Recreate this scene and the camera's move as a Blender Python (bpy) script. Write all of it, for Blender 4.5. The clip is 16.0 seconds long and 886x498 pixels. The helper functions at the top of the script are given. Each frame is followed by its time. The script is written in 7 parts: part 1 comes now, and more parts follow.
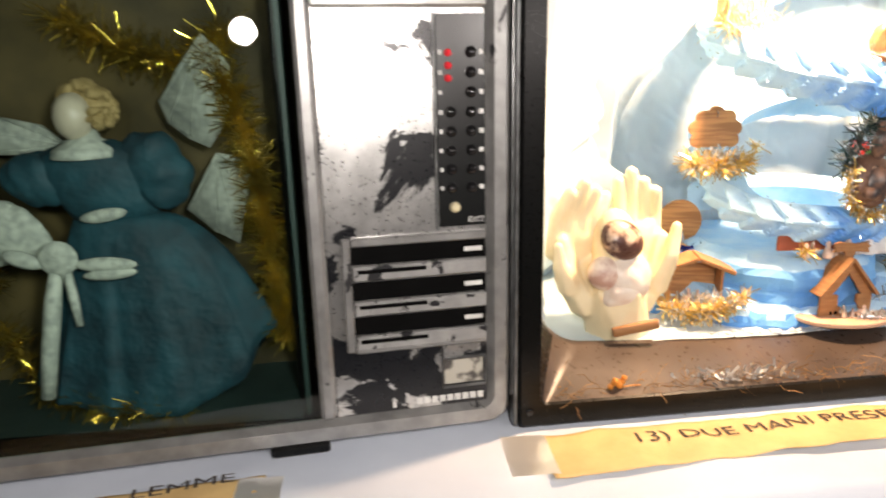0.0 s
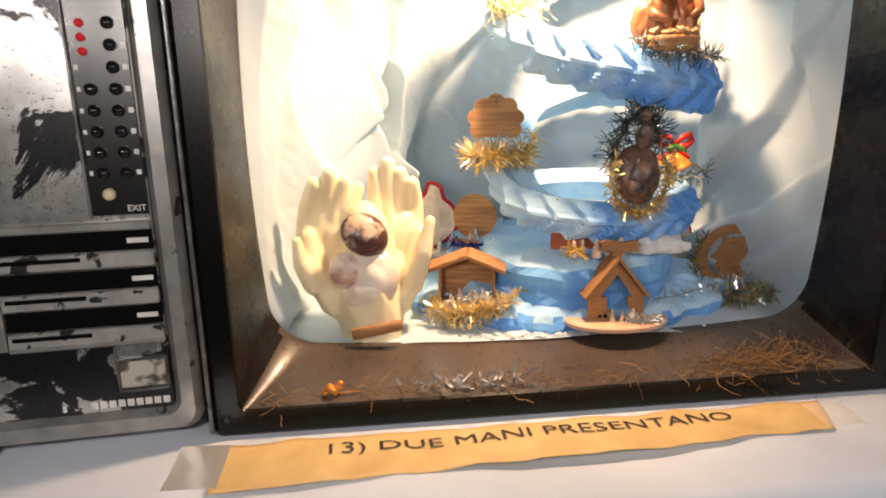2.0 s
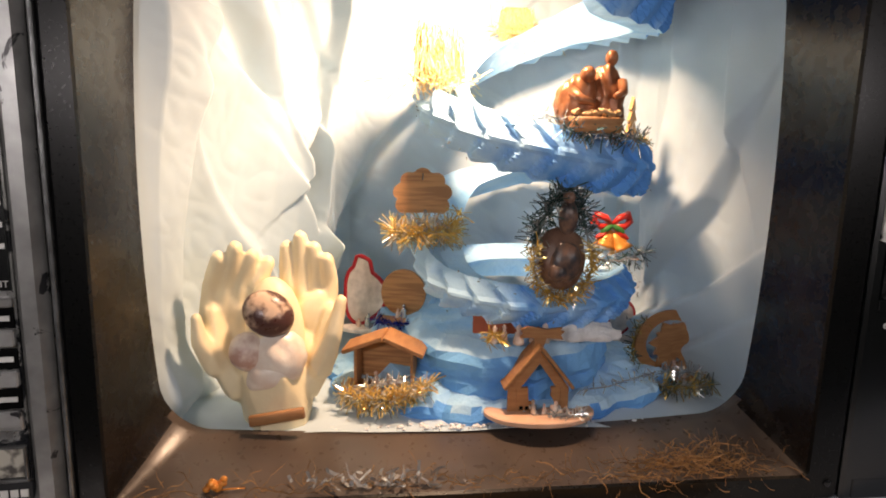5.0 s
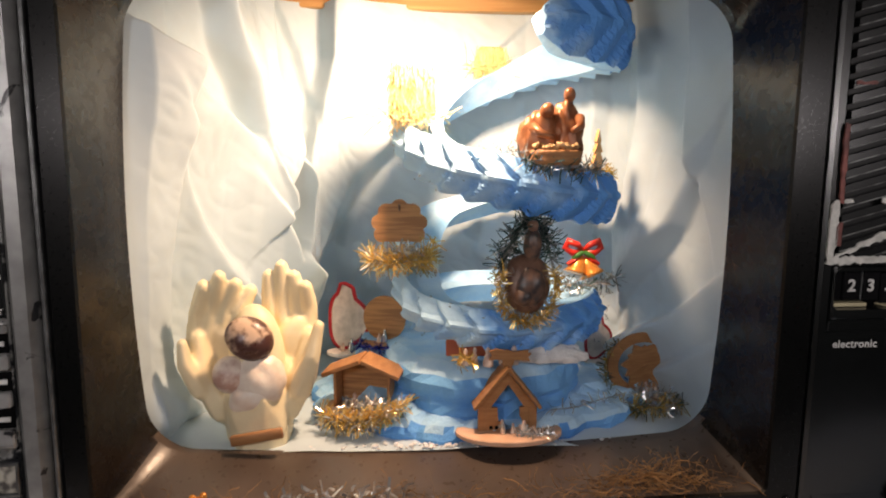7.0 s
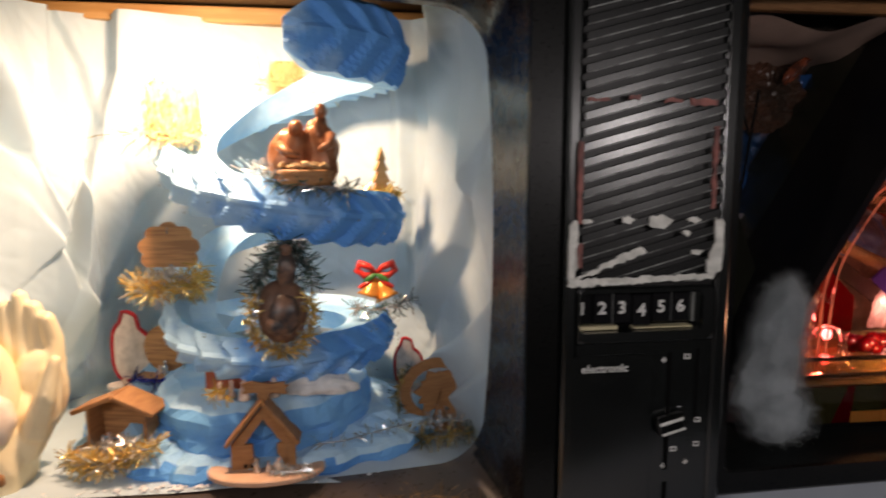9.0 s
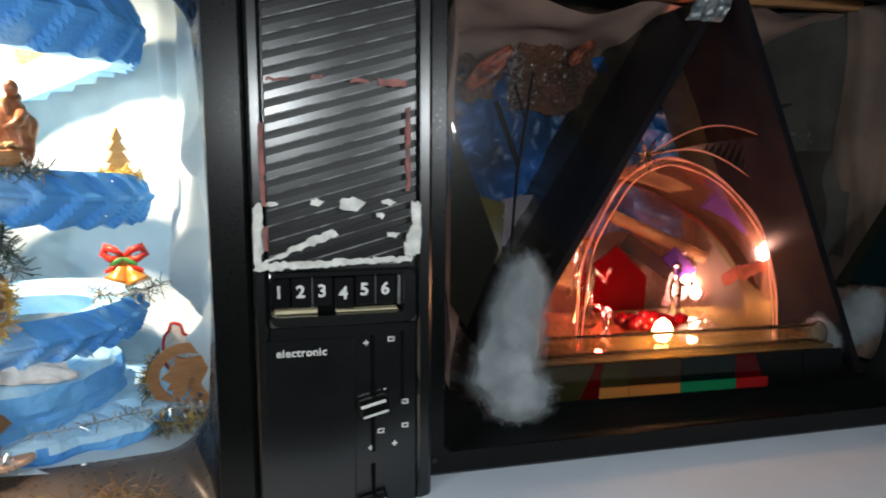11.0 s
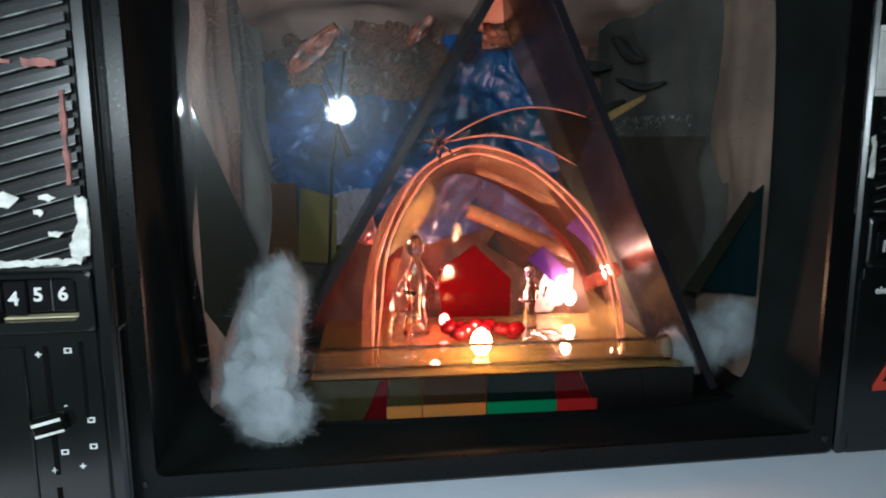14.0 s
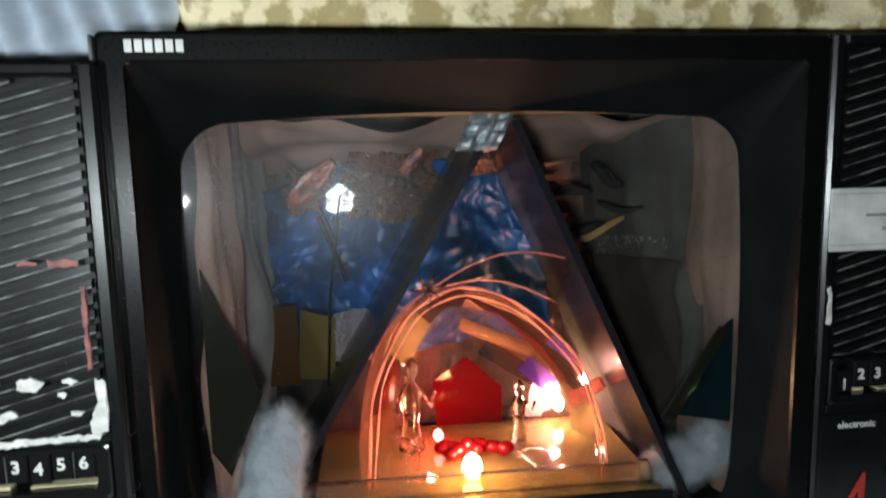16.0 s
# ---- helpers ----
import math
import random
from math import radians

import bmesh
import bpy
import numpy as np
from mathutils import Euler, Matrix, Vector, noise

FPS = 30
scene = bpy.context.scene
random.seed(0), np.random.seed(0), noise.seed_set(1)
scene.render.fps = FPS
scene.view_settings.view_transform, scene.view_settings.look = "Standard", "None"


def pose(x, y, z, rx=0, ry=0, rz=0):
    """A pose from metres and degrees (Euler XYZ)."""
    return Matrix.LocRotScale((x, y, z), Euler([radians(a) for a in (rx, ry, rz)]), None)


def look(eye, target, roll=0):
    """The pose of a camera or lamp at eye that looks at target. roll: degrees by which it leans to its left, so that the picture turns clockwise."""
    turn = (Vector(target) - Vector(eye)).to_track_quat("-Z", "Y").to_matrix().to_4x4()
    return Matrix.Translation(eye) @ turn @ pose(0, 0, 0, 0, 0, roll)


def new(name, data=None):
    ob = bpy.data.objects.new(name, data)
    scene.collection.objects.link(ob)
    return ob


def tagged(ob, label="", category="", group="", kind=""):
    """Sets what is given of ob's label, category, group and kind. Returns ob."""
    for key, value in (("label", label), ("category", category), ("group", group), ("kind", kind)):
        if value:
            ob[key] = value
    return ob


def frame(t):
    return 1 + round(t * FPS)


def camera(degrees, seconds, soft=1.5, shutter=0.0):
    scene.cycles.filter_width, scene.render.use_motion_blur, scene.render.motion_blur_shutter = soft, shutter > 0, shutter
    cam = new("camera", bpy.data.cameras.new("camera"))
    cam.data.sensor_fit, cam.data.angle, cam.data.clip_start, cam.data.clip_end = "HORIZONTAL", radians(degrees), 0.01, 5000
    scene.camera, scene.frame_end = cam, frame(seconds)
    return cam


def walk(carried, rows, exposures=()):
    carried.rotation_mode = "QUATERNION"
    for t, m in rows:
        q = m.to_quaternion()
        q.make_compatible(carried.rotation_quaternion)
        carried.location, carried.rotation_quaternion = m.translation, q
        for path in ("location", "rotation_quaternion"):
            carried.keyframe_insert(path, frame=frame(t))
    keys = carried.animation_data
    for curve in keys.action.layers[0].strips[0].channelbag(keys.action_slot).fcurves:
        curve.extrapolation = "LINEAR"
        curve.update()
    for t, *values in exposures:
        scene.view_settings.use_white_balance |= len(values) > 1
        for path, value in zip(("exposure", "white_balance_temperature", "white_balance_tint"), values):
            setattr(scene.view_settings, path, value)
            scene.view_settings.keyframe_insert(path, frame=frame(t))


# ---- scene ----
cam = camera(67.7, 16.0, soft=1.9, shutter=0.5)
PATH = [
    (0, (0.068, 0.026, 1.068), (0.248, 1.947, 0.539), -1.3),
    (0.5, (0.138, 0.042, 1.064), (0.308, 1.952, 0.497), -1.3),
    (1, (0.206, 0.05, 1.062), (0.37, 1.964, 0.505), -1.0),
    (1.5, (0.261, 0.056, 1.053), (0.448, 1.963, 0.482), -1.2),
    (2, (0.306, 0.044, 1.049), (0.481, 1.964, 0.518), -0.6),
    (2.5, (0.302, 0.064, 1.053), (0.601, 1.97, 0.528), -0.1),
    (3, (0.319, 0.067, 1.048), (0.64, 1.975, 0.542), -0.2),
    (3.5, (0.345, 0.068, 1.054), (0.553, 2.0, 0.577), 0.6),
    (3.6, (0.347, 0.07, 1.054), (0.573, 2.004, 0.598), 0.8),
    (4, (0.373, 0.075, 1.057), (0.578, 2.025, 0.661), 0.9),
    (4.2, (0.376, 0.076, 1.058), (0.577, 2.028, 0.674), 1.1),
    (6.3, (0.419, 0.042, 1.07), (0.52, 2.012, 0.742), 0.6),
    (6.5, (0.437, 0.032, 1.063), (0.495, 2.009, 0.766), 0.3),
    (7, (0.414, 0.04, 1.069), (0.558, 2.014, 0.782), 0.4),
    (7.5, (0.409, 0.05, 1.073), (0.608, 2.024, 0.824), 0.7),
    (8, (0.444, 0.044, 1.069), (0.671, 2.014, 0.806), 0.7),
    (8.5, (0.507, 0.049, 1.071), (0.749, 2.017, 0.811), 0.4),
    (9, (0.588, 0.054, 1.074), (0.856, 2.02, 0.83), 0.1),
    (9.5, (0.645, 0.055, 1.079), (0.95, 2.016, 0.829), -0.2),
    (10, (0.706, 0.033, 1.074), (0.972, 1.998, 0.818), 0.2),
    (10.2, (0.728, 0.02, 1.078), (1.021, 1.978, 0.796), 0.2),
    (12.3, (0.871, 0.058, 1.072), (1.353, 1.974, 0.763), 1.0),
    (12.5, (0.899, 0.062, 1.073), (1.341, 1.987, 0.762), 0.6),
    (13, (0.956, 0.074, 1.066), (1.315, 2.015, 0.744), 0.1),
    (13.5, (1.013, 0.074, 1.063), (1.301, 2.028, 0.75), -0.5),
    (14, (1.061, 0.057, 1.071), (1.263, 2.021, 0.749), -0.3),
    (14.5, (1.074, 0.048, 1.081), (1.281, 2.011, 0.762), -0.9),
    (15, (1.075, 0.034, 1.1), (1.349, 1.987, 0.77), -0.7),
    (15.5, (1.074, 0.03, 1.144), (1.3, 1.994, 0.842), -1.2),
    (16, (1.071, 0.029, 1.189), (1.269, 2.002, 0.926), -1.3),
]
EXPOSURES = [(0, 1.5, 8100, 26), (2.0, 0.72, 8200, 28), (2.5, 0.60, 8100, 28), (4.2, 0.38, 7700, 29), (6.5, 0.1, 7700, 29), (8.5, 0.1, 7800, 29), (10, 0.35, 7400, 22), (12.5, 2.4, 6100, 6), (15, 1.75, 6300, 8), (16, 2.05, 6600, 11)]
walk(cam, [(t, look(eye, target, roll)) for t, eye, target, roll in PATH], EXPOSURES)

# ---- light ----
world = bpy.data.worlds.new("dark_room")
world.use_nodes = True
world.node_tree.nodes["Background"].inputs["Color"].default_value = (0.5, 0.55, 0.6, 1)
world.node_tree.nodes["Background"].inputs["Strength"].default_value = 0.004
scene.world = world


def lamp(name, place, watts, colour, radius):
    data = bpy.data.lights.new(name, "POINT")
    data.energy, data.color, data.shadow_soft_size = watts, colour, radius
    ob = new(name, data)
    ob.location = place
    return ob


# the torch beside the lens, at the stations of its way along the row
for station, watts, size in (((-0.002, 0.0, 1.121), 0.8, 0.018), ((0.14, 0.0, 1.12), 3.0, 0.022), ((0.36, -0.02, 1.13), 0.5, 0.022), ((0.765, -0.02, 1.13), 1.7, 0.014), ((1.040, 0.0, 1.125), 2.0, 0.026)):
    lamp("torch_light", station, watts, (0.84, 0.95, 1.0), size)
# the shaded spot bulb hidden over the second screen, turned to the back and one side
data = bpy.data.lights.new("stage_spot_light", "SPOT")
data.energy, data.color, data.shadow_soft_size = 10.0, (1.0, 0.78, 0.53), 0.020
data.spot_size, data.spot_blend = radians(164), 1.0
spot_ob = new("stage_spot_light", data)
spot_ob.matrix_basis = look((0.466, 0.607, 1.224), (0.418, 0.772, 0.955))
# small bulbs under the glass dome of the third screen
lamp("dome_bulb_light", (1.159, 0.662, 0.896), 0.46, (1.0, 0.52, 0.32), 0.006)
lamp("dome_red_bulb_light", (1.122, 0.735, 0.902), 0.22, (1.0, 0.10, 0.09), 0.005)
lamp("dome_side_bulb_light", (1.279, 0.785, 0.906), 0.46, (1.0, 0.52, 0.40), 0.006)


# ---- materials ----
def material(name, base, second=None, rough=0.5, metal=0.0, scale=40.0, fine=400.0, bump=0.1, mix=(0.35, 0.65),
             spec=0.5, sheen=0.0, alpha=1.0, transmission=0.0, emit=0.0, stretch=(1, 1, 1), coat=0.0, distort=0.0, vary=0.1):
    m = bpy.data.materials.new(name)
    m.use_nodes = True
    nt = m.node_tree
    p = nt.nodes["Principled BSDF"]
    second = second or tuple(c * 0.72 for c in base)
    co = nt.nodes.new("ShaderNodeTexCoord")
    mp = nt.nodes.new("ShaderNodeMapping")
    mp.inputs["Scale"].default_value = stretch
    nt.links.new(co.outputs["Object"], mp.inputs["Vector"])
    n1 = nt.nodes.new("ShaderNodeTexNoise")
    n1.inputs["Scale"].default_value, n1.inputs["Detail"].default_value = scale, 6.0
    n1.inputs["Distortion"].default_value = distort
    n2 = nt.nodes.new("ShaderNodeTexNoise")
    n2.inputs["Scale"].default_value, n2.inputs["Detail"].default_value = fine, 4.0
    ramp = nt.nodes.new("ShaderNodeValToRGB")
    ramp.color_ramp.elements[0].position, ramp.color_ramp.elements[1].position = mix
    ramp.color_ramp.elements[0].color, ramp.color_ramp.elements[1].color = (*second, 1), (*base, 1)
    for n in (n1, n2):
        nt.links.new(mp.outputs["Vector"], n.inputs["Vector"])
    nt.links.new(n1.outputs["Fac"], ramp.inputs["Fac"])
    nt.links.new(ramp.outputs["Color"], p.inputs["Base Color"])
    mr = nt.nodes.new("ShaderNodeMapRange")
    mr.inputs["To Min"].default_value, mr.inputs["To Max"].default_value = max(rough - vary, 0.02), min(rough + vary, 1)
    nt.links.new(n2.outputs["Fac"], mr.inputs["Value"])
    nt.links.new(mr.outputs["Result"], p.inputs["Roughness"])
    if bump:
        b = nt.nodes.new("ShaderNodeBump")
        b.inputs["Strength"].default_value, b.inputs["Distance"].default_value = bump, 0.002
        nt.links.new(n2.outputs["Fac"], b.inputs["Height"])
        nt.links.new(b.outputs["Normal"], p.inputs["Normal"])
    p.inputs["Metallic"].default_value = metal
    p.inputs["Specular IOR Level"].default_value = spec
    p.inputs["Sheen Weight"].default_value = sheen
    p.inputs["Transmission Weight"].default_value = transmission
    p.inputs["Coat Weight"].default_value = coat
    if emit:
        p.inputs["Emission Color"].default_value, p.inputs["Emission Strength"].default_value = (*base, 1), emit
    return m


def thin_glass(name, tint, gloss=0.04, rough=0.02):
    """A thin pane: tinted straight passage, with a reflection that grows at grazing angles."""
    m = bpy.data.materials.new(name)
    m.use_nodes = True
    nt = m.node_tree
    nt.nodes.remove(nt.nodes["Principled BSDF"])
    t = nt.nodes.new("ShaderNodeBsdfTransparent")
    t.inputs["Color"].default_value = (*tint, 1)
    g = nt.nodes.new("ShaderNodeBsdfGlossy")
    g.inputs["Roughness"].default_value = rough
    f = nt.nodes.new("ShaderNodeFresnel")
    f.inputs["IOR"].default_value = 1.0 + 2 * math.sqrt(gloss) / (1 - math.sqrt(gloss))
    mx = nt.nodes.new("ShaderNodeMixShader")
    nt.links.new(f.outputs["Fac"], mx.inputs["Fac"])
    nt.links.new(t.outputs["BSDF"], mx.inputs[1])
    nt.links.new(g.outputs["BSDF"], mx.inputs[2])
    nt.links.new(mx.outputs["Shader"], nt.nodes["Material Output"].inputs["Surface"])
    return m


def flaked(name, paint, under, scale, cut, rough=0.45, metal=0.3, worn_below=None):
    """Paint that has flaked off in ragged islands and shows the plastic under it."""
    m = material(name, paint, rough=rough, metal=metal, scale=60, bump=0.05)
    nt = m.node_tree
    p = nt.nodes["Principled BSDF"]
    co = nt.nodes["Texture Coordinate"]
    n = nt.nodes.new("ShaderNodeTexNoise")
    n.inputs["Scale"].default_value, n.inputs["Detail"].default_value, n.inputs["Roughness"].default_value = scale, 8.0, 0.62
    n.inputs["Distortion"].default_value = 0.6
    nt.links.new(co.outputs["Object"], n.inputs["Vector"])
    r = nt.nodes.new("ShaderNodeValToRGB")
    r.color_ramp.elements[0].position, r.color_ramp.elements[1].position = cut, cut + 0.015
    if worn_below is None:
        nt.links.new(n.outputs["Fac"], r.inputs["Fac"])
    else:
        # rubbed away towards the foot, where it was touched most
        sep, grow, total = nt.nodes.new("ShaderNodeSeparateXYZ"), nt.nodes.new("ShaderNodeMapRange"), nt.nodes.new("ShaderNodeMath")
        nt.links.new(co.outputs["Object"], sep.inputs["Vector"])
        nt.links.new(sep.outputs["Z"], grow.inputs["Value"])
        grow.inputs["From Min"].default_value, grow.inputs["From Max"].default_value = worn_below - 0.10, worn_below + 0.14
        grow.inputs["To Min"].default_value, grow.inputs["To Max"].default_value = -0.06, 0.06
        nt.links.new(n.outputs["Fac"], total.inputs[0])
        nt.links.new(grow.outputs["Result"], total.inputs[1])
        nt.links.new(total.outputs[0], r.inputs["Fac"])
    mix = nt.nodes.new("ShaderNodeMix")
    mix.data_type = "RGBA"
    old = p.inputs["Base Color"].links[0].from_socket
    nt.links.new(r.outputs["Color"], mix.inputs["Factor"])
    mix.inputs[6].default_value = (*under, 1)
    nt.links.new(old, mix.inputs[7])
    nt.links.new(mix.outputs[2], p.inputs["Base Color"])
    ml = nt.nodes.new("ShaderNodeMath")
    ml.operation = "MULTIPLY"
    ml.inputs[1].default_value = metal
    nt.links.new(r.outputs["Color"], ml.inputs[0])
    nt.links.new(ml.outputs[0], p.inputs["Metallic"])
    return m


BLACK = material("black_plastic", (0.0025, 0.003, 0.003), (0.004, 0.004, 0.0038), rough=0.30, scale=25, bump=0.0, spec=0.25)
PANEL = material("satin_black_panel", (0.005, 0.0062, 0.0062), (0.003, 0.004, 0.004), rough=0.26, scale=30, vary=0.02, bump=0.0, spec=0.8)
SLAT = material("dusty_black_slat", (0.007, 0.008, 0.008), (0.004, 0.0045, 0.0045), rough=0.26, scale=70, vary=0.03, bump=0.0, spec=0.8)
# near-black that stands in for shade in the louvre gaps
LOUVRE_SHADE = material("louvre_gap_shade", (0.004, 0.0045, 0.0045), (0.003, 0.003, 0.003), rough=0.42, scale=40, bump=0.0, spec=0.35)
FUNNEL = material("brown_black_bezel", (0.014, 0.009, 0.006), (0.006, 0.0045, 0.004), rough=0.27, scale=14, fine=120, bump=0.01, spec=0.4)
# lighter than the sides: dust, and the spot's glow put into the colour
FUNNEL_GLOW_DUST = material("glow_dust_brown_bezel", (0.100, 0.071, 0.055), (0.050, 0.036, 0.029), rough=0.30, scale=14, fine=160, bump=0.03, spec=0.5)
FUNNEL_BLACK = material("dusty_black_bezel", (0.007, 0.009, 0.009), (0.004, 0.005, 0.005), rough=0.6, scale=14, bump=0.1, spec=0.10)
PIT = material("dark_recess", (0.004, 0.004, 0.004), rough=0.9, spec=0.05, bump=0.0)
# pale wear, which also stands in for light caught on the louvre lips
WORN_LIT_LIP = material("worn_lit_lip", (0.24, 0.25, 0.24), (0.03, 0.03, 0.03), rough=0.45, scale=60, mix=(0.40, 0.60))
KEY = material("glossy_black_key", (0.010, 0.010, 0.011), rough=0.15, bump=0.0)
EDGE = material("worn_grey_edge", (0.22, 0.23, 0.23), (0.08, 0.08, 0.08), rough=0.35, metal=0.6, scale=50)
WHITE_INK = material("white_print", (0.75, 0.75, 0.72), rough=0.5, bump=0.0)
WHITE_PAINT = material("smeared_white_paint", (0.78, 0.77, 0.72), (0.5, 0.5, 0.46), rough=0.5, scale=120, bump=0.4)
RED_PAINT = material("faded_red_paint", (0.34, 0.11, 0.09), (0.14, 0.05, 0.045), rough=0.6, scale=90, bump=0.3)
RED_INK = material("red_number_paint", (0.55, 0.05, 0.03), rough=0.5)
SILVER_FLAKED = flaked("flaked_silver_paint", (0.66, 0.66, 0.64), (0.006, 0.007, 0.009), 13, 0.46, 0.30, 0.9, 0.13)
SILVER = flaked("worn_silver_frame", (0.36, 0.36, 0.35), (0.02, 0.02, 0.022), 30, 0.36, rough=0.38, metal=0.55)
GREY_SLIDE = flaked("worn_grey_slide", (0.38, 0.38, 0.37), (0.01, 0.01, 0.012), 45, 0.42)
LED_RED = material("red_lens", (0.5, 0.02, 0.03), rough=0.2, emit=0.25)
CREAM_KNOB = material("cream_knob", (0.75, 0.66, 0.42), rough=0.35)
CLOTH = material("pale_blue_table_cloth", (0.66, 0.73, 0.82), (0.56, 0.63, 0.73), rough=0.8, scale=9, fine=900, bump=0.25, sheen=0.2)
CURTAIN = material("pale_blue_satin", (0.50, 0.62, 0.68), (0.43, 0.55, 0.62), rough=0.55, scale=8, fine=1200, bump=0.12, sheen=0.3)
PAPER = material("tan_paper_tape", (0.74, 0.50, 0.22), (0.62, 0.40, 0.17), rough=0.6, scale=30, fine=300, bump=0.3)
TORN_PAPER = material("torn_pale_paper", (0.42, 0.40, 0.34), (0.06, 0.055, 0.05), rough=0.6, scale=70, mix=(0.40, 0.50), bump=0.3)
CLEAR_TAPE = thin_glass("clear_tape", (0.95, 0.94, 0.92), 0.03, 0.3)
tape_nodes = CLEAR_TAPE.node_tree
tape_film = tape_nodes.nodes.new("ShaderNodeBsdfDiffuse")
tape_film.inputs["Color"].default_value = (0.70, 0.68, 0.62, 1)
tape_mix = tape_nodes.nodes.new("ShaderNodeMixShader")
tape_mix.inputs["Fac"].default_value = 0.35
tape_nodes.links.new(tape_nodes.nodes["Mix Shader"].outputs["Shader"], tape_mix.inputs[1])
tape_nodes.links.new(tape_film.outputs["BSDF"], tape_mix.inputs[2])
tape_nodes.links.new(tape_mix.outputs["Shader"], tape_nodes.nodes["Material Output"].inputs["Surface"])
NOTE_INK = material("grey_print", (0.30, 0.29, 0.27), rough=0.7, bump=0.0)
TEXT_INK = material("dark_ink", (0.05, 0.035, 0.03), rough=0.7, bump=0.0)
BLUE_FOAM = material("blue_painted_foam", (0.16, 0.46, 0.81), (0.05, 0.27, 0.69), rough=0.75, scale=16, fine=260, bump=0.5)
# paler blue for the upward faces: the lamp's light from above put into colour
LIT_FOAM = material("lit_blue_foam", (0.46, 0.70, 0.88), (0.24, 0.53, 0.82), rough=0.75, scale=26, fine=260, bump=0.5)
SIDE_LIT_FOAM = material("side_lit_blue_foam", (0.42, 0.68, 0.88), (0.07, 0.31, 0.72), rough=0.75, scale=26, fine=260, bump=0.5)
# lamp light put into the paint colour: paler towards the lamp side
lit_nodes = SIDE_LIT_FOAM.node_tree
lit_ramp, lit_noise = lit_nodes.nodes["Color Ramp"], lit_nodes.nodes["Noise Texture"]
lit_split, lit_side, lit_sum = (lit_nodes.nodes.new(k) for k in ("ShaderNodeSeparateXYZ", "ShaderNodeMapRange", "ShaderNodeMath"))
lit_nodes.links.new(lit_nodes.nodes["Texture Coordinate"].outputs["Object"], lit_split.inputs["Vector"])
lit_nodes.links.new(lit_split.outputs["X"], lit_side.inputs["Value"])
lit_side.inputs["From Min"].default_value, lit_side.inputs["From Max"].default_value = -0.11, 0.07
lit_side.inputs["To Min"].default_value, lit_side.inputs["To Max"].default_value = 0.28, -0.22
lit_nodes.links.new(lit_noise.outputs["Fac"], lit_sum.inputs[0])
lit_nodes.links.new(lit_side.outputs["Result"], lit_sum.inputs[1])
lit_nodes.links.new(lit_sum.outputs[0], lit_ramp.inputs["Fac"])
SNOW = material("white_artificial_snow", (0.85, 0.85, 0.85), rough=0.8, scale=90, fine=500, bump=0.8)
MDF = material("laser_cut_wood", (0.40, 0.19, 0.075), (0.30, 0.13, 0.05), rough=0.6, scale=60, stretch=(1, 1, 6), bump=0.2)
PLY = material("striped_plywood", (0.50, 0.25, 0.10), (0.31, 0.14, 0.055), rough=0.55, scale=26, stretch=(0.6, 0.6, 9), mix=(0.42, 0.56), bump=0.2)
PINE = material("pine_batten", (0.62, 0.34, 0.13), (0.50, 0.25, 0.08), rough=0.5, scale=12, stretch=(1, 8, 14), bump=0.2)
DISC_WOOD = material("pale_wood_disc", (0.74, 0.45, 0.31), (0.62, 0.36, 0.23), rough=0.6, scale=60)
GOLD_TINSEL = material("gold_tinsel", (0.92, 0.68, 0.26), (0.68, 0.44, 0.10), rough=0.22, metal=0.6, bump=0.0)
SILVER_TINSEL = material("silver_tinsel", (0.75, 0.76, 0.76), (0.5, 0.52, 0.52), rough=0.2, metal=0.7, bump=0.0)
GREEN_TINSEL = material("dark_green_tinsel", (0.06, 0.12, 0.10), (0.03, 0.06, 0.06), rough=0.3, metal=0.6, bump=0.0)
BLUE_TINSEL = material("blue_tinsel", (0.03, 0.05, 0.35), rough=0.25, metal=0.8, bump=0.0)
HAY = material("brown_hay", (0.34, 0.18, 0.07), (0.18, 0.09, 0.03), rough=0.7)
HUT_STRAW = material("pale_straw", (0.74, 0.58, 0.30), (0.56, 0.40, 0.17), rough=0.75, scale=200, stretch=(6, 6, 0.6), bump=0.4)
STRAW = material("dry_straw", (0.50, 0.32, 0.12), (0.30, 0.18, 0.06), rough=0.7)
PLASTER = material("cream_plaster", (0.85, 0.74, 0.50), (0.77, 0.64, 0.41), rough=0.42, scale=30, bump=0.1, spec=0.4)
BROWN_GLAZE = material("dark_brown_glaze", (0.10, 0.045, 0.03), (0.22, 0.12, 0.08), rough=0.4, scale=90)
PALE_GLAZE = material("mottled_pale_glaze", (0.80, 0.68, 0.58), (0.50, 0.30, 0.24), rough=0.4, scale=75, mix=(0.36, 0.6))
HEAD_GLAZE = material("mottled_brown_glaze", (0.62, 0.44, 0.32), (0.085, 0.035, 0.028), rough=0.3, scale=48, mix=(0.50, 0.60), bump=0.1)
CREAM_GLAZE = material("cream_white_glaze", (0.86, 0.78, 0.68), (0.70, 0.56, 0.46), rough=0.35, scale=60, bump=0.1)
COPPER = material("copper_brown_resin", (0.36, 0.15, 0.07), (0.20, 0.07, 0.03), rough=0.35, scale=110, metal=0.3)
BASKET = material("pale_straw_basket", (0.62, 0.42, 0.22), (0.40, 0.24, 0.11), rough=0.6, scale=90, bump=0.3)
RESIN = material("dark_mottled_resin", (0.20, 0.11, 0.075), (0.03, 0.03, 0.035), rough=0.35, scale=120)
RED_PLASTIC = material("bright_red_ribbon", (0.75, 0.035, 0.02), rough=0.35)
BELL_GOLD = material("orange_gold_bell", (0.85, 0.32, 0.06), rough=0.3, metal=0.3)
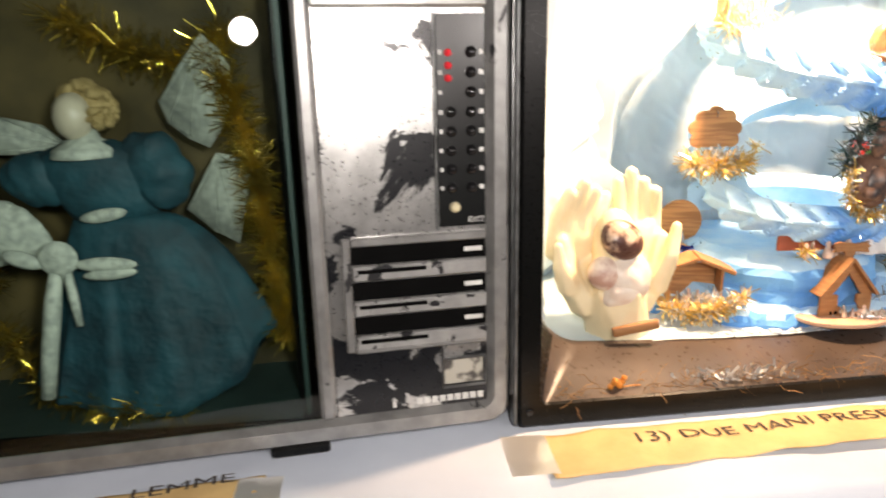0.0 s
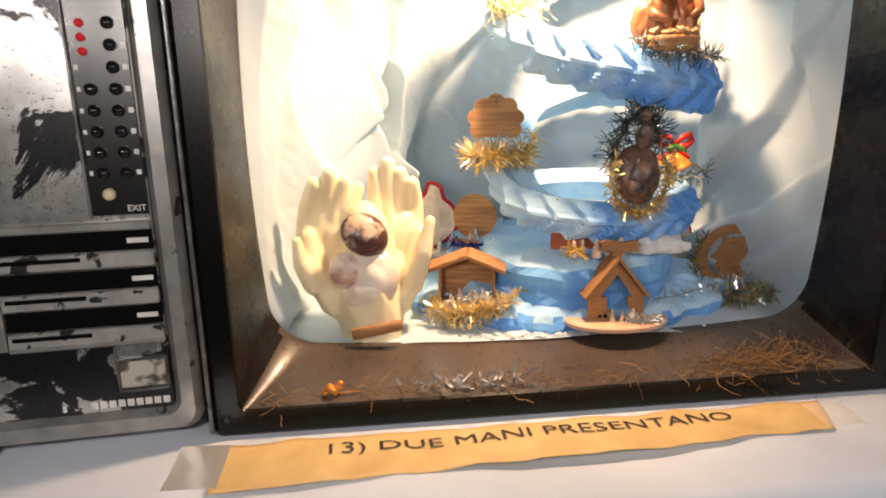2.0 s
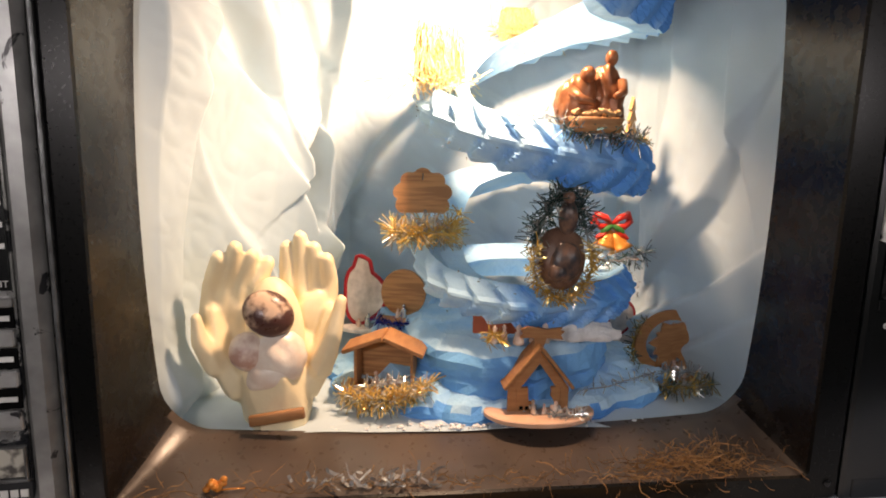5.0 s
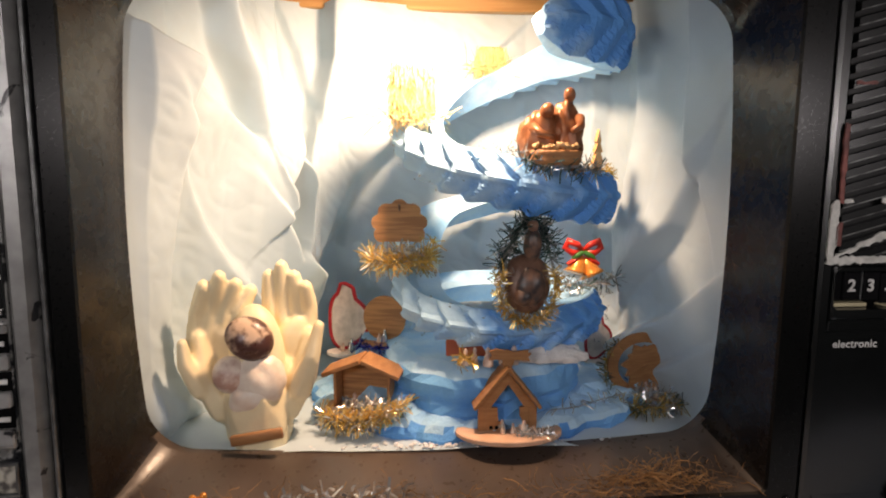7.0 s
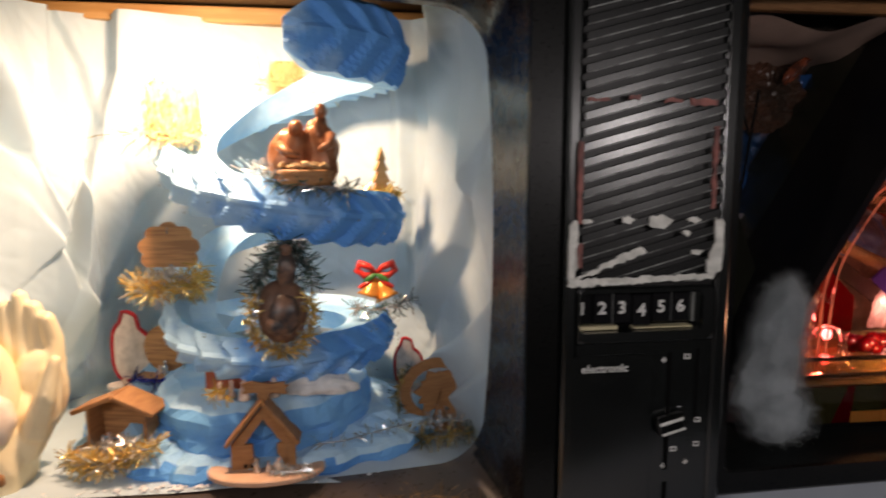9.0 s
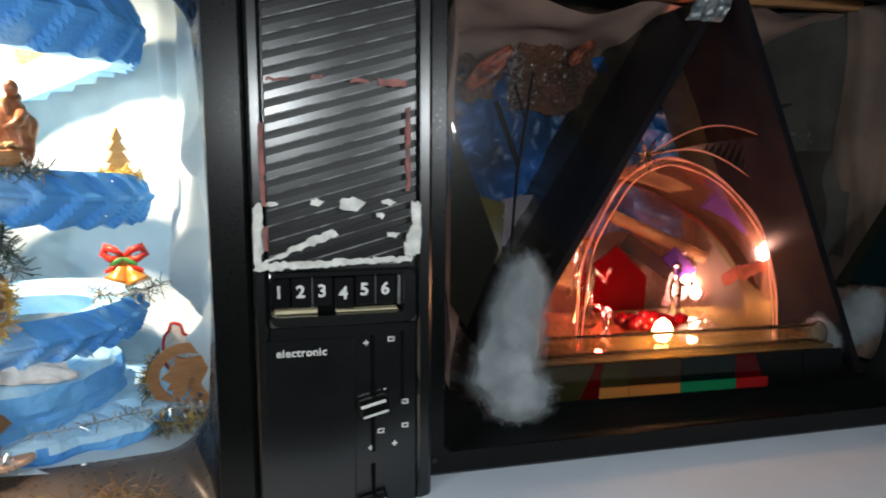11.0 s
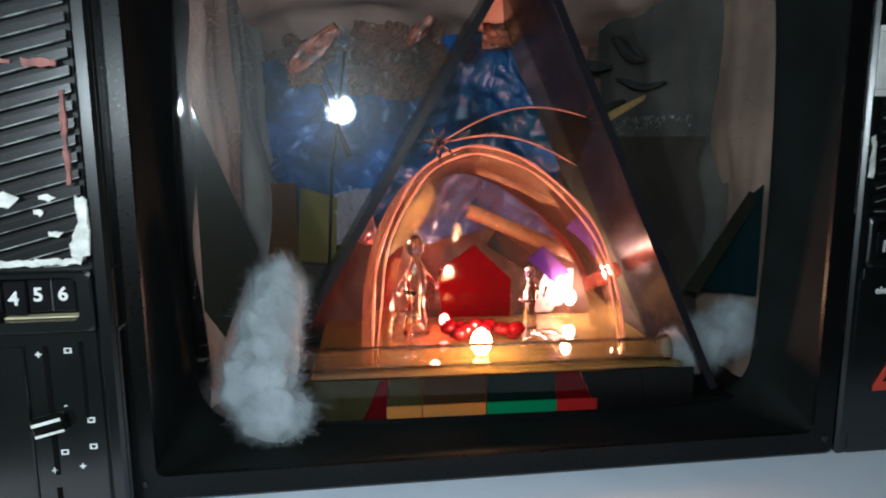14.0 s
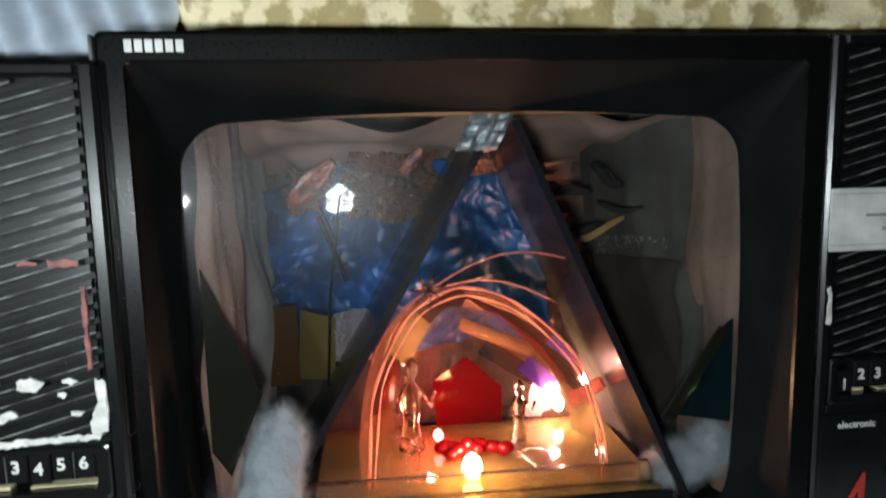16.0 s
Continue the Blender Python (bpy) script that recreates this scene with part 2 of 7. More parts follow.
GREEN = material("green_leaf", (0.05, 0.25, 0.05), rough=0.5)
WHITE_FELT = material("white_felt", (0.78, 0.72, 0.68), rough=0.9, scale=120)
RED_FELT = material("red_felt_edge", (0.50, 0.02, 0.03), rough=0.8)
BRICK_RED = material("red_brick_card", (0.50, 0.12, 0.06), rough=0.7)
TEAL_CLOTH = material("teal_velvet", (0.003, 0.068, 0.092), (0.002, 0.028, 0.040), rough=0.7, scale=34, fine=120, bump=1.0)
LACE = material("pale_lace", (0.55, 0.60, 0.52), (0.32, 0.36, 0.32), rough=0.6, scale=160, bump=0.6)
PALE_SKIN = material("pale_porcelain", (0.62, 0.55, 0.42), rough=0.35)
BLOND = material("blond_wool", (0.42, 0.30, 0.13), (0.28, 0.19, 0.07), rough=0.7, scale=150, bump=0.8)
DARK_BACK = material("dark_olive_backing", (0.150, 0.105, 0.036), (0.055, 0.042, 0.016), rough=0.7, scale=14)
CRUMPLED = material("crumpled_brown_paper", (0.15, 0.085, 0.055), (0.06, 0.038, 0.028), rough=0.6, scale=16, bump=0.5)
BLUE_FOIL = material("blue_foil", (0.008, 0.105, 0.36), (0.003, 0.030, 0.08), rough=0.36, metal=0.15, scale=13)
COTTON = material("white_cotton_wool", (0.42, 0.46, 0.48), (0.33, 0.37, 0.39), rough=0.95, scale=60, fine=500, bump=0.3)
PINK_COTTON = material("pinkish_wadding", (0.46, 0.30, 0.24), (0.32, 0.21, 0.17), rough=0.95, scale=18, bump=0.4)
CORK = material("mottled_cork", (0.82, 0.70, 0.44), (0.42, 0.33, 0.15), rough=0.85, scale=42, fine=160, bump=0.6, mix=(0.44, 0.56))
STRIPE_CLOTH = material("grey_blue_cloth", (0.50, 0.57, 0.65), (0.42, 0.48, 0.56), rough=0.85, scale=60, fine=700)
CARD = material("white_card", (0.74, 0.73, 0.70), rough=0.6)
WALL = material("dark_room_wall", (0.07, 0.065, 0.06), (0.05, 0.045, 0.04), rough=0.9, scale=3, fine=60)
FLOOR = material("dark_floor", (0.12, 0.10, 0.09), (0.08, 0.07, 0.06), rough=0.7, scale=5, fine=80)
BULB = material("lit_bulb", (1.0, 0.45, 0.18), rough=0.3, emit=20.0, bump=0.0)
RED_BULB = material("lit_red_bulb", (1.0, 0.12, 0.12), rough=0.3, emit=9.0, bump=0.0)
PINK_BULB = material("lit_pink_bulb", (1.0, 0.60, 0.50), rough=0.3, emit=12.0, bump=0.0)
PANE = thin_glass("clear_screen_pane", (0.97, 0.97, 0.97), 0.022, 0.015)
pane_nodes = PANE.node_tree
smear_gloss = pane_nodes.nodes.new("ShaderNodeBsdfGlossy")
smear_gloss.inputs["Roughness"].default_value = 0.30
gloss_mix = pane_nodes.nodes.new("ShaderNodeMixShader")
gloss_mix.inputs["Fac"].default_value = 0.55
pane_nodes.links.new(pane_nodes.nodes["Glossy BSDF"].outputs["BSDF"], gloss_mix.inputs[1])
pane_nodes.links.new(smear_gloss.outputs["BSDF"], gloss_mix.inputs[2])
pane_nodes.links.new(gloss_mix.outputs["Shader"], pane_nodes.nodes["Mix Shader"].inputs[2])
GREEN_PANE = thin_glass("greenish_screen_pane", (0.62, 0.80, 0.74), 0.045, 0.015)


def lit_glass(name, tint, body, share, gloss=0.05, rough=0.05):
    """Cast glass: clear passage with a share of cloudy body that takes up the light of the bulbs."""
    m = thin_glass(name, tint, gloss, rough)
    nt = m.node_tree
    clear = nt.nodes["Mix Shader"]
    front, through_body, both, out = (nt.nodes.new(k) for k in ("ShaderNodeBsdfDiffuse", "ShaderNodeBsdfTranslucent", "ShaderNodeMixShader", "ShaderNodeMixShader"))
    grain = nt.nodes.new("ShaderNodeTexNoise")
    grain.inputs["Scale"].default_value, grain.inputs["Detail"].default_value = 60.0, 5.0
    tone = nt.nodes.new("ShaderNodeValToRGB")
    tone.color_ramp.elements[0].position, tone.color_ramp.elements[1].position = 0.35, 0.65
    tone.color_ramp.elements[0].color, tone.color_ramp.elements[1].color = (*(0.55 * c for c in body), 1), (*body, 1)
    nt.links.new(grain.outputs["Fac"], tone.inputs["Fac"])
    nt.links.new(tone.outputs["Color"], front.inputs["Color"])
    nt.links.new(tone.outputs["Color"], through_body.inputs["Color"])
    both.inputs["Fac"].default_value, out.inputs["Fac"].default_value = 0.6, share
    nt.links.new(front.outputs["BSDF"], both.inputs[1])
    nt.links.new(through_body.outputs["BSDF"], both.inputs[2])
    nt.links.new(clear.outputs["Shader"], out.inputs[1])
    nt.links.new(both.outputs["Shader"], out.inputs[2])
    nt.links.new(out.outputs["Shader"], nt.nodes["Material Output"].inputs["Surface"])
    return m


# clear shell; its orange body stands in for the bulbs' warm haze
BLOWN = lit_glass("warm_haze_blown_glass", (0.95, 0.88, 0.84), (1.0, 0.50, 0.32), 0.07, 0.018)
# rosy body colour stands in for bulb light guided along the clear rims
RIM_GLASS = lit_glass("glow_drawn_glass", (1.0, 0.88, 0.80), (1.0, 0.60, 0.50), 0.5, 0.08)
TISSUE = lit_glass("crumpled_clear_film", (0.95, 0.90, 0.90), (1.0, 0.85, 0.90), 0.5, 0.10)
SHELF_GLASS = lit_glass("yellow_shelf_glass", (0.84, 0.76, 0.50), (0.80, 0.62, 0.26), 0.20, 0.05)
TUBE_GLASS = lit_glass("yellow_tube_glass", (0.95, 0.94, 0.86), (0.80, 0.72, 0.46), 0.02, 0.010)
FIGURE_GLASS = lit_glass("clear_figure_glass", (0.93, 0.84, 0.80), (1.0, 0.80, 0.74), 0.06, 0.14)
AMBER_PLATE = lit_glass("amber_plate_glass", (0.40, 0.20, 0.07), (0.34, 0.15, 0.04), 0.5)
YELLOW_PLATE = lit_glass("mottled_yellow_glass", (0.55, 0.48, 0.14), (0.46, 0.38, 0.10), 0.5, 0.09)
OLIVE_TILE = lit_glass("olive_tile_glass", (0.30, 0.26, 0.10), (0.16, 0.14, 0.05), 0.4)
BROWN_TILE = lit_glass("brown_tile_glass", (0.26, 0.16, 0.07), (0.14, 0.08, 0.035), 0.4)
GREEN_TILE = lit_glass("dark_green_tile_glass", (0.02, 0.09, 0.07), (0.01, 0.05, 0.04), 0.4)
# brighter amber, green and red: bulb light through the glass put into colour
AMBER_LIT = lit_glass("amber_lit_glass", (0.95, 0.55, 0.16), (0.95, 0.50, 0.14), 0.6)
GREEN_LIT = lit_glass("green_lit_glass", (0.03, 0.60, 0.30), (0.03, 0.55, 0.26), 0.6)
PINK_GLASS = lit_glass("pink_glass", (0.95, 0.55, 0.45), (0.95, 0.42, 0.34), 0.12, 0.06)
RED_LIT = lit_glass("red_lit_glass", (0.85, 0.05, 0.05), (0.85, 0.05, 0.05), 0.6)


SMOKED = material("smoked_black_glass", (0.007, 0.007, 0.010), (0.013, 0.012, 0.013), rough=0.24, scale=20, bump=0.03, spec=0.05)
RED_GLASS = lit_glass("red_glass", (0.40, 0.008, 0.014), (0.26, 0.005, 0.010), 0.5)
AMBER_ROD = lit_glass("pale_amber_rod", (0.93, 0.80, 0.62), (0.95, 0.66, 0.38), 0.17, 0.06)
DARK_LEAF = material("dark_dry_leaf", (0.011, 0.011, 0.008), (0.006, 0.006, 0.005), rough=0.7, scale=40, bump=0.4)
RUST = material("rust_brown_paper", (0.15, 0.062, 0.036), (0.055, 0.034, 0.024), rough=0.28, scale=22, fine=90, bump=0.12)
ORANGE_FILM = material("shiny_orange_film", (0.34, 0.075, 0.032), (0.10, 0.03, 0.018), rough=0.16, scale=90, mix=(0.42, 0.58), bump=0.25)
TEAL_GLASS = lit_glass("teal_glass", (0.05, 0.15, 0.17), (0.012, 0.055, 0.065), 0.5, 0.08)
OLIVE_SHEET = lit_glass("dark_olive_glass", (0.22, 0.22, 0.15), (0.06, 0.062, 0.042), 0.45, 0.06)
CLEAR_GLASS = material("clear_glass", (0.98, 0.95, 0.92), (0.95, 0.92, 0.9), rough=0.03, transmission=1.0, bump=0.0)


# ---- builders ----
def thing(name, place, label, category, group="", kind="", turn=0.0):
    ob = new(name)
    ob.matrix_basis = pose(*place, 0, 0, turn)
    ob.empty_display_size = 0.01
    return tagged(ob, label, category, group, kind)


def part(name, bm, mats, parent=None, label="", smooth=False):
    me = bpy.data.meshes.new(name)
    bmesh.ops.recalc_face_normals(bm, faces=bm.faces) if bm.faces and len(bm.faces) < 60000 else None
    bm.to_mesh(me)
    bm.free()
    for m in (mats if isinstance(mats, (list, tuple)) else [mats]):
        me.materials.append(m)
    if smooth:
        me.polygons.foreach_set("use_smooth", [True] * len(me.polygons))
    ob = new(name, me)
    ob.parent = parent
    if label:
        ob["label"] = label
    return ob


def solo(name, bm, mats, place, label, category, group="", kind="", turn=0.0, smooth=False):
    ob = part(name, bm, mats, None, "", smooth)
    ob.matrix_basis = pose(*place, 0, 0, turn)
    return tagged(ob, label, category, group, kind)


def cbox(bm, x0, x1, y0, y1, z0, z1, c=0.0015, m=None, mi=0):
    """A box with chamfered edges."""
    lo, hi = (x0, y0, z0), (x1, y1, z1)
    c = min(c, (x1 - x0) * 0.45, (y1 - y0) * 0.45, (z1 - z0) * 0.45)
    vs = {}
    for sx in (0, 1):
        for sy in (0, 1):
            for sz in (0, 1):
                s = (sx, sy, sz)
                for ax in range(3):
                    co = [(hi[k] if s[k] else lo[k]) + (0 if k == ax else (-c if s[k] else c)) for k in range(3)]
                    co = Vector(co)
                    vs[s, ax] = bm.verts.new(m @ co if m else co)
    def face(keys):
        f = bm.faces.new([vs[k] for k in keys])
        f.material_index = mi
    for ax in range(3):
        b, d = (ax + 1) % 3, (ax + 2) % 3
        for side in (0, 1):
            def key(p, q):
                s = [0, 0, 0]
                s[ax], s[b], s[d] = side, p, q
                return tuple(s)
            face([(key(p, q), ax) for p, q in ((0, 0), (1, 0), (1, 1), (0, 1))])
        for p in (0, 1):
            for q in (0, 1):
                s0, s1 = [0, 0, 0], [0, 0, 0]
                s0[b], s0[d], s1[b], s1[d] = p, q, p, q
                s1[ax] = 1
                s0, s1 = tuple(s0), tuple(s1)
                face([(s0, b), (s1, b), (s1, d), (s0, d)])
    for sx in (0, 1):
        for sy in (0, 1):
            for sz in (0, 1):
                face([((sx, sy, sz), a) for a in range(3)])


def box_bm(*a, **k):
    bm = bmesh.new()
    cbox(bm, *a, **k)
    return bm


def ball(bm, place, radii, m=None, mi=0, rings=10, segs=16):
    geo = bmesh.ops.create_uvsphere(bm, u_segments=segs, v_segments=rings, radius=1.0)
    t = Matrix.Translation(place) @ (m or Matrix()) @ Matrix.Diagonal((*radii, 1))
    bmesh.ops.transform(bm, matrix=t, verts=geo["verts"])
    for f in {f for v in geo["verts"] for f in v.link_faces}:
        f.material_index = mi
    return geo["verts"]


def tube(bm, pts, radius, segs=8, mi=0, taper=None, closed=False):
    """A round bar along points; radius may be a list."""
    pts = [Vector(p) for p in pts]
    n = len(pts)
    rad = radius if isinstance(radius, (list, tuple)) else [radius] * n
    rings = []
    side = None
    for i, p in enumerate(pts):
        a = pts[(i - 1) % n if closed else max(i - 1, 0)]
        b = pts[(i + 1) % n if closed else min(i + 1, n - 1)]
        d = (b - a).normalized()
        if side is None:
            side = d.orthogonal().normalized()
        side = (side - d * side.dot(d)).normalized()
        up = d.cross(side)
        rings.append([bm.verts.new(p + rad[i] * (side * math.cos(2 * math.pi * k / segs) + up * math.sin(2 * math.pi * k / segs))) for k in range(segs)])
    for i in range(n if closed else n - 1):
        r0, r1 = rings[i], rings[(i + 1) % n]
        for k in range(segs):
            f = bm.faces.new((r0[k], r0[(k + 1) % segs], r1[(k + 1) % segs], r1[k]))
            f.material_index = mi
    if not closed:
        for r in (rings[0], rings[-1]):
            f = bm.faces.new(r)
            f.material_index = mi


def prism(bm, poly, y0, y1, mi=0, m=None):
    """A plate: the outline (x, z) between two depths."""
    a = [bm.verts.new(m @ Vector((x, y0, z)) if m else (x, y0, z)) for x, z in poly]
    b = [bm.verts.new(m @ Vector((x, y1, z)) if m else (x, y1, z)) for x, z in poly]
    fs = [bm.faces.new(a), bm.faces.new(list(reversed(b)))]
    for i in range(len(poly)):
        j = (i + 1) % len(poly)
        fs.append(bm.faces.new((a[j], a[i], b[i], b[j])))
    for f in fs:
        f.material_index = mi


def loft(bm, loops, closed=True, mi=0, cap=False):
    rings = [[bm.verts.new(p) for p in loop] for loop in loops]
    n = len(rings[0])
    for r0, r1 in zip(rings, rings[1:]):
        for k in range(n if closed else n - 1):
            f = bm.faces.new((r0[k], r0[(k + 1) % n], r1[(k + 1) % n], r1[k]))
            f.material_index = mi
    if cap:
        for r in (rings[0], rings[-1]):
            bm.faces.new(r).material_index = mi
    return rings


def lathe(bm, profile, place, segs=20, mi=0, squash=1.0):
    """A turned shape: (radius, height) up an axis at place."""
    px, py, pz = place
    loops = [[(px + r * math.cos(2 * math.pi * k / segs), py + squash * r * math.sin(2 * math.pi * k / segs), pz + h) for k in range(segs)] for r, h in profile]
    loft(bm, loops, mi=mi, cap=True)


def rounded(x0, x1, z0, z1, r, y, bow=0.0, n=10, side=10):
    """A rounded rectangle at depth y, its sides bowed out like a picture tube."""
    pts = []
    cx, cz, hx, hz = (x0 + x1) / 2, (z0 + z1) / 2, (x1 - x0) / 2, (z1 - z0) / 2
    corners = [(x1 - r, z0 + r, -90), (x1 - r, z1 - r, 0), (x0 + r, z1 - r, 90), (x0 + r, z0 + r, 180)]
    for i, (ax, az, a0) in enumerate(corners):
        for k in range(n + 1):
            a = radians(a0 + 90 * k / n)
            pts.append((ax + r * math.cos(a), az + r * math.sin(a)))
        bx, bz, b0 = corners[(i + 1) % 4]
        end = (bx + r * math.cos(radians(b0)), bz + r * math.sin(radians(b0)))
        sx, sz = pts[-1]
        for k in range(1, side):
            pts.append((sx + (end[0] - sx) * k / side, sz + (end[1] - sz) * k / side))
    out = []
    for x, z in pts:
        u, v = (x - cx) / hx, (z - cz) / hz
        out.append((x + bow * u * abs(u) * (1 - v * v), y, z + bow * v * abs(v) * (1 - u * u)))
    return out


def words(text, size, depth=0.0004, spacing=1.0, bold=0.0):
    """Letters of the built-in font as a bmesh, upright in the x-z plane, facing -y, from the origin."""
    cu = bpy.data.curves.new("letters", "FONT")
    cu.body, cu.size, cu.extrude, cu.resolution_u, cu.space_character = text, size, depth, 3, spacing
    cu.offset = bold
    ob = bpy.data.objects.new("letters", cu)
    scene.collection.objects.link(ob)
    me = bpy.data.meshes.new_from_object(ob.evaluated_get(bpy.context.evaluated_depsgraph_get()))
    bpy.data.objects.remove(ob)
    bm = bmesh.new()
    bm.from_mesh(me)
    bpy.data.meshes.remove(me)
    bmesh.ops.transform(bm, matrix=pose(0, 0, 0, 90, 0, 0), verts=bm.verts)
    return bm


def shifted(bm, x, y, z, m=None):
    bmesh.ops.transform(bm, matrix=Matrix.Translation((x, y, z)) @ (m or Matrix()), verts=bm.verts)
    return bm


def strands(bm, count, spot, length, width, rng, mi=0, curl=0.3, steps=2):
    """Loose flat strips: spot(rng) gives a root and a way."""
    for _ in range(count):
        p, d = spot(rng)
        p, d = Vector(p), Vector(d).normalized()
        w = d.cross(Vector((rng.uniform(-1, 1), rng.uniform(-1, 1), rng.uniform(-1, 1)))).normalized() * width
        ln = length * rng.uniform(0.5, 1.2) / steps
        last = (bm.verts.new(p - w), bm.verts.new(p + w))
        for _s in range(steps):
            d = (d + curl * Vector((rng.uniform(-1, 1), rng.uniform(-1, 1), rng.uniform(-1, 1)))).normalized()
            p = p + d * ln
            nxt = (bm.verts.new(p - w), bm.verts.new(p + w))
            f = bm.faces.new((last[0], last[1], nxt[1], nxt[0]))
            f.material_index = mi
            last = nxt


def garland(name, path, count, length, mat, label, seed, width=0.00055, spread=1.0, mats=None):
    """A tinsel garland: short foil strips standing out all round a twisted cord."""
    rng = random.Random(seed)
    pts = [Vector(p) for p in path]
    base = pts[0].copy()
    bm = bmesh.new()
    def spot(r):
        i = r.randrange(len(pts) - 1)
        u = r.random()
        p = pts[i].lerp(pts[i + 1], u) - base
        return p, (r.gauss(0, spread), r.gauss(0, spread), r.gauss(0, spread))
    strands(bm, count, spot, length, width, rng)
    if mats:
        for f in bm.faces:
            f.material_index = rng.randrange(len(mats))
    tube(bm, [p - base for p in pts], 0.0007, 5)
    return solo(name, bm, mats or mat, base, label, "tinsel", "tinsel garlands")


def ring_path(cx, cy, z, rx, ry, a0=0, a1=360, n=18, wob=0.0):
    return [(cx + rx * math.cos(radians(a0 + (a1 - a0) * k / n)), cy + ry * math.sin(radians(a0 + (a1 - a0) * k / n)), z + wob * math.sin(k * 2.1)) for k in range(n + 1)]


def crumpled(bm, x0, x1, z0, z1, fn, nx=40, nz=30, mi=0):
    """A sheet over (x, z) with its depth from fn."""
    g = [[bm.verts.new((x0 + (x1 - x0) * i / nx, fn(x0 + (x1 - x0) * i / nx, z0 + (z1 - z0) * j / nz), z0 + (z1 - z0) * j / nz)) for i in range(nx + 1)] for j in range(nz + 1)]
    for j in range(nz):
        for i in range(nx):
            bm.faces.new((g[j][i], g[j][i + 1], g[j + 1][i + 1], g[j + 1][i])).material_index = mi


# ---- room ----
bm = box_bm(-2.5, 4.0, -2.5, 2.2, -0.1, 0.0)
tagged(part("floor", bm, FLOOR), "dark plain floor of the room", "floor", kind="structure")
bm = box_bm(-2.5, 4.0, -2.5, 2.2, 2.7, 2.8)
tagged(part("ceiling", bm, WALL), "dim plain ceiling", "ceiling", kind="structure")
for name, b in (("wall_north", (-2.5, 4.0, 2.2, 2.3, 0, 2.7)), ("wall_south", (-2.5, 4.0, -2.6, -2.5, 0, 2.7)),
                ("wall_west", (-2.6, -2.5, -2.5, 2.2, 0, 2.7)), ("wall_east", (4.0, 4.1, -2.5, 2.2, 0, 2.7))):
    tagged(part(name, box_bm(*b), WALL), "dim plain wall of the room", "wall", kind="structure")


def table_z(x):
    u = min(max((x - 0.80) / 0.10, 0), 1)
    return 0.776 + 0.022 * u * u * (3 - 2 * u)


# ---- table and cloth ----
table = thing("display_table", (0.5, 0.55, 0.0), "long display table under a pale blue cloth", "table")
part("tabletop", box_bm(-1.33, 1.68, -0.15, 0.58, 0.735, 0.7690), MDF, table)
part("raised_board", box_bm(0.41, 1.68, -0.02, 0.56, 0.7695, 0.7910), MDF, table)
for lx in (-1.25, 1.60):
    for ly in (-0.14, 0.50):
        part("leg", box_bm(lx, lx + 0.05, ly, ly + 0.05, 0, 0.735), MDF, table)
bm = bmesh.new()
NX, NY = 150, 44
grid = []
for j in range(NY + 1):
    row = []
    for i in range(NX + 1):
        x, y = -0.85 + 3.05 * i / NX, 0.395 + 0.725 * j / NY
        z = table_z(x)
        if y < 0.50:
            r = noise.noise((x * 7, y * 9, 1.7)) + 0.5 * noise.noise((x * 17 + y * 12, y * 15, 4.1))
            z += 0.0045 * r * min((0.50 - y) / 0.03, 1)
            z += 0.004 * max(0, math.sin(x * 23 + y * 30 + 2 * noise.noise((x * 3, y * 3, 0)))) ** 4 * min((0.50 - y) / 0.05, 1)
        row.append(bm.verts.new((x, y, z)))
    grid.append(row)
for j in range(NY):
    for i in range(NX):
        bm.faces.new((grid[j][i], grid[j][i + 1], grid[j + 1][i + 1], grid[j + 1][i]))
front = [bm.verts.new((v.co.x, v.co.y - 0.01 - 0.01 * math.sin(v.co.x * 30), v.co.z - 0.35)) for v in grid[0]]
for i in range(NX):
    bm.faces.new((front[i], front[i + 1], grid[0][i + 1], grid[0][i]))
cloth = solo("table_cloth", bm, CLOTH, (0, 0, 0), "pale blue wrinkled cloth spread over the table", "tablecloth", smooth=True)
sol = cloth.modifiers.new("thickness", "SOLIDIFY")
sol.thickness = 0.0015


# ---- television sets ----
TV_W, TV_H, TV_D, BEZEL_W = 0.706, 0.488, 0.44, 0.571


def slanted_slats(parent, x0, x1, z0, z1, pitch=0.0112, rise=0.030):
    """Louvres that climb to the right, cut off at the field's lower and upper edge."""
    z = z0 - rise + 0.004
    while z < z1 - 0.002:
        pts = []
        h = 0.0062
        def clip(za, zb):
            out = []
            for k in range(9):
                u = k / 8
                out.append((x0 + (x1 - x0) * u, za + rise * u))
            return out
        low = [(x, min(max(q, z0), z1)) for x, q in clip(z, z)]
        high = [(x, min(max(q + h, z0), z1)) for x, q in clip(z, z)]
        keep = [k for k in range(9) if high[k][1] - low[k][1] > 0.0015]
        if len(keep) >= 3:
            bm = bmesh.new()
            poly = [low[k] for k in keep] + [high[k] for k in reversed(keep)]
            prism(bm, poly, -0.0025, 0.0041)
            # pale line along the lower lip: wear, with light on the edge painted in
            edge = [low[k] for k in keep] + [(low[k][0], low[k][1] + 0.0009) for k in reversed(keep)]
            prism(bm, edge, -0.0029, -0.0026, 1)
            part("louvre", bm, [SLAT, WORN_LIT_LIP], parent)
        z += pitch


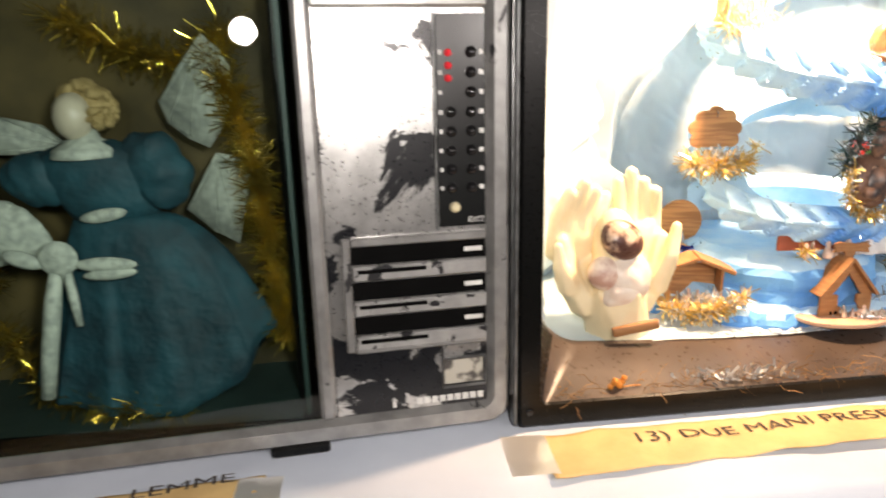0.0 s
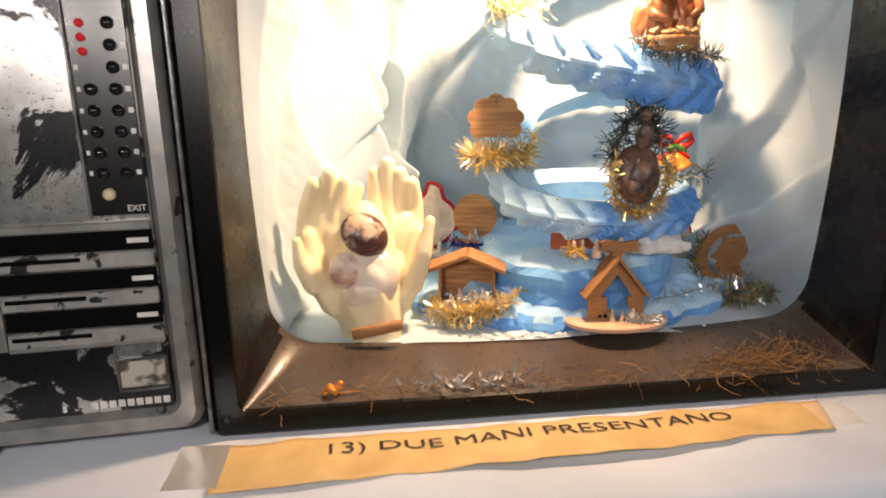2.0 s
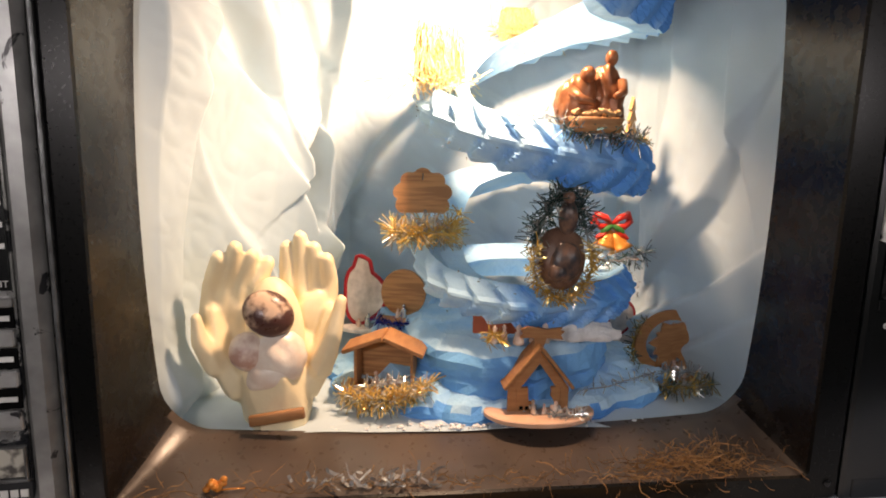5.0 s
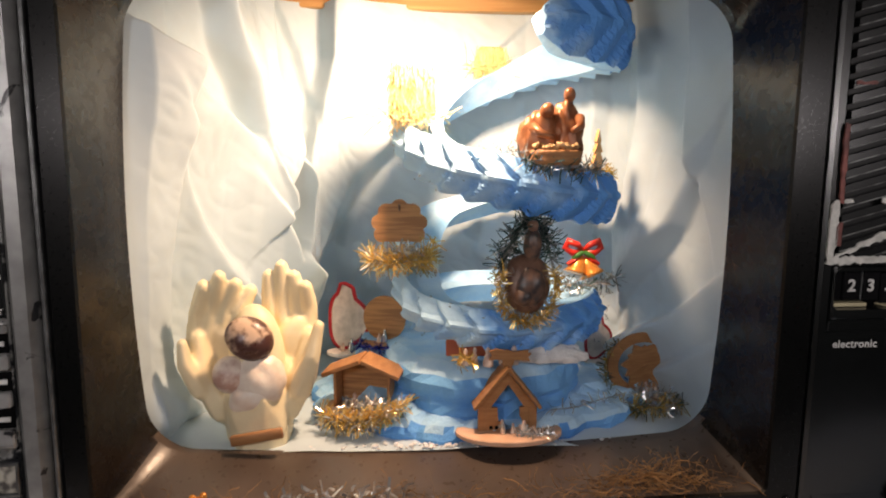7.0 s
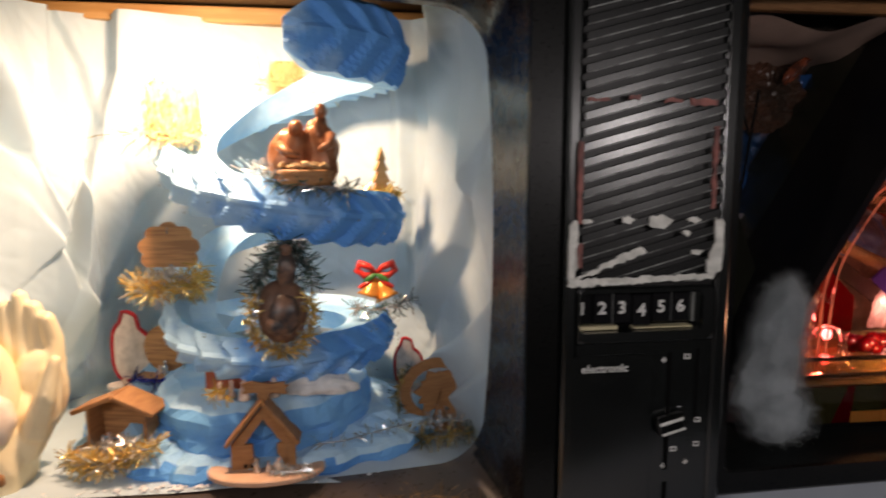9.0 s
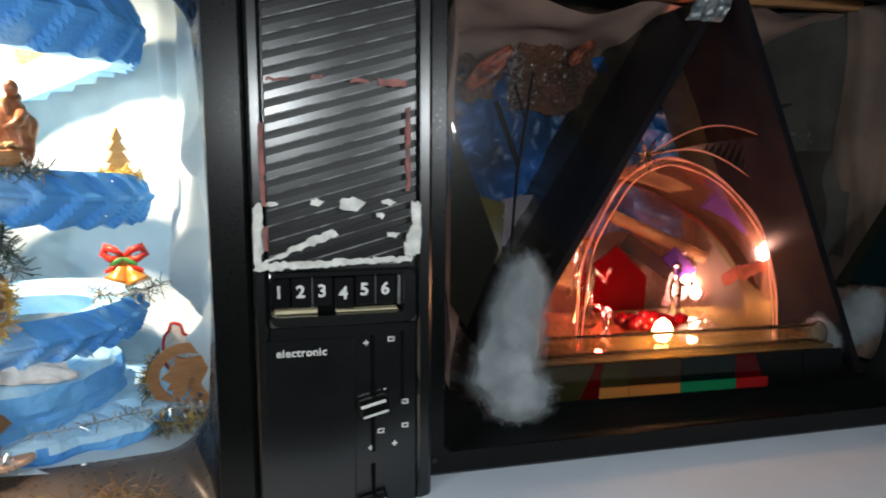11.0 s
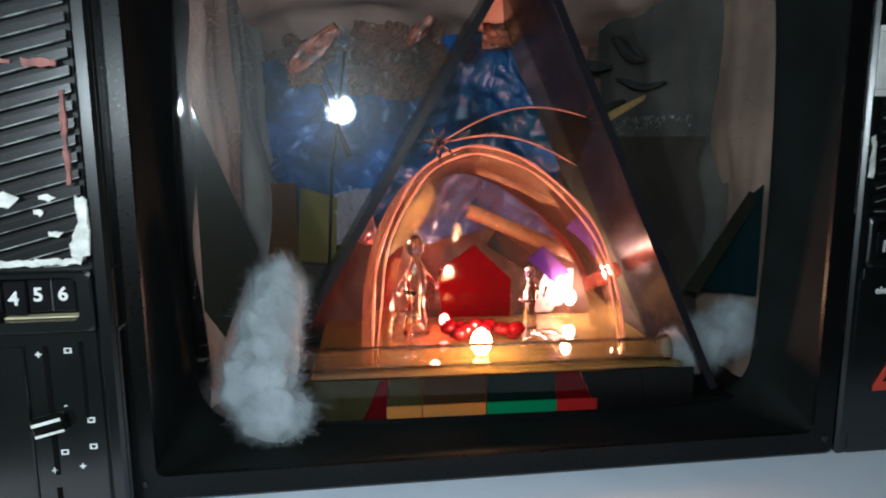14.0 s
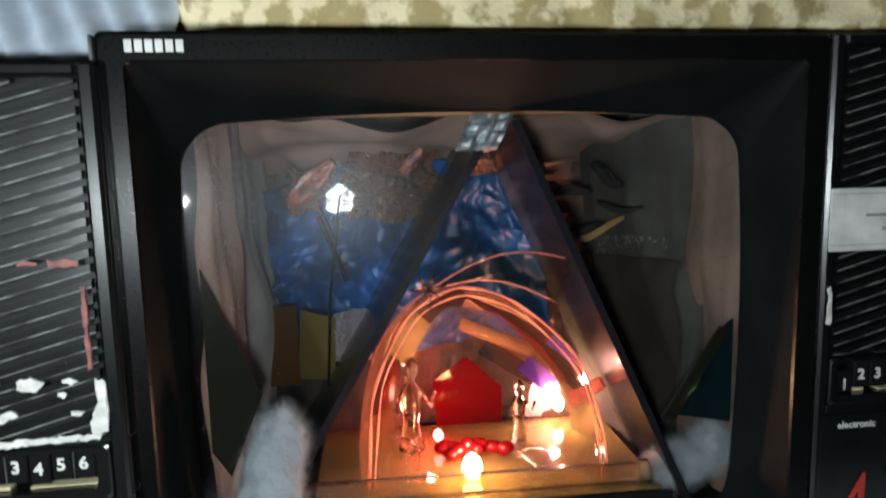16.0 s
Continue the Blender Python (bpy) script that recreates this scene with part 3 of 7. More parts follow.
def console_set(place, turn, label, lining, lower_lining, wider=0.0, bezel=BEZEL_W, drop=0.0, glazed=True, key_shift=0.0, key_in=0.0088, pressed=3, word_shift=0.0):
    """A black set with the screen hollowed out and a control panel beside it; front lower corner at its origin."""
    tv = thing("television", place, label, "television", "old television sets", turn=turn)
    # cabinet: an open tube of thin walls with a back
    part("side_panel", box_bm(0.002, 0.014, 0.02, TV_D, 0.0, TV_H, 0.002), BLACK, tv)
    part("side_panel", box_bm((bezel + 0.135) - 0.014, (bezel + 0.135) - 0.002, 0.02, TV_D, 0.0, TV_H, 0.002), BLACK, tv)
    part("top_panel", box_bm(0.0142, (bezel + 0.135) - 0.0142, 0.02, TV_D, TV_H - 0.014, TV_H, 0.002), BLACK, tv)
    part("bottom_panel", box_bm(0.0142, (bezel + 0.135) - 0.0142, 0.02, TV_D, 0.0, 0.014, 0.002), BLACK, tv)
    part("back_panel", box_bm(0.0142, (bezel + 0.135) - 0.0142, TV_D - 0.012, TV_D - 0.001, 0.0142, TV_H - 0.0142, 0.002), BLACK, tv)
    part("partition", box_bm(bezel + 0.004, bezel + 0.012, 0.024, TV_D - 0.013, 0.0142, TV_H - 0.0142, 0.002), BLACK, tv)
    # bezel: outer rim, flat face, and the hollow that runs back to the tube-shaped opening
    bm = bmesh.new()
    loops = [rounded(0, bezel - 0.001, 0, TV_H, 0.006, 0.019), rounded(0, bezel - 0.001, 0, TV_H, 0.006, 0.003),
             rounded(0.003, bezel - 0.004, 0.003, TV_H - 0.003, 0.006, 0.0),
             rounded(0.019, 0.543 + wider, 0.021, 0.467, 0.007, 0.0), rounded(0.020, 0.542 + wider, 0.022, 0.466, 0.007, 0.003),
             rounded(0.028, 0.537 + wider, 0.031 - 0.5 * drop, 0.447, 0.022, 0.034, 0.003), rounded(0.038, 0.526 + wider, 0.045 - drop, 0.424, 0.036, 0.064, 0.010),
             rounded(0.0385, 0.5255 + wider, 0.0455 - drop, 0.4235, 0.036, 0.068, 0.010), rounded(0.0395, 0.5245 + wider, 0.046 - drop, 0.4225, 0.036, 0.074, 0.010)]
    loft(bm, loops[:5], mi=0)
    loft(bm, loops[4:], mi=1)
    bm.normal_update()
    # bottom faces of the hollow take the lower lining, lightened in the second set
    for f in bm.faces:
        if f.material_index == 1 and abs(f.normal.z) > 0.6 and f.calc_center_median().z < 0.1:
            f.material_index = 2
    hollow = part("bezel", bm, [BLACK, lining, lower_lining], tv, "deep black bezel round the hollowed screen", smooth=False)
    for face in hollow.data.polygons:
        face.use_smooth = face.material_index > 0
    if glazed:
        bm = bmesh.new()
        bm.faces.new([bm.verts.new(p) for p in rounded(0.0395, 0.5245 + wider, 0.047 - drop, 0.4225, 0.036, 0.0695, 0.010)])
        part("screen_pane", bm, PANE, tv, "clear glass pane in the screen opening").visible_shadow = False
    part("edge_trim", box_bm(-0.0035, -0.0006, -0.001, 0.016, 0.004, TV_H - 0.003, 0.0008), EDGE, tv)
    for sx in (0.010, bezel - 0.012):
        bm = bmesh.new()
        lathe(bm, [(0.0032, 0), (0.0034, 0.0006), (0.0026, 0.0014), (0.0004, 0.0017)], (0, 0, 0), 12)
        part("screw", shifted(bm, sx, -0.0002, 0.016, pose(0, 0, 0, 90, 0, 0)), KEY, tv, "small dark screw head", smooth=True)
    # control panel with a raised rim
    bm = bmesh.new()
    x0, x1 = bezel, (bezel + 0.135)
    cbox(bm, x0, x1, 0.006, 0.020, 0, 0.1652, 0.002)
    part("control_panel", bm, PANEL, tv)
    part("control_panel", box_bm(x0, x1, 0.006, 0.020, 0.2087, TV_H, 0.002), PANEL, tv)
    for a, b in ((x0, x0 + 0.0111), (x1 - 0.0121, x1)):
        part("panel_cheek", box_bm(a, b, 0.006, 0.020, 0.1654, 0.2085, 0.0004), PANEL, tv)
    part("panel_rail", box_bm(x0, x0 + 0.011, -0.001, 0.0058, 0, TV_H, 0.0025), PANEL, tv)
    part("panel_rail", box_bm(x1 - 0.012, x1, -0.001, 0.0058, 0, TV_H, 0.0025), PANEL, tv)
    part("panel_rail", box_bm(x0 + 0.0112, x1 - 0.0122, -0.0005, 0.0058, TV_H - 0.010, TV_H, 0.0025), PANEL, tv)
    part("lower_panel", box_bm(x0 + 0.0112, x1 - 0.0122, 0.0005, 0.0058, 0.0, 0.1652, 0.001), PANEL, tv)
    # sheet added behind the louvres so that their gaps look shaded
    part("louvre_shade_sheet", box_bm(x0 + 0.0115, x1 - 0.0125, 0.0042, 0.0059, 0.2085, TV_H - 0.0105, 0.0002), LOUVRE_SHADE, tv, "black sheet added to darken the gaps between the louvres")
    slanted_slats(tv, x0 + 0.0125, x1 - 0.0135, 0.212, TV_H - 0.012)
    # key bank: six tall keys deep in a rounded opening
    kx0, kx1, kz0, kz1 = x0 + 0.0128 + 0.4 * key_shift, x0 + 0.1130 + 0.8 * key_shift, 0.1735, 0.2040
    bm = bmesh.new()
    loft(bm, [rounded(x0 + 0.0113, x1 - 0.0123, 0.1655, 0.2084, 0.003, 0.0058, side=2, n=5), rounded(x0 + 0.0113, x1 - 0.0123, 0.1655, 0.2084, 0.003, -0.0004, side=2, n=5),
              rounded(x0 + 0.0125, x1 - 0.0135, 0.1667, 0.2074, 0.006, -0.0018, side=2, n=5),
              rounded(kx0, kx1, kz0, kz1, 0.005, -0.0016, side=2, n=5), rounded(kx0 + 0.0004, kx1 - 0.0004, kz0 + 0.0004, kz1 - 0.0004, 0.005, 0.0165, side=2, n=5)])
    part("key_frame", bm, PANEL, tv)
    part("key_recess", box_bm(kx0 - 0.001, kx1 + 0.001, 0.0160, 0.0175, kz0 - 0.001, kz1 + 0.001, 0.0001), PIT, tv)
    pitch = 0.0162
    for k in range(6):
        a = x0 + 0.0116 + key_shift + k * pitch
        dz = (-0.0024 if pressed == 3 else -0.0085) if k == pressed else 0.0
        key = part("key", box_bm(a, a + pitch - 0.0012, key_in, 0.0160, max(kz0 + 0.0045 + dz, kz0 + 0.0005), kz1 - 0.0010 + dz, 0.001), KEY, tv)
        part("numeral", shifted(words(str(k + 1), 0.0135, 0.0002, bold=0.0004), a + 0.0034, key_in - 0.0003, kz0 + 0.0128 + dz), WHITE_INK, key)
        if k in (1, 4):
            part("key_edge", box_bm(a + pitch - 0.0011, a + pitch - 0.0002, 0.0090, 0.0160, kz0 + 0.005, kz1 - 0.002, 0.0002), EDGE, tv)
    part("key_edge", box_bm(kx1 - 0.0034, kx1 - 0.0010, 0.0090, 0.0160, kz0 + 0.004, kz1 - 0.003, 0.0004), WORN_LIT_LIP, tv, "worn pale end strip beside the keys")
    part("key_tab", box_bm(kx0 + 0.002, kx0 + 0.034, 0.0060, 0.0160, kz0 + 0.0006, kz0 + 0.0036, 0.0004), CREAM_KNOB, tv, "worn cream strip under the keys")
    part("key_tab", box_bm(kx0 + 0.048, kx1 - 0.004, 0.0060, 0.0160, kz0 + 0.0006, kz0 + 0.0018, 0.0004), CREAM_KNOB, tv)
    # lower flap and the sliders beside it
    part("panel_flap", box_bm(x0 + 0.006, x0 + 0.074, -0.0012, 0.0004, 0.018, 0.156, 0.0008), PANEL, tv)
    part("flap_word", shifted(words("electronic", 0.0088, 0.0002, 1.05, 0.00018), x0 + 0.0152 + word_shift, -0.0015, 0.1430), WHITE_INK, tv)
    part("slider_slot", box_bm(x0 + 0.086, x0 + 0.0895, 0.0000, 0.0004, 0.060, 0.156, 0.0001), PIT, tv)
    part("slider_slot", box_bm(x0 + 0.110, x0 + 0.1125, 0.0000, 0.0004, 0.100, 0.158, 0.0001), PIT, tv)
    part("slider_slot", box_bm(x0 + 0.086, x0 + 0.0895, 0.0000, 0.0004, 0.012, 0.050, 0.0001), PIT, tv)
    for kz in (0.100, 0.018):
        m = pose(x0 + 0.088, -0.004, kz, 0, -14, 0)
        bm = bmesh.new()
        cbox(bm, -0.0115, 0.0115, -0.0045, 0.0035, -0.0075, 0.0075, 0.002, m)
        knob = part("slider_knob", bm, BLACK, tv)
        bm = bmesh.new()
        cbox(bm, -0.010, 0.010, -0.0051, -0.0046, 0.002, 0.0045, 0.0002, m)
        cbox(bm, -0.010, 0.010, -0.0051, -0.0046, -0.0062, -0.0042, 0.0002, m)
        part("knob_line", bm, WHITE_INK, knob)
    for mx, mz, plus in ((0.083, 0.150, 1), (0.1025, 0.152, 0), (0.1135, 0.100, 0), (0.0975, 0.1115, 2), (0.094, 0.077, 0), (0.1135, 0.080, 0), (0.086, 0.0635, 1), (0.105, 0.0655, 1)):
        bm = bmesh.new()
        if plus == 1:
            cbox(bm, -0.0022, 0.0022, 0, 0.0004, -0.0006, 0.0006, 0.0001)
            cbox(bm, -0.0006, 0.0006, 0, 0.0004, 0.0007, 0.0022, 0.0001)
            cbox(bm, -0.0006, 0.0006, 0, 0.0004, -0.0022, -0.0007, 0.0001)
        elif plus == 2:
            cbox(bm, -0.0012, 0.0012, 0, 0.0004, -0.0004, 0.0004, 0.0001)
        else:
            for a, b, c, d in ((-0.0026, 0.0026, 0.001, 0.002), (-0.0026, 0.0026, -0.002, -0.001), (-0.0026, -0.0014, -0.0009, 0.0009), (0.0014, 0.0026, -0.0009, 0.0009)):
                cbox(bm, a, b, 0, 0.0004, c, d, 0.0001)
        part("printed_mark", shifted(bm, x0 + mx, 0.0000, mz), WHITE_INK, tv)
    return tv


def smear(parent, poly, mat, y=-0.0042, seed=0, label="", rag=0.0012):
    """A ragged patch of paint over an outline (x, z)."""
    rng = random.Random(seed)
    pts = []
    for (ax, az), (bx, bz) in zip(poly, poly[1:] + poly[:1]):
        n = max(2, int(math.hypot(bx - ax, bz - az) / 0.003))
        for k in range(n):
            u = k / n
            pts.append((ax + (bx - ax) * u + rng.uniform(-rag, rag), az + (bz - az) * u + rng.uniform(-rag, rag)))
    bm = bmesh.new()
    a = [bm.verts.new((x, y, z)) for x, z in pts]
    bm.faces.new(a)
    bmesh.ops.triangulate(bm, faces=bm.faces[:])
    ext = bmesh.ops.extrude_face_region(bm, geom=bm.faces[:])
    bmesh.ops.translate(bm, vec=(0, 0.0016, 0), verts=[e for e in ext["geom"] if isinstance(e, bmesh.types.BMVert)])
    return part("paint_smear", bm, mat, parent, label)


STAGE_AT, STAGE_TURN = (0.172, 0.508, 0.776), 1.5
stage_tv = console_set(STAGE_AT, STAGE_TURN, "black television set hollowed out for a lit crib, paint-smeared panel", FUNNEL, FUNNEL_GLOW_DUST, glazed=False)
gx, gz = BEZEL_W, 0.212
smear(stage_tv, [(gx + 0.002, gz - 0.002), (gx + 0.118, gz + 0.002), (gx + 0.121, gz + 0.006), (gx + 0.002, gz + 0.004)], WHITE_PAINT, seed=1, label="ragged band of white paint")
smear(stage_tv, [(gx + 0.114, gz + 0.004), (gx + 0.124, gz + 0.008), (gx + 0.126, gz + 0.046), (gx + 0.117, gz + 0.048), (gx + 0.119, gz + 0.030), (gx + 0.112, gz + 0.015)], WHITE_PAINT, seed=2)
smear(stage_tv, [(gx + 0.002, gz + 0.004), (gx + 0.007, gz + 0.004), (gx + 0.009, gz + 0.022), (gx + 0.008, gz + 0.047), (gx + 0.003, gz + 0.047), (gx + 0.001, gz + 0.02)], WHITE_PAINT, seed=3)
smear(stage_tv, [(gx + 0.008, gz + 0.004), (gx + 0.020, gz + 0.007), (gx + 0.062, gz + 0.023), (gx + 0.058, gz + 0.028), (gx + 0.040, gz + 0.021)], WHITE_PAINT, seed=4)
for k, (a, b, w, h) in enumerate(((0.012, 0.046, 0.008, 0.003), (0.043, 0.046, 0.010, 0.005), (0.064, 0.043, 0.020, 0.009), (0.096, 0.046, 0.010, 0.004), (0.092, 0.036, 0.006, 0.004), (0.099, 0.022, 0.010, 0.003))):
    smear(stage_tv, [(gx + a, gz + b), (gx + a + w * 0.6, gz + b - h * 0.3), (gx + a + w, gz + b + h * 0.4), (gx + a + w * 0.5, gz + b + h), (gx + a, gz + b + h * 0.7)], WHITE_PAINT, seed=10 + k, rag=0.0008)
for k, (a, b, w, h) in enumerate(((0.014, 0.134, 0.016, 0.002), (0.046, 0.136, 0.008, 0.003), (0.074, 0.134, 0.012, 0.003), (0.094, 0.132, 0.020, 0.005), (0.008, 0.045, 0.003, 0.060), (0.114, 0.055, 0.003, 0.062), (0.008, 0.012, 0.004, 0.018))):
    smear(stage_tv, [(gx + a, gz + b), (gx + a + w, gz + b), (gx + a + w, gz + b + h), (gx + a, gz + b + h)], RED_PAINT, seed=30 + k, rag=0.0008, label="faded red paint line" if k == 0 else "")

DOME_AT, DOME_TURN = (0.873, 0.542, 0.800), 1.6
dome_tv = console_set(DOME_AT, DOME_TURN, "black television set hollowed out round a glass crib, red number", FUNNEL_BLACK, FUNNEL_BLACK, 0.017, 0.582, 0.016, key_shift=0.0115, key_in=0.0035, pressed=0, word_shift=0.0064)
# maker's mark as plain bars
for k in range(6):
    part("maker_mark", box_bm(0.021 + 0.0072 * k, 0.0265 + 0.0072 * k, -0.0006, 0.0004, 0.4725, 0.4815, 0.0002), WHITE_INK, dome_tv)
part("red_numeral", shifted(words("4", 0.089, 0.0004), 0.582 + 0.027, -0.0022, 0.0376, Matrix.Diagonal((0.70, 1, 1, 1))), RED_INK, dome_tv, "large hand-painted red number")
part("note_card", box_bm(0.582 + 0.001, 0.582 + 0.130, -0.0048, -0.0036, 0.3045, 0.3585, 0.0003), CARD, dome_tv, "white paper note stuck on the louvres")
for z, a, b in ((0.334, 0.034, 0.066), (0.334, 0.071, 0.086), (0.334, 0.090, 0.112), (0.322, 0.050, 0.057), (0.322, 0.061, 0.078), (0.322, 0.082, 0.098)):
    part("note_line", box_bm(0.582 + a, 0.582 + b, -0.0053, -0.0049, z, z + 0.0024, 0.0001), NOTE_INK, dome_tv)
for z in (0.3095, 0.3535):
    part("note_edge", box_bm(0.582 + 0.001, 0.582 + 0.130, -0.0053, -0.0049, z, z + 0.0006, 0.0001), NOTE_INK, dome_tv)
# printed outline of a box near the foot of the panel
for k, (ax, az, bx, bz) in enumerate(((-8, -4, 2, -8), (2, -8, 9, -4), (-8, -4, -8, 5), (2, -8, 2, 2), (9, -4, 9, 6), (-8, 5, 2, 2), (2, 2, 9, 6), (-8, 5, 0, 9), (0, 9, 9, 6))):
    bm = bmesh.new()
    tube(bm, [(0.6852 + ax * 0.001, -0.0005, 0.0268 + az * 0.001), (0.6852 + bx * 0.001, -0.0005, 0.0268 + bz * 0.001)], 0.0004, 5)
    part("printed_mark", bm, WHITE_INK, dome_tv)
smear(dome_tv, [(0.582 + 0.004, gz + 0.028), (0.582 + 0.007, gz + 0.028), (0.582 + 0.007, gz + 0.062), (0.582 + 0.004, gz + 0.060)], WHITE_PAINT, seed=60)

# ---- the set with the angel: silver panel, green glass ----
ANGEL_AT, ANGEL_TURN = (0.166, 0.503, 0.786), 6.0
angel_tv = thing("television", ANGEL_AT, "grey television set with flaked silver control panel and greenish glass", "television", "old television sets", turn=ANGEL_TURN)
W1, H1 = 0.66, 0.47
part("side_panel", box_bm(-W1, -W1 + 0.014, 0.03, 0.40, 0.0, H1, 0.002), BLACK, angel_tv)
part("side_panel", box_bm(-0.016, -0.003, 0.03, 0.40, 0.0, H1, 0.002), BLACK, angel_tv)
part("top_panel", box_bm(-W1 + 0.0142, -0.0162, 0.03, 0.40, H1 - 0.014, H1, 0.002), BLACK, angel_tv)
part("bottom_panel", box_bm(-W1 + 0.0142, -0.0162, 0.03, 0.40, 0.0, 0.014, 0.002), BLACK, angel_tv)
part("back_panel", box_bm(-W1 + 0.0142, -0.0162, 0.388, 0.399, 0.0142, H1 - 0.0142, 0.002), BLACK, angel_tv)
part("partition", box_bm(-0.168, -0.160, 0.04, 0.387, 0.0142, H1 - 0.0142, 0.002), BLACK, angel_tv)
bm = bmesh.new()
loft(bm, [rounded(-W1, 0, 0, H1, 0.016, 0.030), rounded(-W1, 0, 0, H1, 0.016, 0.010), rounded(-W1 + 0.005, -0.005, 0.005, H1 - 0.005, 0.014, 0.001),
          rounded(-W1 + 0.014, -0.014, 0.016, H1 - 0.018, 0.012, 0.001), rounded(-W1 + 0.020, -0.019, 0.020, H1 - 0.024, 0.010, 0.009)])
part("front_frame", bm, SILVER, angel_tv, "rounded worn silver-grey frame")
bm = bmesh.new()
tube(bm, [(0.0035, 0.012, 0.02), (0.0035, 0.012, H1 - 0.02)], 0.0014, 6)
part("edge_trim", bm, EDGE, angel_tv)
bm = bmesh.new()
cbox(bm, -0.152, -0.140, 0.002, 0.012, 0.0205, H1 - 0.0245, 0.003)
part("divider", bm, SILVER, angel_tv, "light grey upright between glass and panel")
part("control_panel", box_bm(-0.1398, -0.0192, 0.006, 0.018, 0.0205, H1 - 0.0245, 0.001), SILVER_FLAKED, angel_tv, "silver paint flaked off in ragged islands")
bm = bmesh.new()
cbox(bm, -0.1398, -0.0192, 0.001, 0.0058, 0.322, 0.333, 0.002)
part("cross_bar", bm, SILVER, angel_tv)
part("button_plate", box_bm(-0.0555, -0.0200, 0.0042, 0.0062, 0.168, 0.318, 0.0005), PANEL, angel_tv, "black plate with two rows of round buttons")
part("plate_edge", box_bm(-0.0580, -0.0560, 0.003, 0.0062, 0.166, 0.319, 0.0005), EDGE, angel_tv)


def button(x, z, r, mat, name="button", label=""):
    bm = bmesh.new()
    lathe(bm, [(r, 0), (r, 0.001), (r * 0.88, 0.0028), (r * 0.5, 0.0042), (r * 0.1, 0.0046)], (0, 0, 0), 14)
    bmesh.ops.transform(bm, matrix=pose(x, 0.0042, z, 90, 0, 0), verts=bm.verts)
    return part(name, bm, mat, angel_tv, label, smooth=True)


ROW = 0.01365
for k in range(8):
    z = 0.2925 - ROW * k
    button(-0.0305, z, 0.0041, KEY)
    part("button_mark", box_bm(-0.0245, -0.0213, 0.0038, 0.0043, z - 0.0017, z + 0.0017, 0.0001), WHITE_INK, angel_tv)
    if k < 3:
        button(-0.0470, 0.2922 - 0.0086 * k, 0.0026, LED_RED, "indicator_light", "small red indicator lens")
    else:
        button(-0.0455, z, 0.0041, KEY)
    part("button_mark", box_bm(-0.0538, -0.0516, 0.0038, 0.0043, z - 0.0015, z + 0.0015, 0.0001), WHITE_INK, angel_tv)
button(-0.0435, 0.1825, 0.0042, CREAM_KNOB, "cream_button", "small round cream button")
part("button_mark", shifted(words("EXIT", 0.0060, 0.0001), -0.0335, 0.0039, 0.1705), WHITE_INK, angel_tv)
for fx in (-0.58, -0.192):
    part("foot", box_bm(fx, fx + 0.045, 0.006, 0.045, -0.0092, -0.0002, 0.002), BLACK, angel_tv, "flat black rubber foot")
# bank of three long slides
bm = bmesh.new()
for a, b, c, d in ((-0.1290, -0.1225, 0.075, 0.164), (-0.1224, -0.0200, 0.1575, 0.164), (-0.1224, -0.0200, 0.0735, 0.0790)):
    cbox(bm, a, b, 0.0015, 0.0058, c, d, 0.0012)
part("slide_frame", bm, SILVER, angel_tv)
for k in range(3):
    z = 0.139 - 0.0275 * k
    part("slide_groove", box_bm(-0.1222, -0.0202, 0.0050, 0.0062, z + 0.004, z + 0.018, 0.0003), PIT, angel_tv)
    part("slide_bar", box_bm(-0.1215, -0.0202, 0.0005, 0.0058, z - 0.0075, z + 0.0038, 0.0012), GREY_SLIDE, angel_tv)
    part("slide_slot", box_bm(-0.118, -0.067, -0.0004, 0.0006, z - 0.0015, z + 0.0015, 0.0003), PIT, angel_tv)
    part("slide_mark", box_bm(-0.0370, -0.0230, 0.0044, 0.0049, z + 0.009, z + 0.0125, 0.0001), WHITE_INK, angel_tv)
bm = bmesh.new()
for a, b, c, d in ((-0.0560, -0.0545, 0.036, 0.072), (-0.0544, -0.0205, 0.0365, 0.0390), (-0.0544, -0.0205, 0.0605, 0.0625), (-0.0225, -0.0205, 0.0391, 0.0604)):
    cbox(bm, a, b, 0.0025, 0.0058, c, d, 0.0006)
part("socket_frame", bm, EDGE, angel_tv)
part("socket", box_bm(-0.0542, -0.0228, 0.0045, 0.0062, 0.0393, 0.0602, 0.0004), TORN_PAPER, angel_tv, "small window with torn pale paper behind")
for k in range(9):
    part("maker_mark", box_bm(-0.0770 + 0.0062 * k, -0.0722 + 0.0062 * k, 0.0050, 0.0058, 0.0245, 0.0300, 0.0001), WHITE_INK, angel_tv)
part("maker_mark", box_bm(-0.0960, -0.0935, 0.0050, 0.0058, 0.0240, 0.0290, 0.0001), WHITE_INK, angel_tv)
bm = bmesh.new()
bm.faces.new([bm.verts.new(p) for p in ((-W1 + 0.02, 0.0065, 0.0205), (-0.1522, 0.0065, 0.0205), (-0.1522, 0.0065, H1 - 0.0245), (-W1 + 0.02, 0.0065, H1 - 0.0245))])
pane = part("screen_pane", bm, GREEN_PANE, angel_tv, "greenish glass over the angel")
pane.visible_shadow = False


# ---- the crib in the second set ----
FLOOR_Z = 0.8135


PLAN = [(0.1975, 0.5855), (0.204, 0.66), (0.220, 0.73), (0.245, 0.785), (0.285, 0.825), (0.34, 0.845), (0.45, 0.852), (0.57, 0.848), (0.64, 0.825), (0.680, 0.78), (0.698, 0.71), (0.711, 0.5865)]
RUN = [0.0]
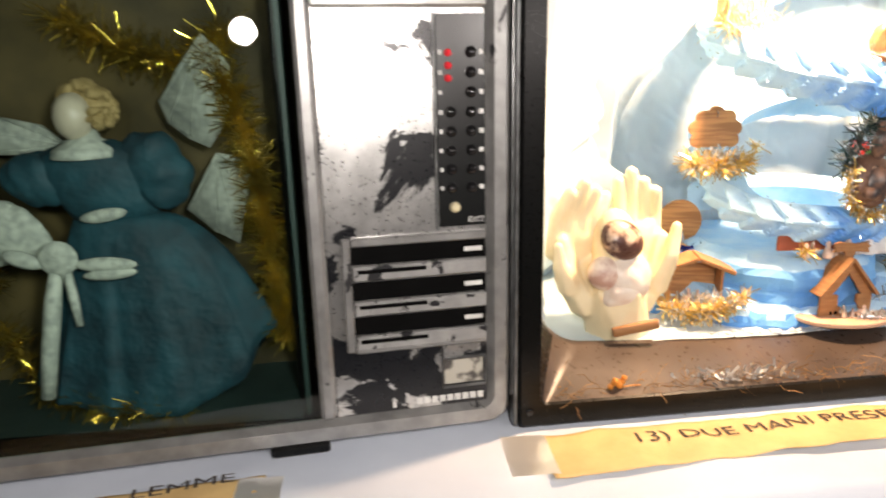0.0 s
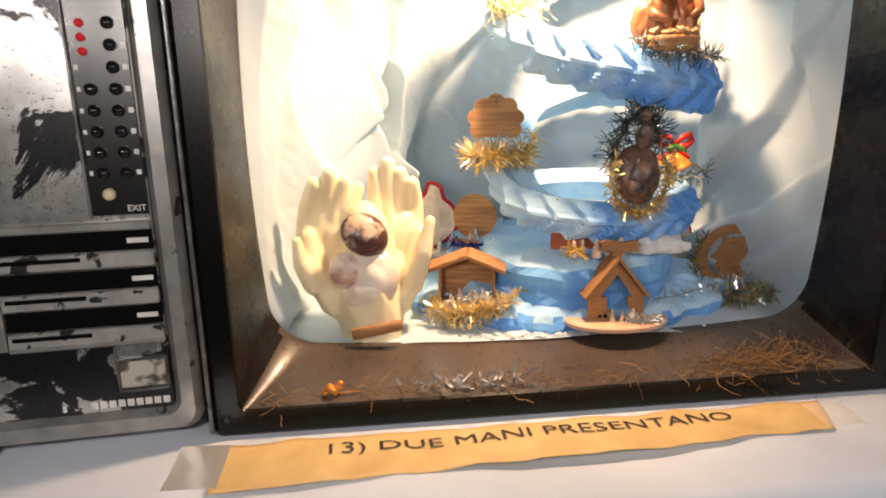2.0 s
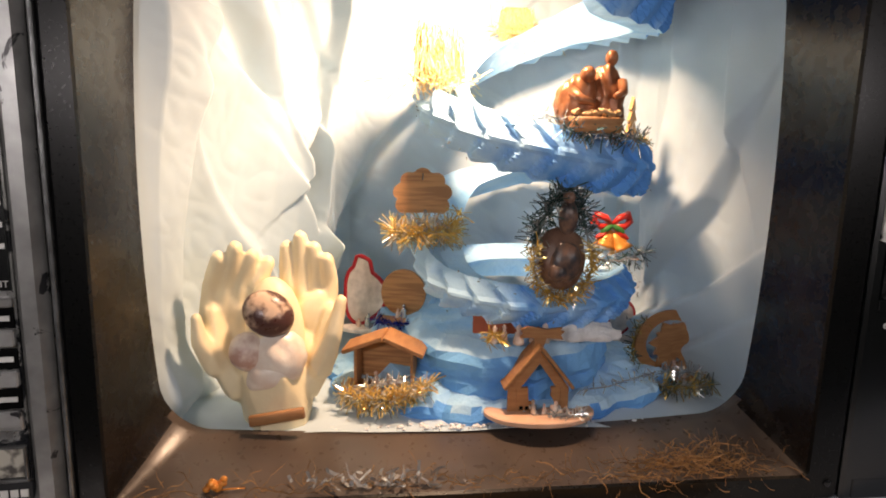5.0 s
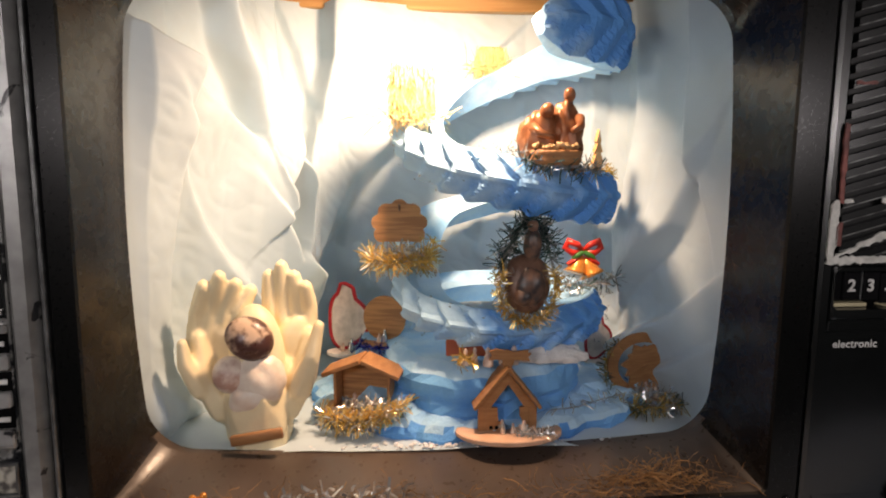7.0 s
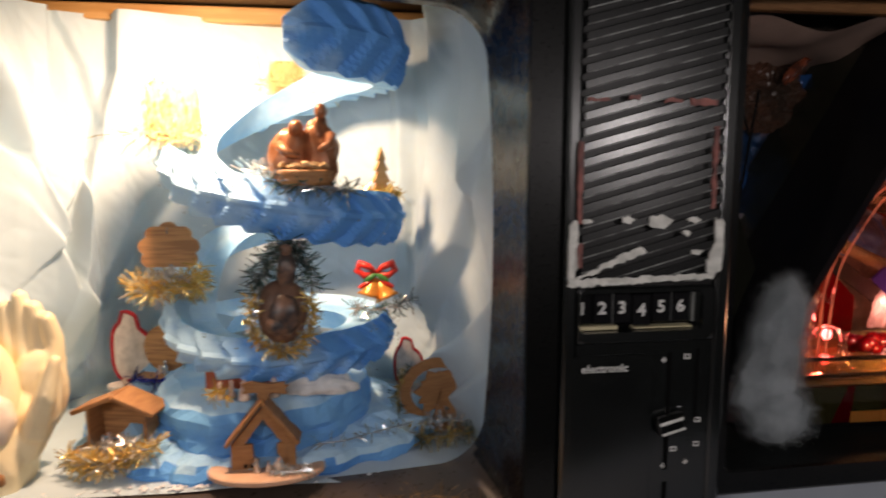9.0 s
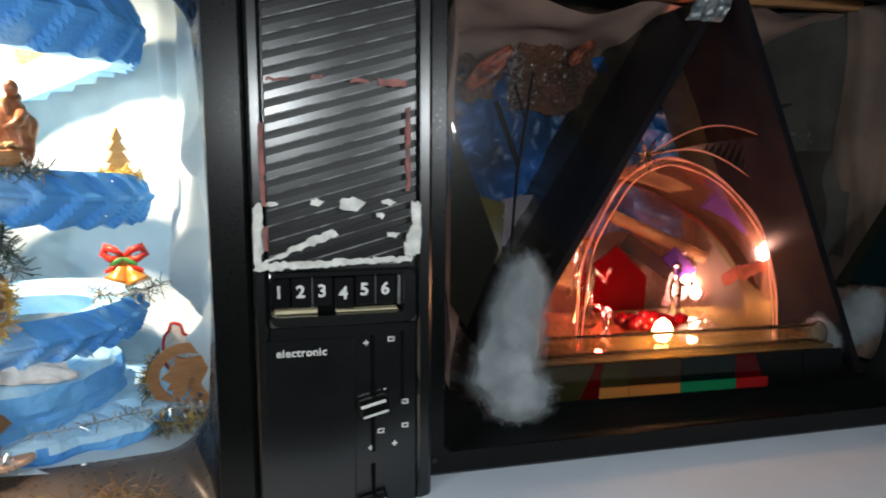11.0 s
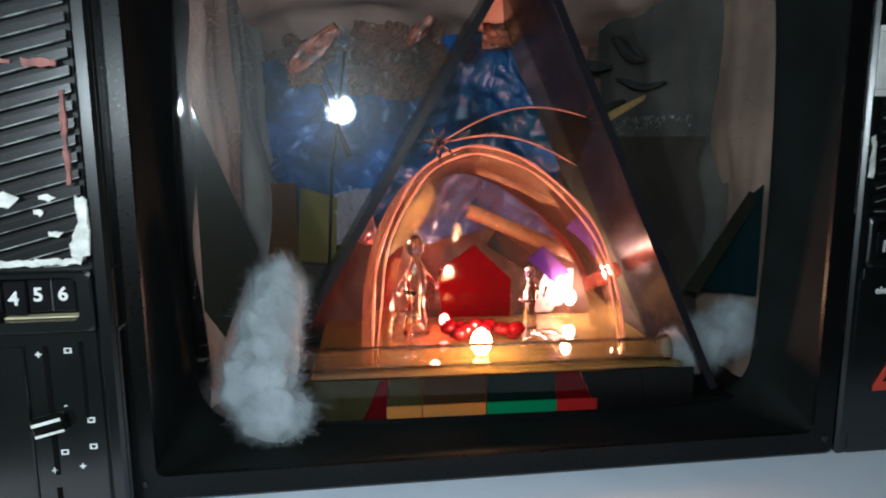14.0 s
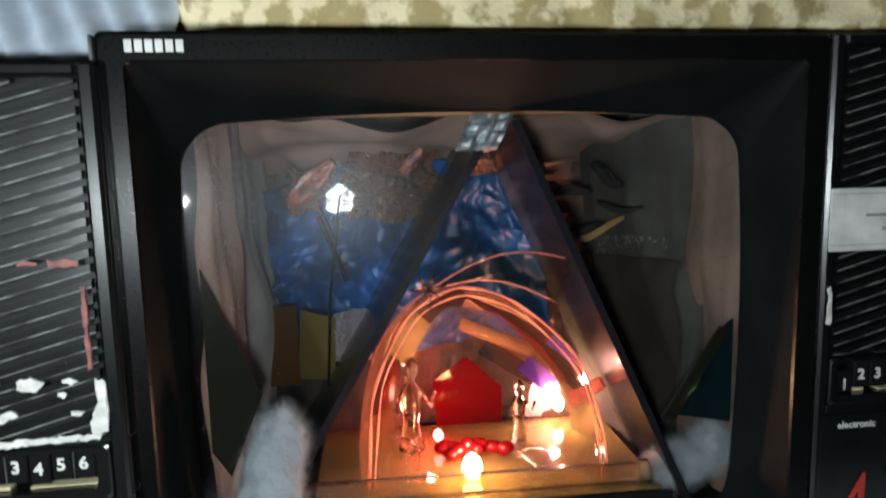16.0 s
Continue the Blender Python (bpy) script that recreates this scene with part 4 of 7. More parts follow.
for p, q in zip(PLAN, PLAN[1:]):
    RUN.append(RUN[-1] + math.dist(p, q))


def stage_path(s):
    """The way of the curtain in plan, by its length: along one side, across the back, along the other side."""
    d = min(max(s, 0.0), 1.0) * RUN[-1]
    i = max(k for k in range(len(PLAN) - 1) if RUN[k] <= d)
    f = (d - RUN[i]) / (RUN[i + 1] - RUN[i])
    a, b = PLAN[i], PLAN[i + 1]
    return a[0] + (b[0] - a[0]) * f, a[1] + (b[1] - a[1]) * f


# the curtain's creases: (run along the wall, height) from the top down, depth, breadth, which side stands out, sharpness
CREASES = [
    ([(0.066, 1.236), (0.063, 1.10), (0.059, 0.90)], 0.016, 0.055, 1, 0.004),
    ([(0.062, 1.150), (0.143, 1.108), (0.186, 1.083), (0.216, 1.031), (0.234, 0.950)], 0.036, 0.065, 1, 0.006),
    ([(0.066, 1.085), (0.122, 0.995), (0.168, 0.935)], 0.014, 0.030, 1, 0.009),
    ([(0.128, 1.236), (0.157, 1.159), (0.182, 1.096)], 0.038, 0.055, -1, 0.007),
    ([(0.246, 1.236), (0.235, 1.150), (0.257, 1.114), (0.265, 1.070)], 0.030, 0.065, 1, 0.007),
    ([(0.265, 1.072), (0.246, 1.043), (0.226, 1.018)], 0.022, 0.045, 1, 0.005),
    ([(0.253, 1.236), (0.279, 1.184), (0.288, 1.140)], 0.012, 0.035, -1, 0.006),
    ([(0.315, 1.236), (0.312, 1.174), (0.286, 1.102), (0.262, 1.050), (0.240, 0.98)], 0.046, 0.090, -1, 0.008),
    ([(0.430, 1.110), (0.372, 1.058), (0.321, 0.991), (0.270, 0.920)], 0.042, 0.085, 1, 0.010),
    ([(0.210, 1.000), (0.251, 0.937), (0.262, 0.880)], 0.012, 0.030, 1, 0.006),
    ([(0.712, 1.236), (0.731, 1.113), (0.715, 1.000)], 0.030, 0.055, -1, 0.009),
    ([(0.640, 1.236), (0.655, 1.120), (0.650, 1.040)], 0.018, 0.055, 1, 0.011),
    ([(0.838, 1.070), (0.804, 1.001), (0.745, 0.940)], 0.030, 0.045, 1, 0.006),
    ([(0.800, 1.236), (0.806, 1.130), (0.830, 1.040)], 0.026, 0.045, -1, 0.006),
    ([(0.860, 0.960), (0.788, 0.903), (0.690, 0.856)], 0.026, 0.036, -1, 0.005),
    ([(0.865, 0.900), (0.770, 0.842), (0.700, 0.834)], 0.016, 0.024, -1, 0.005),
]


def crease_depth(d, z):
    """How far the creases push the cloth out, at runs d and heights z (arrays)."""
    total = np.zeros_like(d)
    for pts, deep, broad, side, sharp in CREASES:
        near = np.full_like(d, 9.0)
        signed = np.zeros_like(d)
        for (ax, az), (bx, bz) in zip(pts, pts[1:]):
            ex, ez = bx - ax, bz - az
            ln = math.hypot(ex, ez)
            u = np.clip(((d - ax) * ex + (z - az) * ez) / ln ** 2, 0, 1)
            gap = np.hypot(d - ax - u * ex, z - az - u * ez)
            way = np.sign((d - ax) * ez - (z - az) * ex) * side
            closer = gap < near
            near = np.where(closer, gap, near)
            signed = np.where(closer, gap * way, signed)
        rise = np.clip((signed + sharp) / (2 * sharp), 0, 1)
        rise = rise * rise * (3 - 2 * rise)
        fall = np.exp(-(np.maximum(signed, 0) / broad) ** 1.5)
        total += deep * rise * fall
    return total


def curtain():
    bm = bmesh.new()
    ns, nz = 600, 260
    d, z = np.meshgrid(np.linspace(0, RUN[-1], ns + 1), np.linspace(FLOOR_Z - 0.003, 1.236, nz + 1))
    push = crease_depth(d, z)
    for _ in range(2):
        soft = np.pad(push, 1, mode="edge")
        push = sum(soft[a:a + nz + 1, b:b + ns + 1] for a in range(3) for b in range(3)) / 9
    rows = []
    for j in range(nz + 1):
        v = j / nz
        row = []
        for i in range(ns + 1):
            s = i / ns
            x, y = stage_path(s)
            x2, y2 = stage_path(s + 0.03)
            x1, y1 = stage_path(s - 0.03)
            nx, ny = (y2 - y1), -(x2 - x1)
            ln = math.hypot(nx, ny) or 1
            nx, ny = nx / ln, ny / ln
            run, up = d[j, i], z[j, i]
            fold = push[j, i] * min(1.0, 0.25 + (up - FLOOR_Z) / 0.05)
            fold += 0.010 * noise.noise((run * 9 + v * 1.2, v * 2.2, 5.5)) + 0.004 * noise.noise((run * 26 - v * 6, v * 5.0, 1.5))
            fold += 0.0016 * abs(noise.noise((run * 50 + v * 16, v * 18 - run * 10, 2.2)))
            drop = max(0.0, 1 - v * 4.0)
            lay = 0.5 + 0.5 * math.sin(run * 20 + v * 22 + 2 * noise.noise((run * 8, v * 6, 9.0)))
            fold += 0.020 * drop * lay ** 2.5 + 0.006 * drop
            fold = max(fold, -0.004) * min(1.0, s / 0.02, (1 - s) / 0.12)
            row.append(bm.verts.new((x + nx * fold, y + ny * fold, up)))
        rows.append(row)
    for j in range(nz):
        for i in range(ns):
            bm.faces.new((rows[j][i], rows[j][i + 1], rows[j + 1][i + 1], rows[j + 1][i]))
    return solo("stage_curtain", bm, CURTAIN, (0, 0, 0), "pale blue satin curtain gathered in loose folds behind the crib", "curtain", smooth=True)


curtain()
bm = bmesh.new()
crumpled(bm, 0.2, 0.706, 0.583, 0.86, lambda x, y: 0, 60, 40)
for v in bm.verts:
    x, y = v.co.x, v.co.z
    v.co = (x, y, FLOOR_Z + 0.003 * noise.noise((x * 16, y * 16, 0.4)) + 0.012 * max(0, (y - 0.72) / 0.13) ** 2 + 0.003 * abs(noise.noise((x * 40, y * 30, 3.3))) * (1 if y > 0.60 else 0))
solo("stage_floor_cloth", bm, CURTAIN, (0, 0, 0), "pale cloth laid over the floor of the crib", "cloth", smooth=True)
solo("stage_floor_board", box_bm(0.196, 0.708, 0.594, 0.87, 0.793, FLOOR_Z - 0.006), BLACK, (0, 0, 0), "black board under the crib", "board")
solo("pine_batten", box_bm(0.19, 0.712, 0.826, 0.842, 1.231, 1.2485), PINE, (0, 0, 0), "pine batten that carries the curtain", "batten")

# spiral ramp of carved foam
CX, CY = 0.524, 0.706


# the ramp's way down: turn in degrees (180 one side, 270 the front), height of its upper and lower edge
TURNS = [(-84, 1.196, 1.160), (-72, 1.208, 1.150), (-40, 1.212, 1.146), (0, 1.206, 1.150), (52, 1.190, 1.147), (90, 1.168, 1.127), (117, 1.150, 1.108),
         (150, 1.124, 1.085), (189, 1.100, 1.062), (213, 1.089, 1.045), (231, 1.080, 1.033), (251, 1.071, 1.025), (283, 1.061, 1.013), (306, 1.056, 1.007),
         (335, 1.052, 1.004), (390, 1.043, 1.003), (437, 1.032, 1.003), (470, 1.021, 0.990), (500, 1.012, 0.982), (525, 0.990, 0.955), (540, 0.968, 0.926),
         (555, 0.952, 0.910), (568, 0.941, 0.903), (591, 0.935, 0.899), (625, 0.931, 0.892), (665, 0.933, 0.892), (700, 0.934, 0.895), (870, 0.932, 0.898)]


def ramp_edges(deg):
    for (a, t0, b0), (b, t1, b1) in zip(TURNS, TURNS[1:]):
        if deg <= b:
            u = min(max((deg - a) / (b - a), 0.0), 1.0)
            return t0 + (t1 - t0) * u, b0 + (b1 - b0) * u
    return TURNS[-1][1:]


def spiral():
    holder = thing("spiral_ramp", (CX, CY, FLOOR_Z), "carved blue foam ramp winding up in a spiral", "ramp")
    rng = random.Random(5)
    bm = bmesh.new()
    a0, a1, step, ups = -84.0, 866.0, 2.0, 14
    n = int((a1 - a0) / step)
    leaf = 15.0
    jig = [rng.uniform(-0.25, 0.25) for _ in range(200)]
    rings = []
    for k in range(n + 1):
        deg = a0 + step * k
        top, low = (sum(e) / 3 for e in zip(*(ramp_edges(deg + o) for o in (-8, 0, 8))))
        tip = min(1.0, (deg - a0) / 12.0 + 0.30) ** 0.5
        mid = (top + low) / 2
        big = max(0.0, min(1.0, (20 - deg) / 45))
        lower = max(0.0, min(1.0, (deg - 500) / 60))
        outer = 0.109 - 0.004 * lower + 0.008 * big
        ring = []
        def put(r, z, turn):
            t = radians(turn)
            ring.append(bm.verts.new((r * math.cos(t) - 0.006 * lower, r * math.sin(t), mid + (z - mid) * tip - FLOOR_Z)))
        inner = outer - (outer - 0.062) * (0.35 + 0.65 * tip)
        put(inner, top - 0.010, deg)
        put(inner + (outer - inner) * 0.55, top - 0.009 + 0.0015 * noise.noise((deg * 0.09, 1, 2)), deg)
        # outer face: two rows of slanting leaf cuts that meet at a raised rib
        for i in range(ups + 1):
            v = i / ups
            side = 1 - abs(v - 0.46) / (0.54 if v > 0.46 else 0.46)
            c = deg / leaf + (0.85 if v > 0.46 else 0.70) * (1 - side)
            cell = math.floor(c)
            f = c - cell
            f = f / 0.78 if f < 0.78 else (1 - f) / 0.22
            cut_in = (0.0095 * f - 0.003) * (1 - 0.45 * side) + 0.0025 * jig[(cell * 7 + (3 if v > 0.46 else 0)) % 200]
            if side > 0.9:
                cut_in -= 0.0030
            bulge = 0.0085 * math.sin(math.pi * min(max(v, 0.0), 1.0)) ** 0.7
            rag = (0.0050 * f - 0.002) * max(0.0, 1 - 3.2 * side) if v > 0.46 else 0.0
            cut_in *= min(1.0, v / 0.16 + 0.15, (1 - v) / 0.10 + 0.5)
            put(outer - 0.006 + bulge - cut_in, top + (low - top) * v + rag, deg)
        put(inner + (outer - inner) * 0.45, low + 0.002, deg)
        rings.append(ring)
    m = len(rings[0])
    for r0, r1 in zip(rings, rings[1:]):
        for k in range(m):
            f = bm.faces.new((r0[k], r0[(k + 1) % m], r1[(k + 1) % m], r1[k]))
            # top, inner wall and underside take the paler blue with light painted in
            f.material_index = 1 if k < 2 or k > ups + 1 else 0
    for r in (rings[0], rings[-1]):
        bm.faces.new(r)
    part("ramp_body", bm, [SIDE_LIT_FOAM, LIT_FOAM], holder)
    # drum under the ramp: carved facets
    bm = bmesh.new()
    loops = []
    for lev, (rr, z) in enumerate(((0.100, 0.008), (0.107, 0.014), (0.110, 0.022), (0.110, 0.030), (0.107, 0.034), (0.110, 0.040), (0.109, 0.048), (0.105, 0.055), (0.099, 0.061), (0.090, 0.066), (0.074, 0.066))):
        ring = []
        for k in range(56):
            a = 2 * math.pi * k / 56
            cut = 0.0045 * abs(math.sin(a * 7 + 0.3 * lev)) + 0.0035 * noise.noise((math.cos(a) * 6, math.sin(a) * 6, lev * 0.6)) + rng.uniform(-0.0010, 0.0010)
            ring.append(((rr - 0.003 + cut) * math.cos(a) * 0.93 - 0.024, (rr * 0.98 - 0.003 + cut) * math.sin(a), z + 0.0040 * noise.noise((math.cos(a) * 4, math.sin(a) * 4, 3.0)) * (1 < lev < 10)))
        loops.append(ring)
    loft(bm, loops, cap=True)
    bm.normal_update()
    # light from above painted onto the top of the drum
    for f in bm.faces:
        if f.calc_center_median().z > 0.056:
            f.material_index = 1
    part("drum", bm, [BLUE_FOAM, LIT_FOAM], holder)
    # wide foot
    bm = bmesh.new()
    loops = []
    for rr, z in ((0.99, 0.0), (1.01, 0.005), (1.0, 0.010), (0.96, 0.015), (0.91, 0.018), (0.85, 0.021), (0.79, 0.023), (0.72, 0.025)):
        ring = []
        for k in range(120):
            a = 2 * math.pi * k / 120
            lump = 0.009 * abs(math.sin(a * 9.5 + 0.8 * math.sin(3 * a))) + 0.007 * noise.noise((math.cos(a) * 7, math.sin(a) * 7, z * 70)) + rng.uniform(-0.001, 0.001)
            ring.append(((0.166 * rr + lump) * math.cos(a) - 0.024, (0.118 * rr + lump * 0.8) * math.sin(a) + 0.006, z + (0.005 * noise.noise((math.cos(a) * 9 * rr, math.sin(a) * 9 * rr, 7.0)) if z > 0.004 else 0)))
        loops.append(ring)
    loft(bm, loops, cap=True)
    # light from above painted onto the upper part of the foot
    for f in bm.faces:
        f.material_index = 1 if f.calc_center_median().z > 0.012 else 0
    part("foot", bm, [BLUE_FOAM, LIT_FOAM], holder)
    # a side ramp that joins the foot to the drum
    bm = bmesh.new()
    loops = []
    for k in range(9):
        u = k / 8
        a = radians(150 + 75 * u)
        x, y, z = 0.135 * math.cos(a), 0.105 * math.sin(a), 0.075 - 0.050 * u
        loops.append([(x * 0.75, y * 0.75, z), (x * 1.12, y * 1.12, z - 0.004), (x * 1.22, y * 1.22, 0.012), (x * 0.7, y * 0.7, 0.010)])
    loft(bm, loops, cap=True)
    part("side_ramp", bm, [LIT_FOAM], holder)
    return holder


spiral()
# loose snow grains along the lip
rng = random.Random(11)
bm = bmesh.new()
for _ in range(90):
    x = rng.gauss(0.45, 0.045)
    r = rng.uniform(0.0006, 0.0022)
    ball(bm, (x - 0.47, rng.uniform(0.584, 0.594) - 0.59, r * 0.6), (r * 1.3, r, r * 0.7), rings=4, segs=6)
solo("snow_grains", bm, SNOW, (0.47, 0.59, FLOOR_Z + 0.0005), "loose white snow grains along the lip", "snow", kind="stuff")


def palms():
    """Two upright cupped palms in one plain mesh, holding a smooth oval and a bundle."""
    bm = bmesh.new()
    def limb(pts, radii):
        for (p, q), (a, b) in zip(zip(pts, pts[1:]), zip(radii, radii[1:])):
            p, q = Vector(p), Vector(q)
            n = max(2, int((q - p).length / 0.004))
            for k in range(n + 1):
                u = k / n
                r = a + (b - a) * u
                c = p.lerp(q, u)
                geo = bmesh.ops.create_icosphere(bm, subdivisions=1, radius=r)
                bmesh.ops.translate(bm, vec=c, verts=geo["verts"])
    # heel, then the two broad palms
    limb([(0.006, 0.010, 0.002), (0.005, 0.012, 0.030)], [0.036, 0.040])
    ball(bm, (0.003, 0.024, 0.050), (0.048, 0.026, 0.036))
    for s in (-1, 1):
        ball(bm, (s * 0.036 + 0.001, 0.030, 0.070), (0.026, 0.013, 0.040), pose(0, 0, 0, 8, s * 10, s * 18))
        limb([(s * 0.030, 0.012, 0.030), (s * 0.050, 0.014, 0.060), (s * 0.055, 0.020, 0.090)], [0.018, 0.015, 0.010])
    # fingers held side by side, of the one palm and then of the other
    for x0, x1, y1, z1 in ((-0.061, -0.047, 0.016, 0.138), (-0.048, -0.032, 0.018, 0.146), (-0.035, -0.018, 0.024, 0.138), (-0.023, -0.005, 0.030, 0.131)):
        limb([(x0, 0.026, 0.080), (x0 * 0.55 + x1 * 0.45 - 0.002, 0.028, 0.112), (x1, y1, z1)], [0.0115, 0.0106, 0.0080])
    for x0, x1, y1, z1 in ((0.012, 0.012, 0.036, 0.143), (0.025, 0.025, 0.034, 0.152), (0.038, 0.038, 0.032, 0.143), (0.051, 0.050, 0.029, 0.134)):
        limb([(x0, 0.032, 0.080), (x0 * 0.5 + x1 * 0.5 + 0.001, 0.035, 0.114), (x1, y1, z1)], [0.0115, 0.0106, 0.0082])
    ball(bm, (-0.034, 0.032, 0.096), (0.030, 0.010, 0.026), pose(0, 0, 0, 6, 16, 0))
    ball(bm, (0.033, 0.038, 0.096), (0.028, 0.010, 0.028), pose(0, 0, 0, 6, 0, 0))
    # thumbs
    limb([(-0.050, 0.006, 0.050), (-0.062, 0.000, 0.072), (-0.064, 0.000, 0.091)], [0.013, 0.009, 0.0060])
    limb([(0.046, 0.006, 0.048), (0.058, 0.002, 0.076), (0.065, 0.006, 0.104)], [0.014, 0.010, 0.0066])
    me = bpy.data.meshes.new("palms")
    bm.to_mesh(me)
    bm.free()
    tmp = new("palms_form", me)
    rm = tmp.modifiers.new("skin", "REMESH")
    rm.mode, rm.voxel_size = "VOXEL", 0.0019
    sm = tmp.modifiers.new("soft", "SMOOTH")
    sm.factor, sm.iterations = 0.5, 5
    bpy.context.view_layer.update()
    made = bpy.data.meshes.new_from_object(tmp.evaluated_get(bpy.context.evaluated_depsgraph_get()))
    bpy.data.objects.remove(tmp)
    bm = bmesh.new()
    bm.from_mesh(made)
    bpy.data.meshes.remove(made)
    # the bundle lying in the palms: plain rounded forms
    lean = pose(0, 0, 0, -14, 8, 0)
    ball(bm, (0.004, 0.010, 0.076), (0.027, 0.020, 0.047), pose(0, 0, 0, -8, -6, 0), 0, 20, 28)
    ball(bm, (0.001, -0.006, 0.097), (0.0235, 0.013, 0.0185), pose(0, 0, 0, -20, 22, 0), 1, 18, 28)
    ball(bm, (-0.0180, -0.008, 0.066), (0.0165, 0.012, 0.0160), lean, 2, 18, 28)
    bundle = ball(bm, (0.010, -0.006, 0.061), (0.025, 0.015, 0.024), lean, 4, 28, 36)
    bundle += ball(bm, (0.003, -0.010, 0.047), (0.023, 0.013, 0.014), pose(0, 0, 0, 0, -14, 0), 4, 24, 32)
    bm.normal_update()
    for v in bundle:
        v.co += v.normal * 0.004 * (abs(noise.noise((v.co.x * 60, v.co.y * 60, v.co.z * 45))) - 0.25)
    bmesh.ops.scale(bm, vec=(0.90, 1, 1), verts=bm.verts)
    cbox(bm, -0.010, 0.034, -0.0315, -0.0265, 0.012, 0.021, 0.001, pose(0, 0, 0, 0, -9, 0), 3)
    ob = solo("palm_sculpture", bm, [PLASTER, HEAD_GLAZE, PALE_GLAZE, MDF, CREAM_GLAZE], (0.288, 0.606, FLOOR_Z), "cream plaster sculpture of two upright cupped palms holding a bundle", "sculpture", smooth=True)
    return ob


palms()


def crib_figure(parent, x, y, z, h, seed):
    """A tiny cast figure, no two alike."""
    r = random.Random(seed)
    w = h * r.uniform(0.20, 0.30)
    bm = bmesh.new()
    lathe(bm, [(w, 0), (w * 1.05, 0.12 * h), (w * r.uniform(0.6, 0.9), 0.40 * h), (w * r.uniform(0.7, 0.95), 0.58 * h), (w * 0.32, 0.70 * h), (w * 0.55, 0.80 * h), (w * 0.50, 0.92 * h), (w * 0.1, h)], (0, 0, 0), 10, squash=r.uniform(0.7, 1.0))
    ball(bm, (r.choice((-1, 1)) * w * 0.8, -w * 0.5, 0.45 * h), (w * 0.45, w * 0.4, w * 0.7), None, 0, 6, 8)
    bmesh.ops.transform(bm, matrix=pose(x + r.uniform(-0.0025, 0.0025), y + r.uniform(-0.003, 0.003), z, r.uniform(-8, 8), r.uniform(-10, 10), r.uniform(0, 360)), verts=bm.verts)
    part("figurine", bm, SILVER_TINSEL if r.random() < 0.6 else PALE_GLAZE, parent, smooth=True)


def roof_house():
    h = thing("wooden_stable", (0.514, 0.590, FLOOR_Z + 0.0085), "small laser-cut wooden stable with a comet on its gable", "stable", "small wooden stables")
    bm = bmesh.new()
    lathe(bm, [(0.046, 0.0), (0.0475, 0.001), (0.0475, 0.004), (0.046, 0.005)], (0, 0.003, 0), 40, squash=0.60)
    part("base_disc", bm, DISC_WOOD, h, "pale pink oval wooden base")
    # gable frame
    bm = bmesh.new()
    m = Matrix()
    for poly in ([(-0.028, 0.005), (-0.021, 0.005), (-0.021, 0.026), (-0.028, 0.026)], [(0.017, 0.005), (0.024, 0.005), (0.024, 0.026), (0.017, 0.026)],
                 [(-0.028, 0.0262), (-0.017, 0.0262), (-0.002, 0.047), (-0.002, 0.058)], [(0.024, 0.0262), (0.013, 0.0262), (-0.0018, 0.047), (-0.0018, 0.058)],
                 [(-0.0208, 0.005), (-0.006, 0.005), (-0.006, 0.013), (-0.0208, 0.013)], [(-0.0208, 0.0132), (-0.010, 0.0132), (-0.011, 0.026), (-0.0208, 0.026)], [(0.009, 0.018), (0.0168, 0.005), (0.0168, 0.026), (0.009, 0.026)]):
        prism(bm, poly, -0.001, 0.002)
    part("gable", bm, MDF, h)
    for wx in (-0.018, -0.013):
        part("window", box_bm(wx, wx + 0.003, -0.0016, -0.0011, 0.0065, 0.0095, 0.0001), PIT, h)
    for s, c in ((-1, -0.0165), (1, 0.0125)):
        bm = bmesh.new()
        cbox(bm, -0.0235, 0.0235, -0.006, 0.018, -0.0014, 0.0014, 0.0004, pose(c - 0.0005, 0, 0.0445, 0, -s * -51, 0))
        part("roof_plank", bm, MDF, h)
    bm = bmesh.new()
    prism(bm, [(-0.004, 0.056), (0.000, 0.056), (0.004, 0.068), (0.018, 0.0665), (0.016, 0.0705), (0.019, 0.0735), (0.015, 0.0745), (0.017, 0.077), (0.004, 0.0755), (-0.012, 0.078), (-0.0185, 0.076), (-0.016, 0.0715), (-0.0185, 0.068), (-0.007, 0.0685)], 0.003, 0.006)
    part("comet", bm, MDF, h)
    for k, (x, y) in enumerate(((0.000, -0.010), (0.008, -0.006), (0.016, -0.011), (-0.006, -0.004))):
        crib_figure(h, x, y, 0.005, 0.009 + 0.004 * (k % 2), 60 + k)


roof_house()


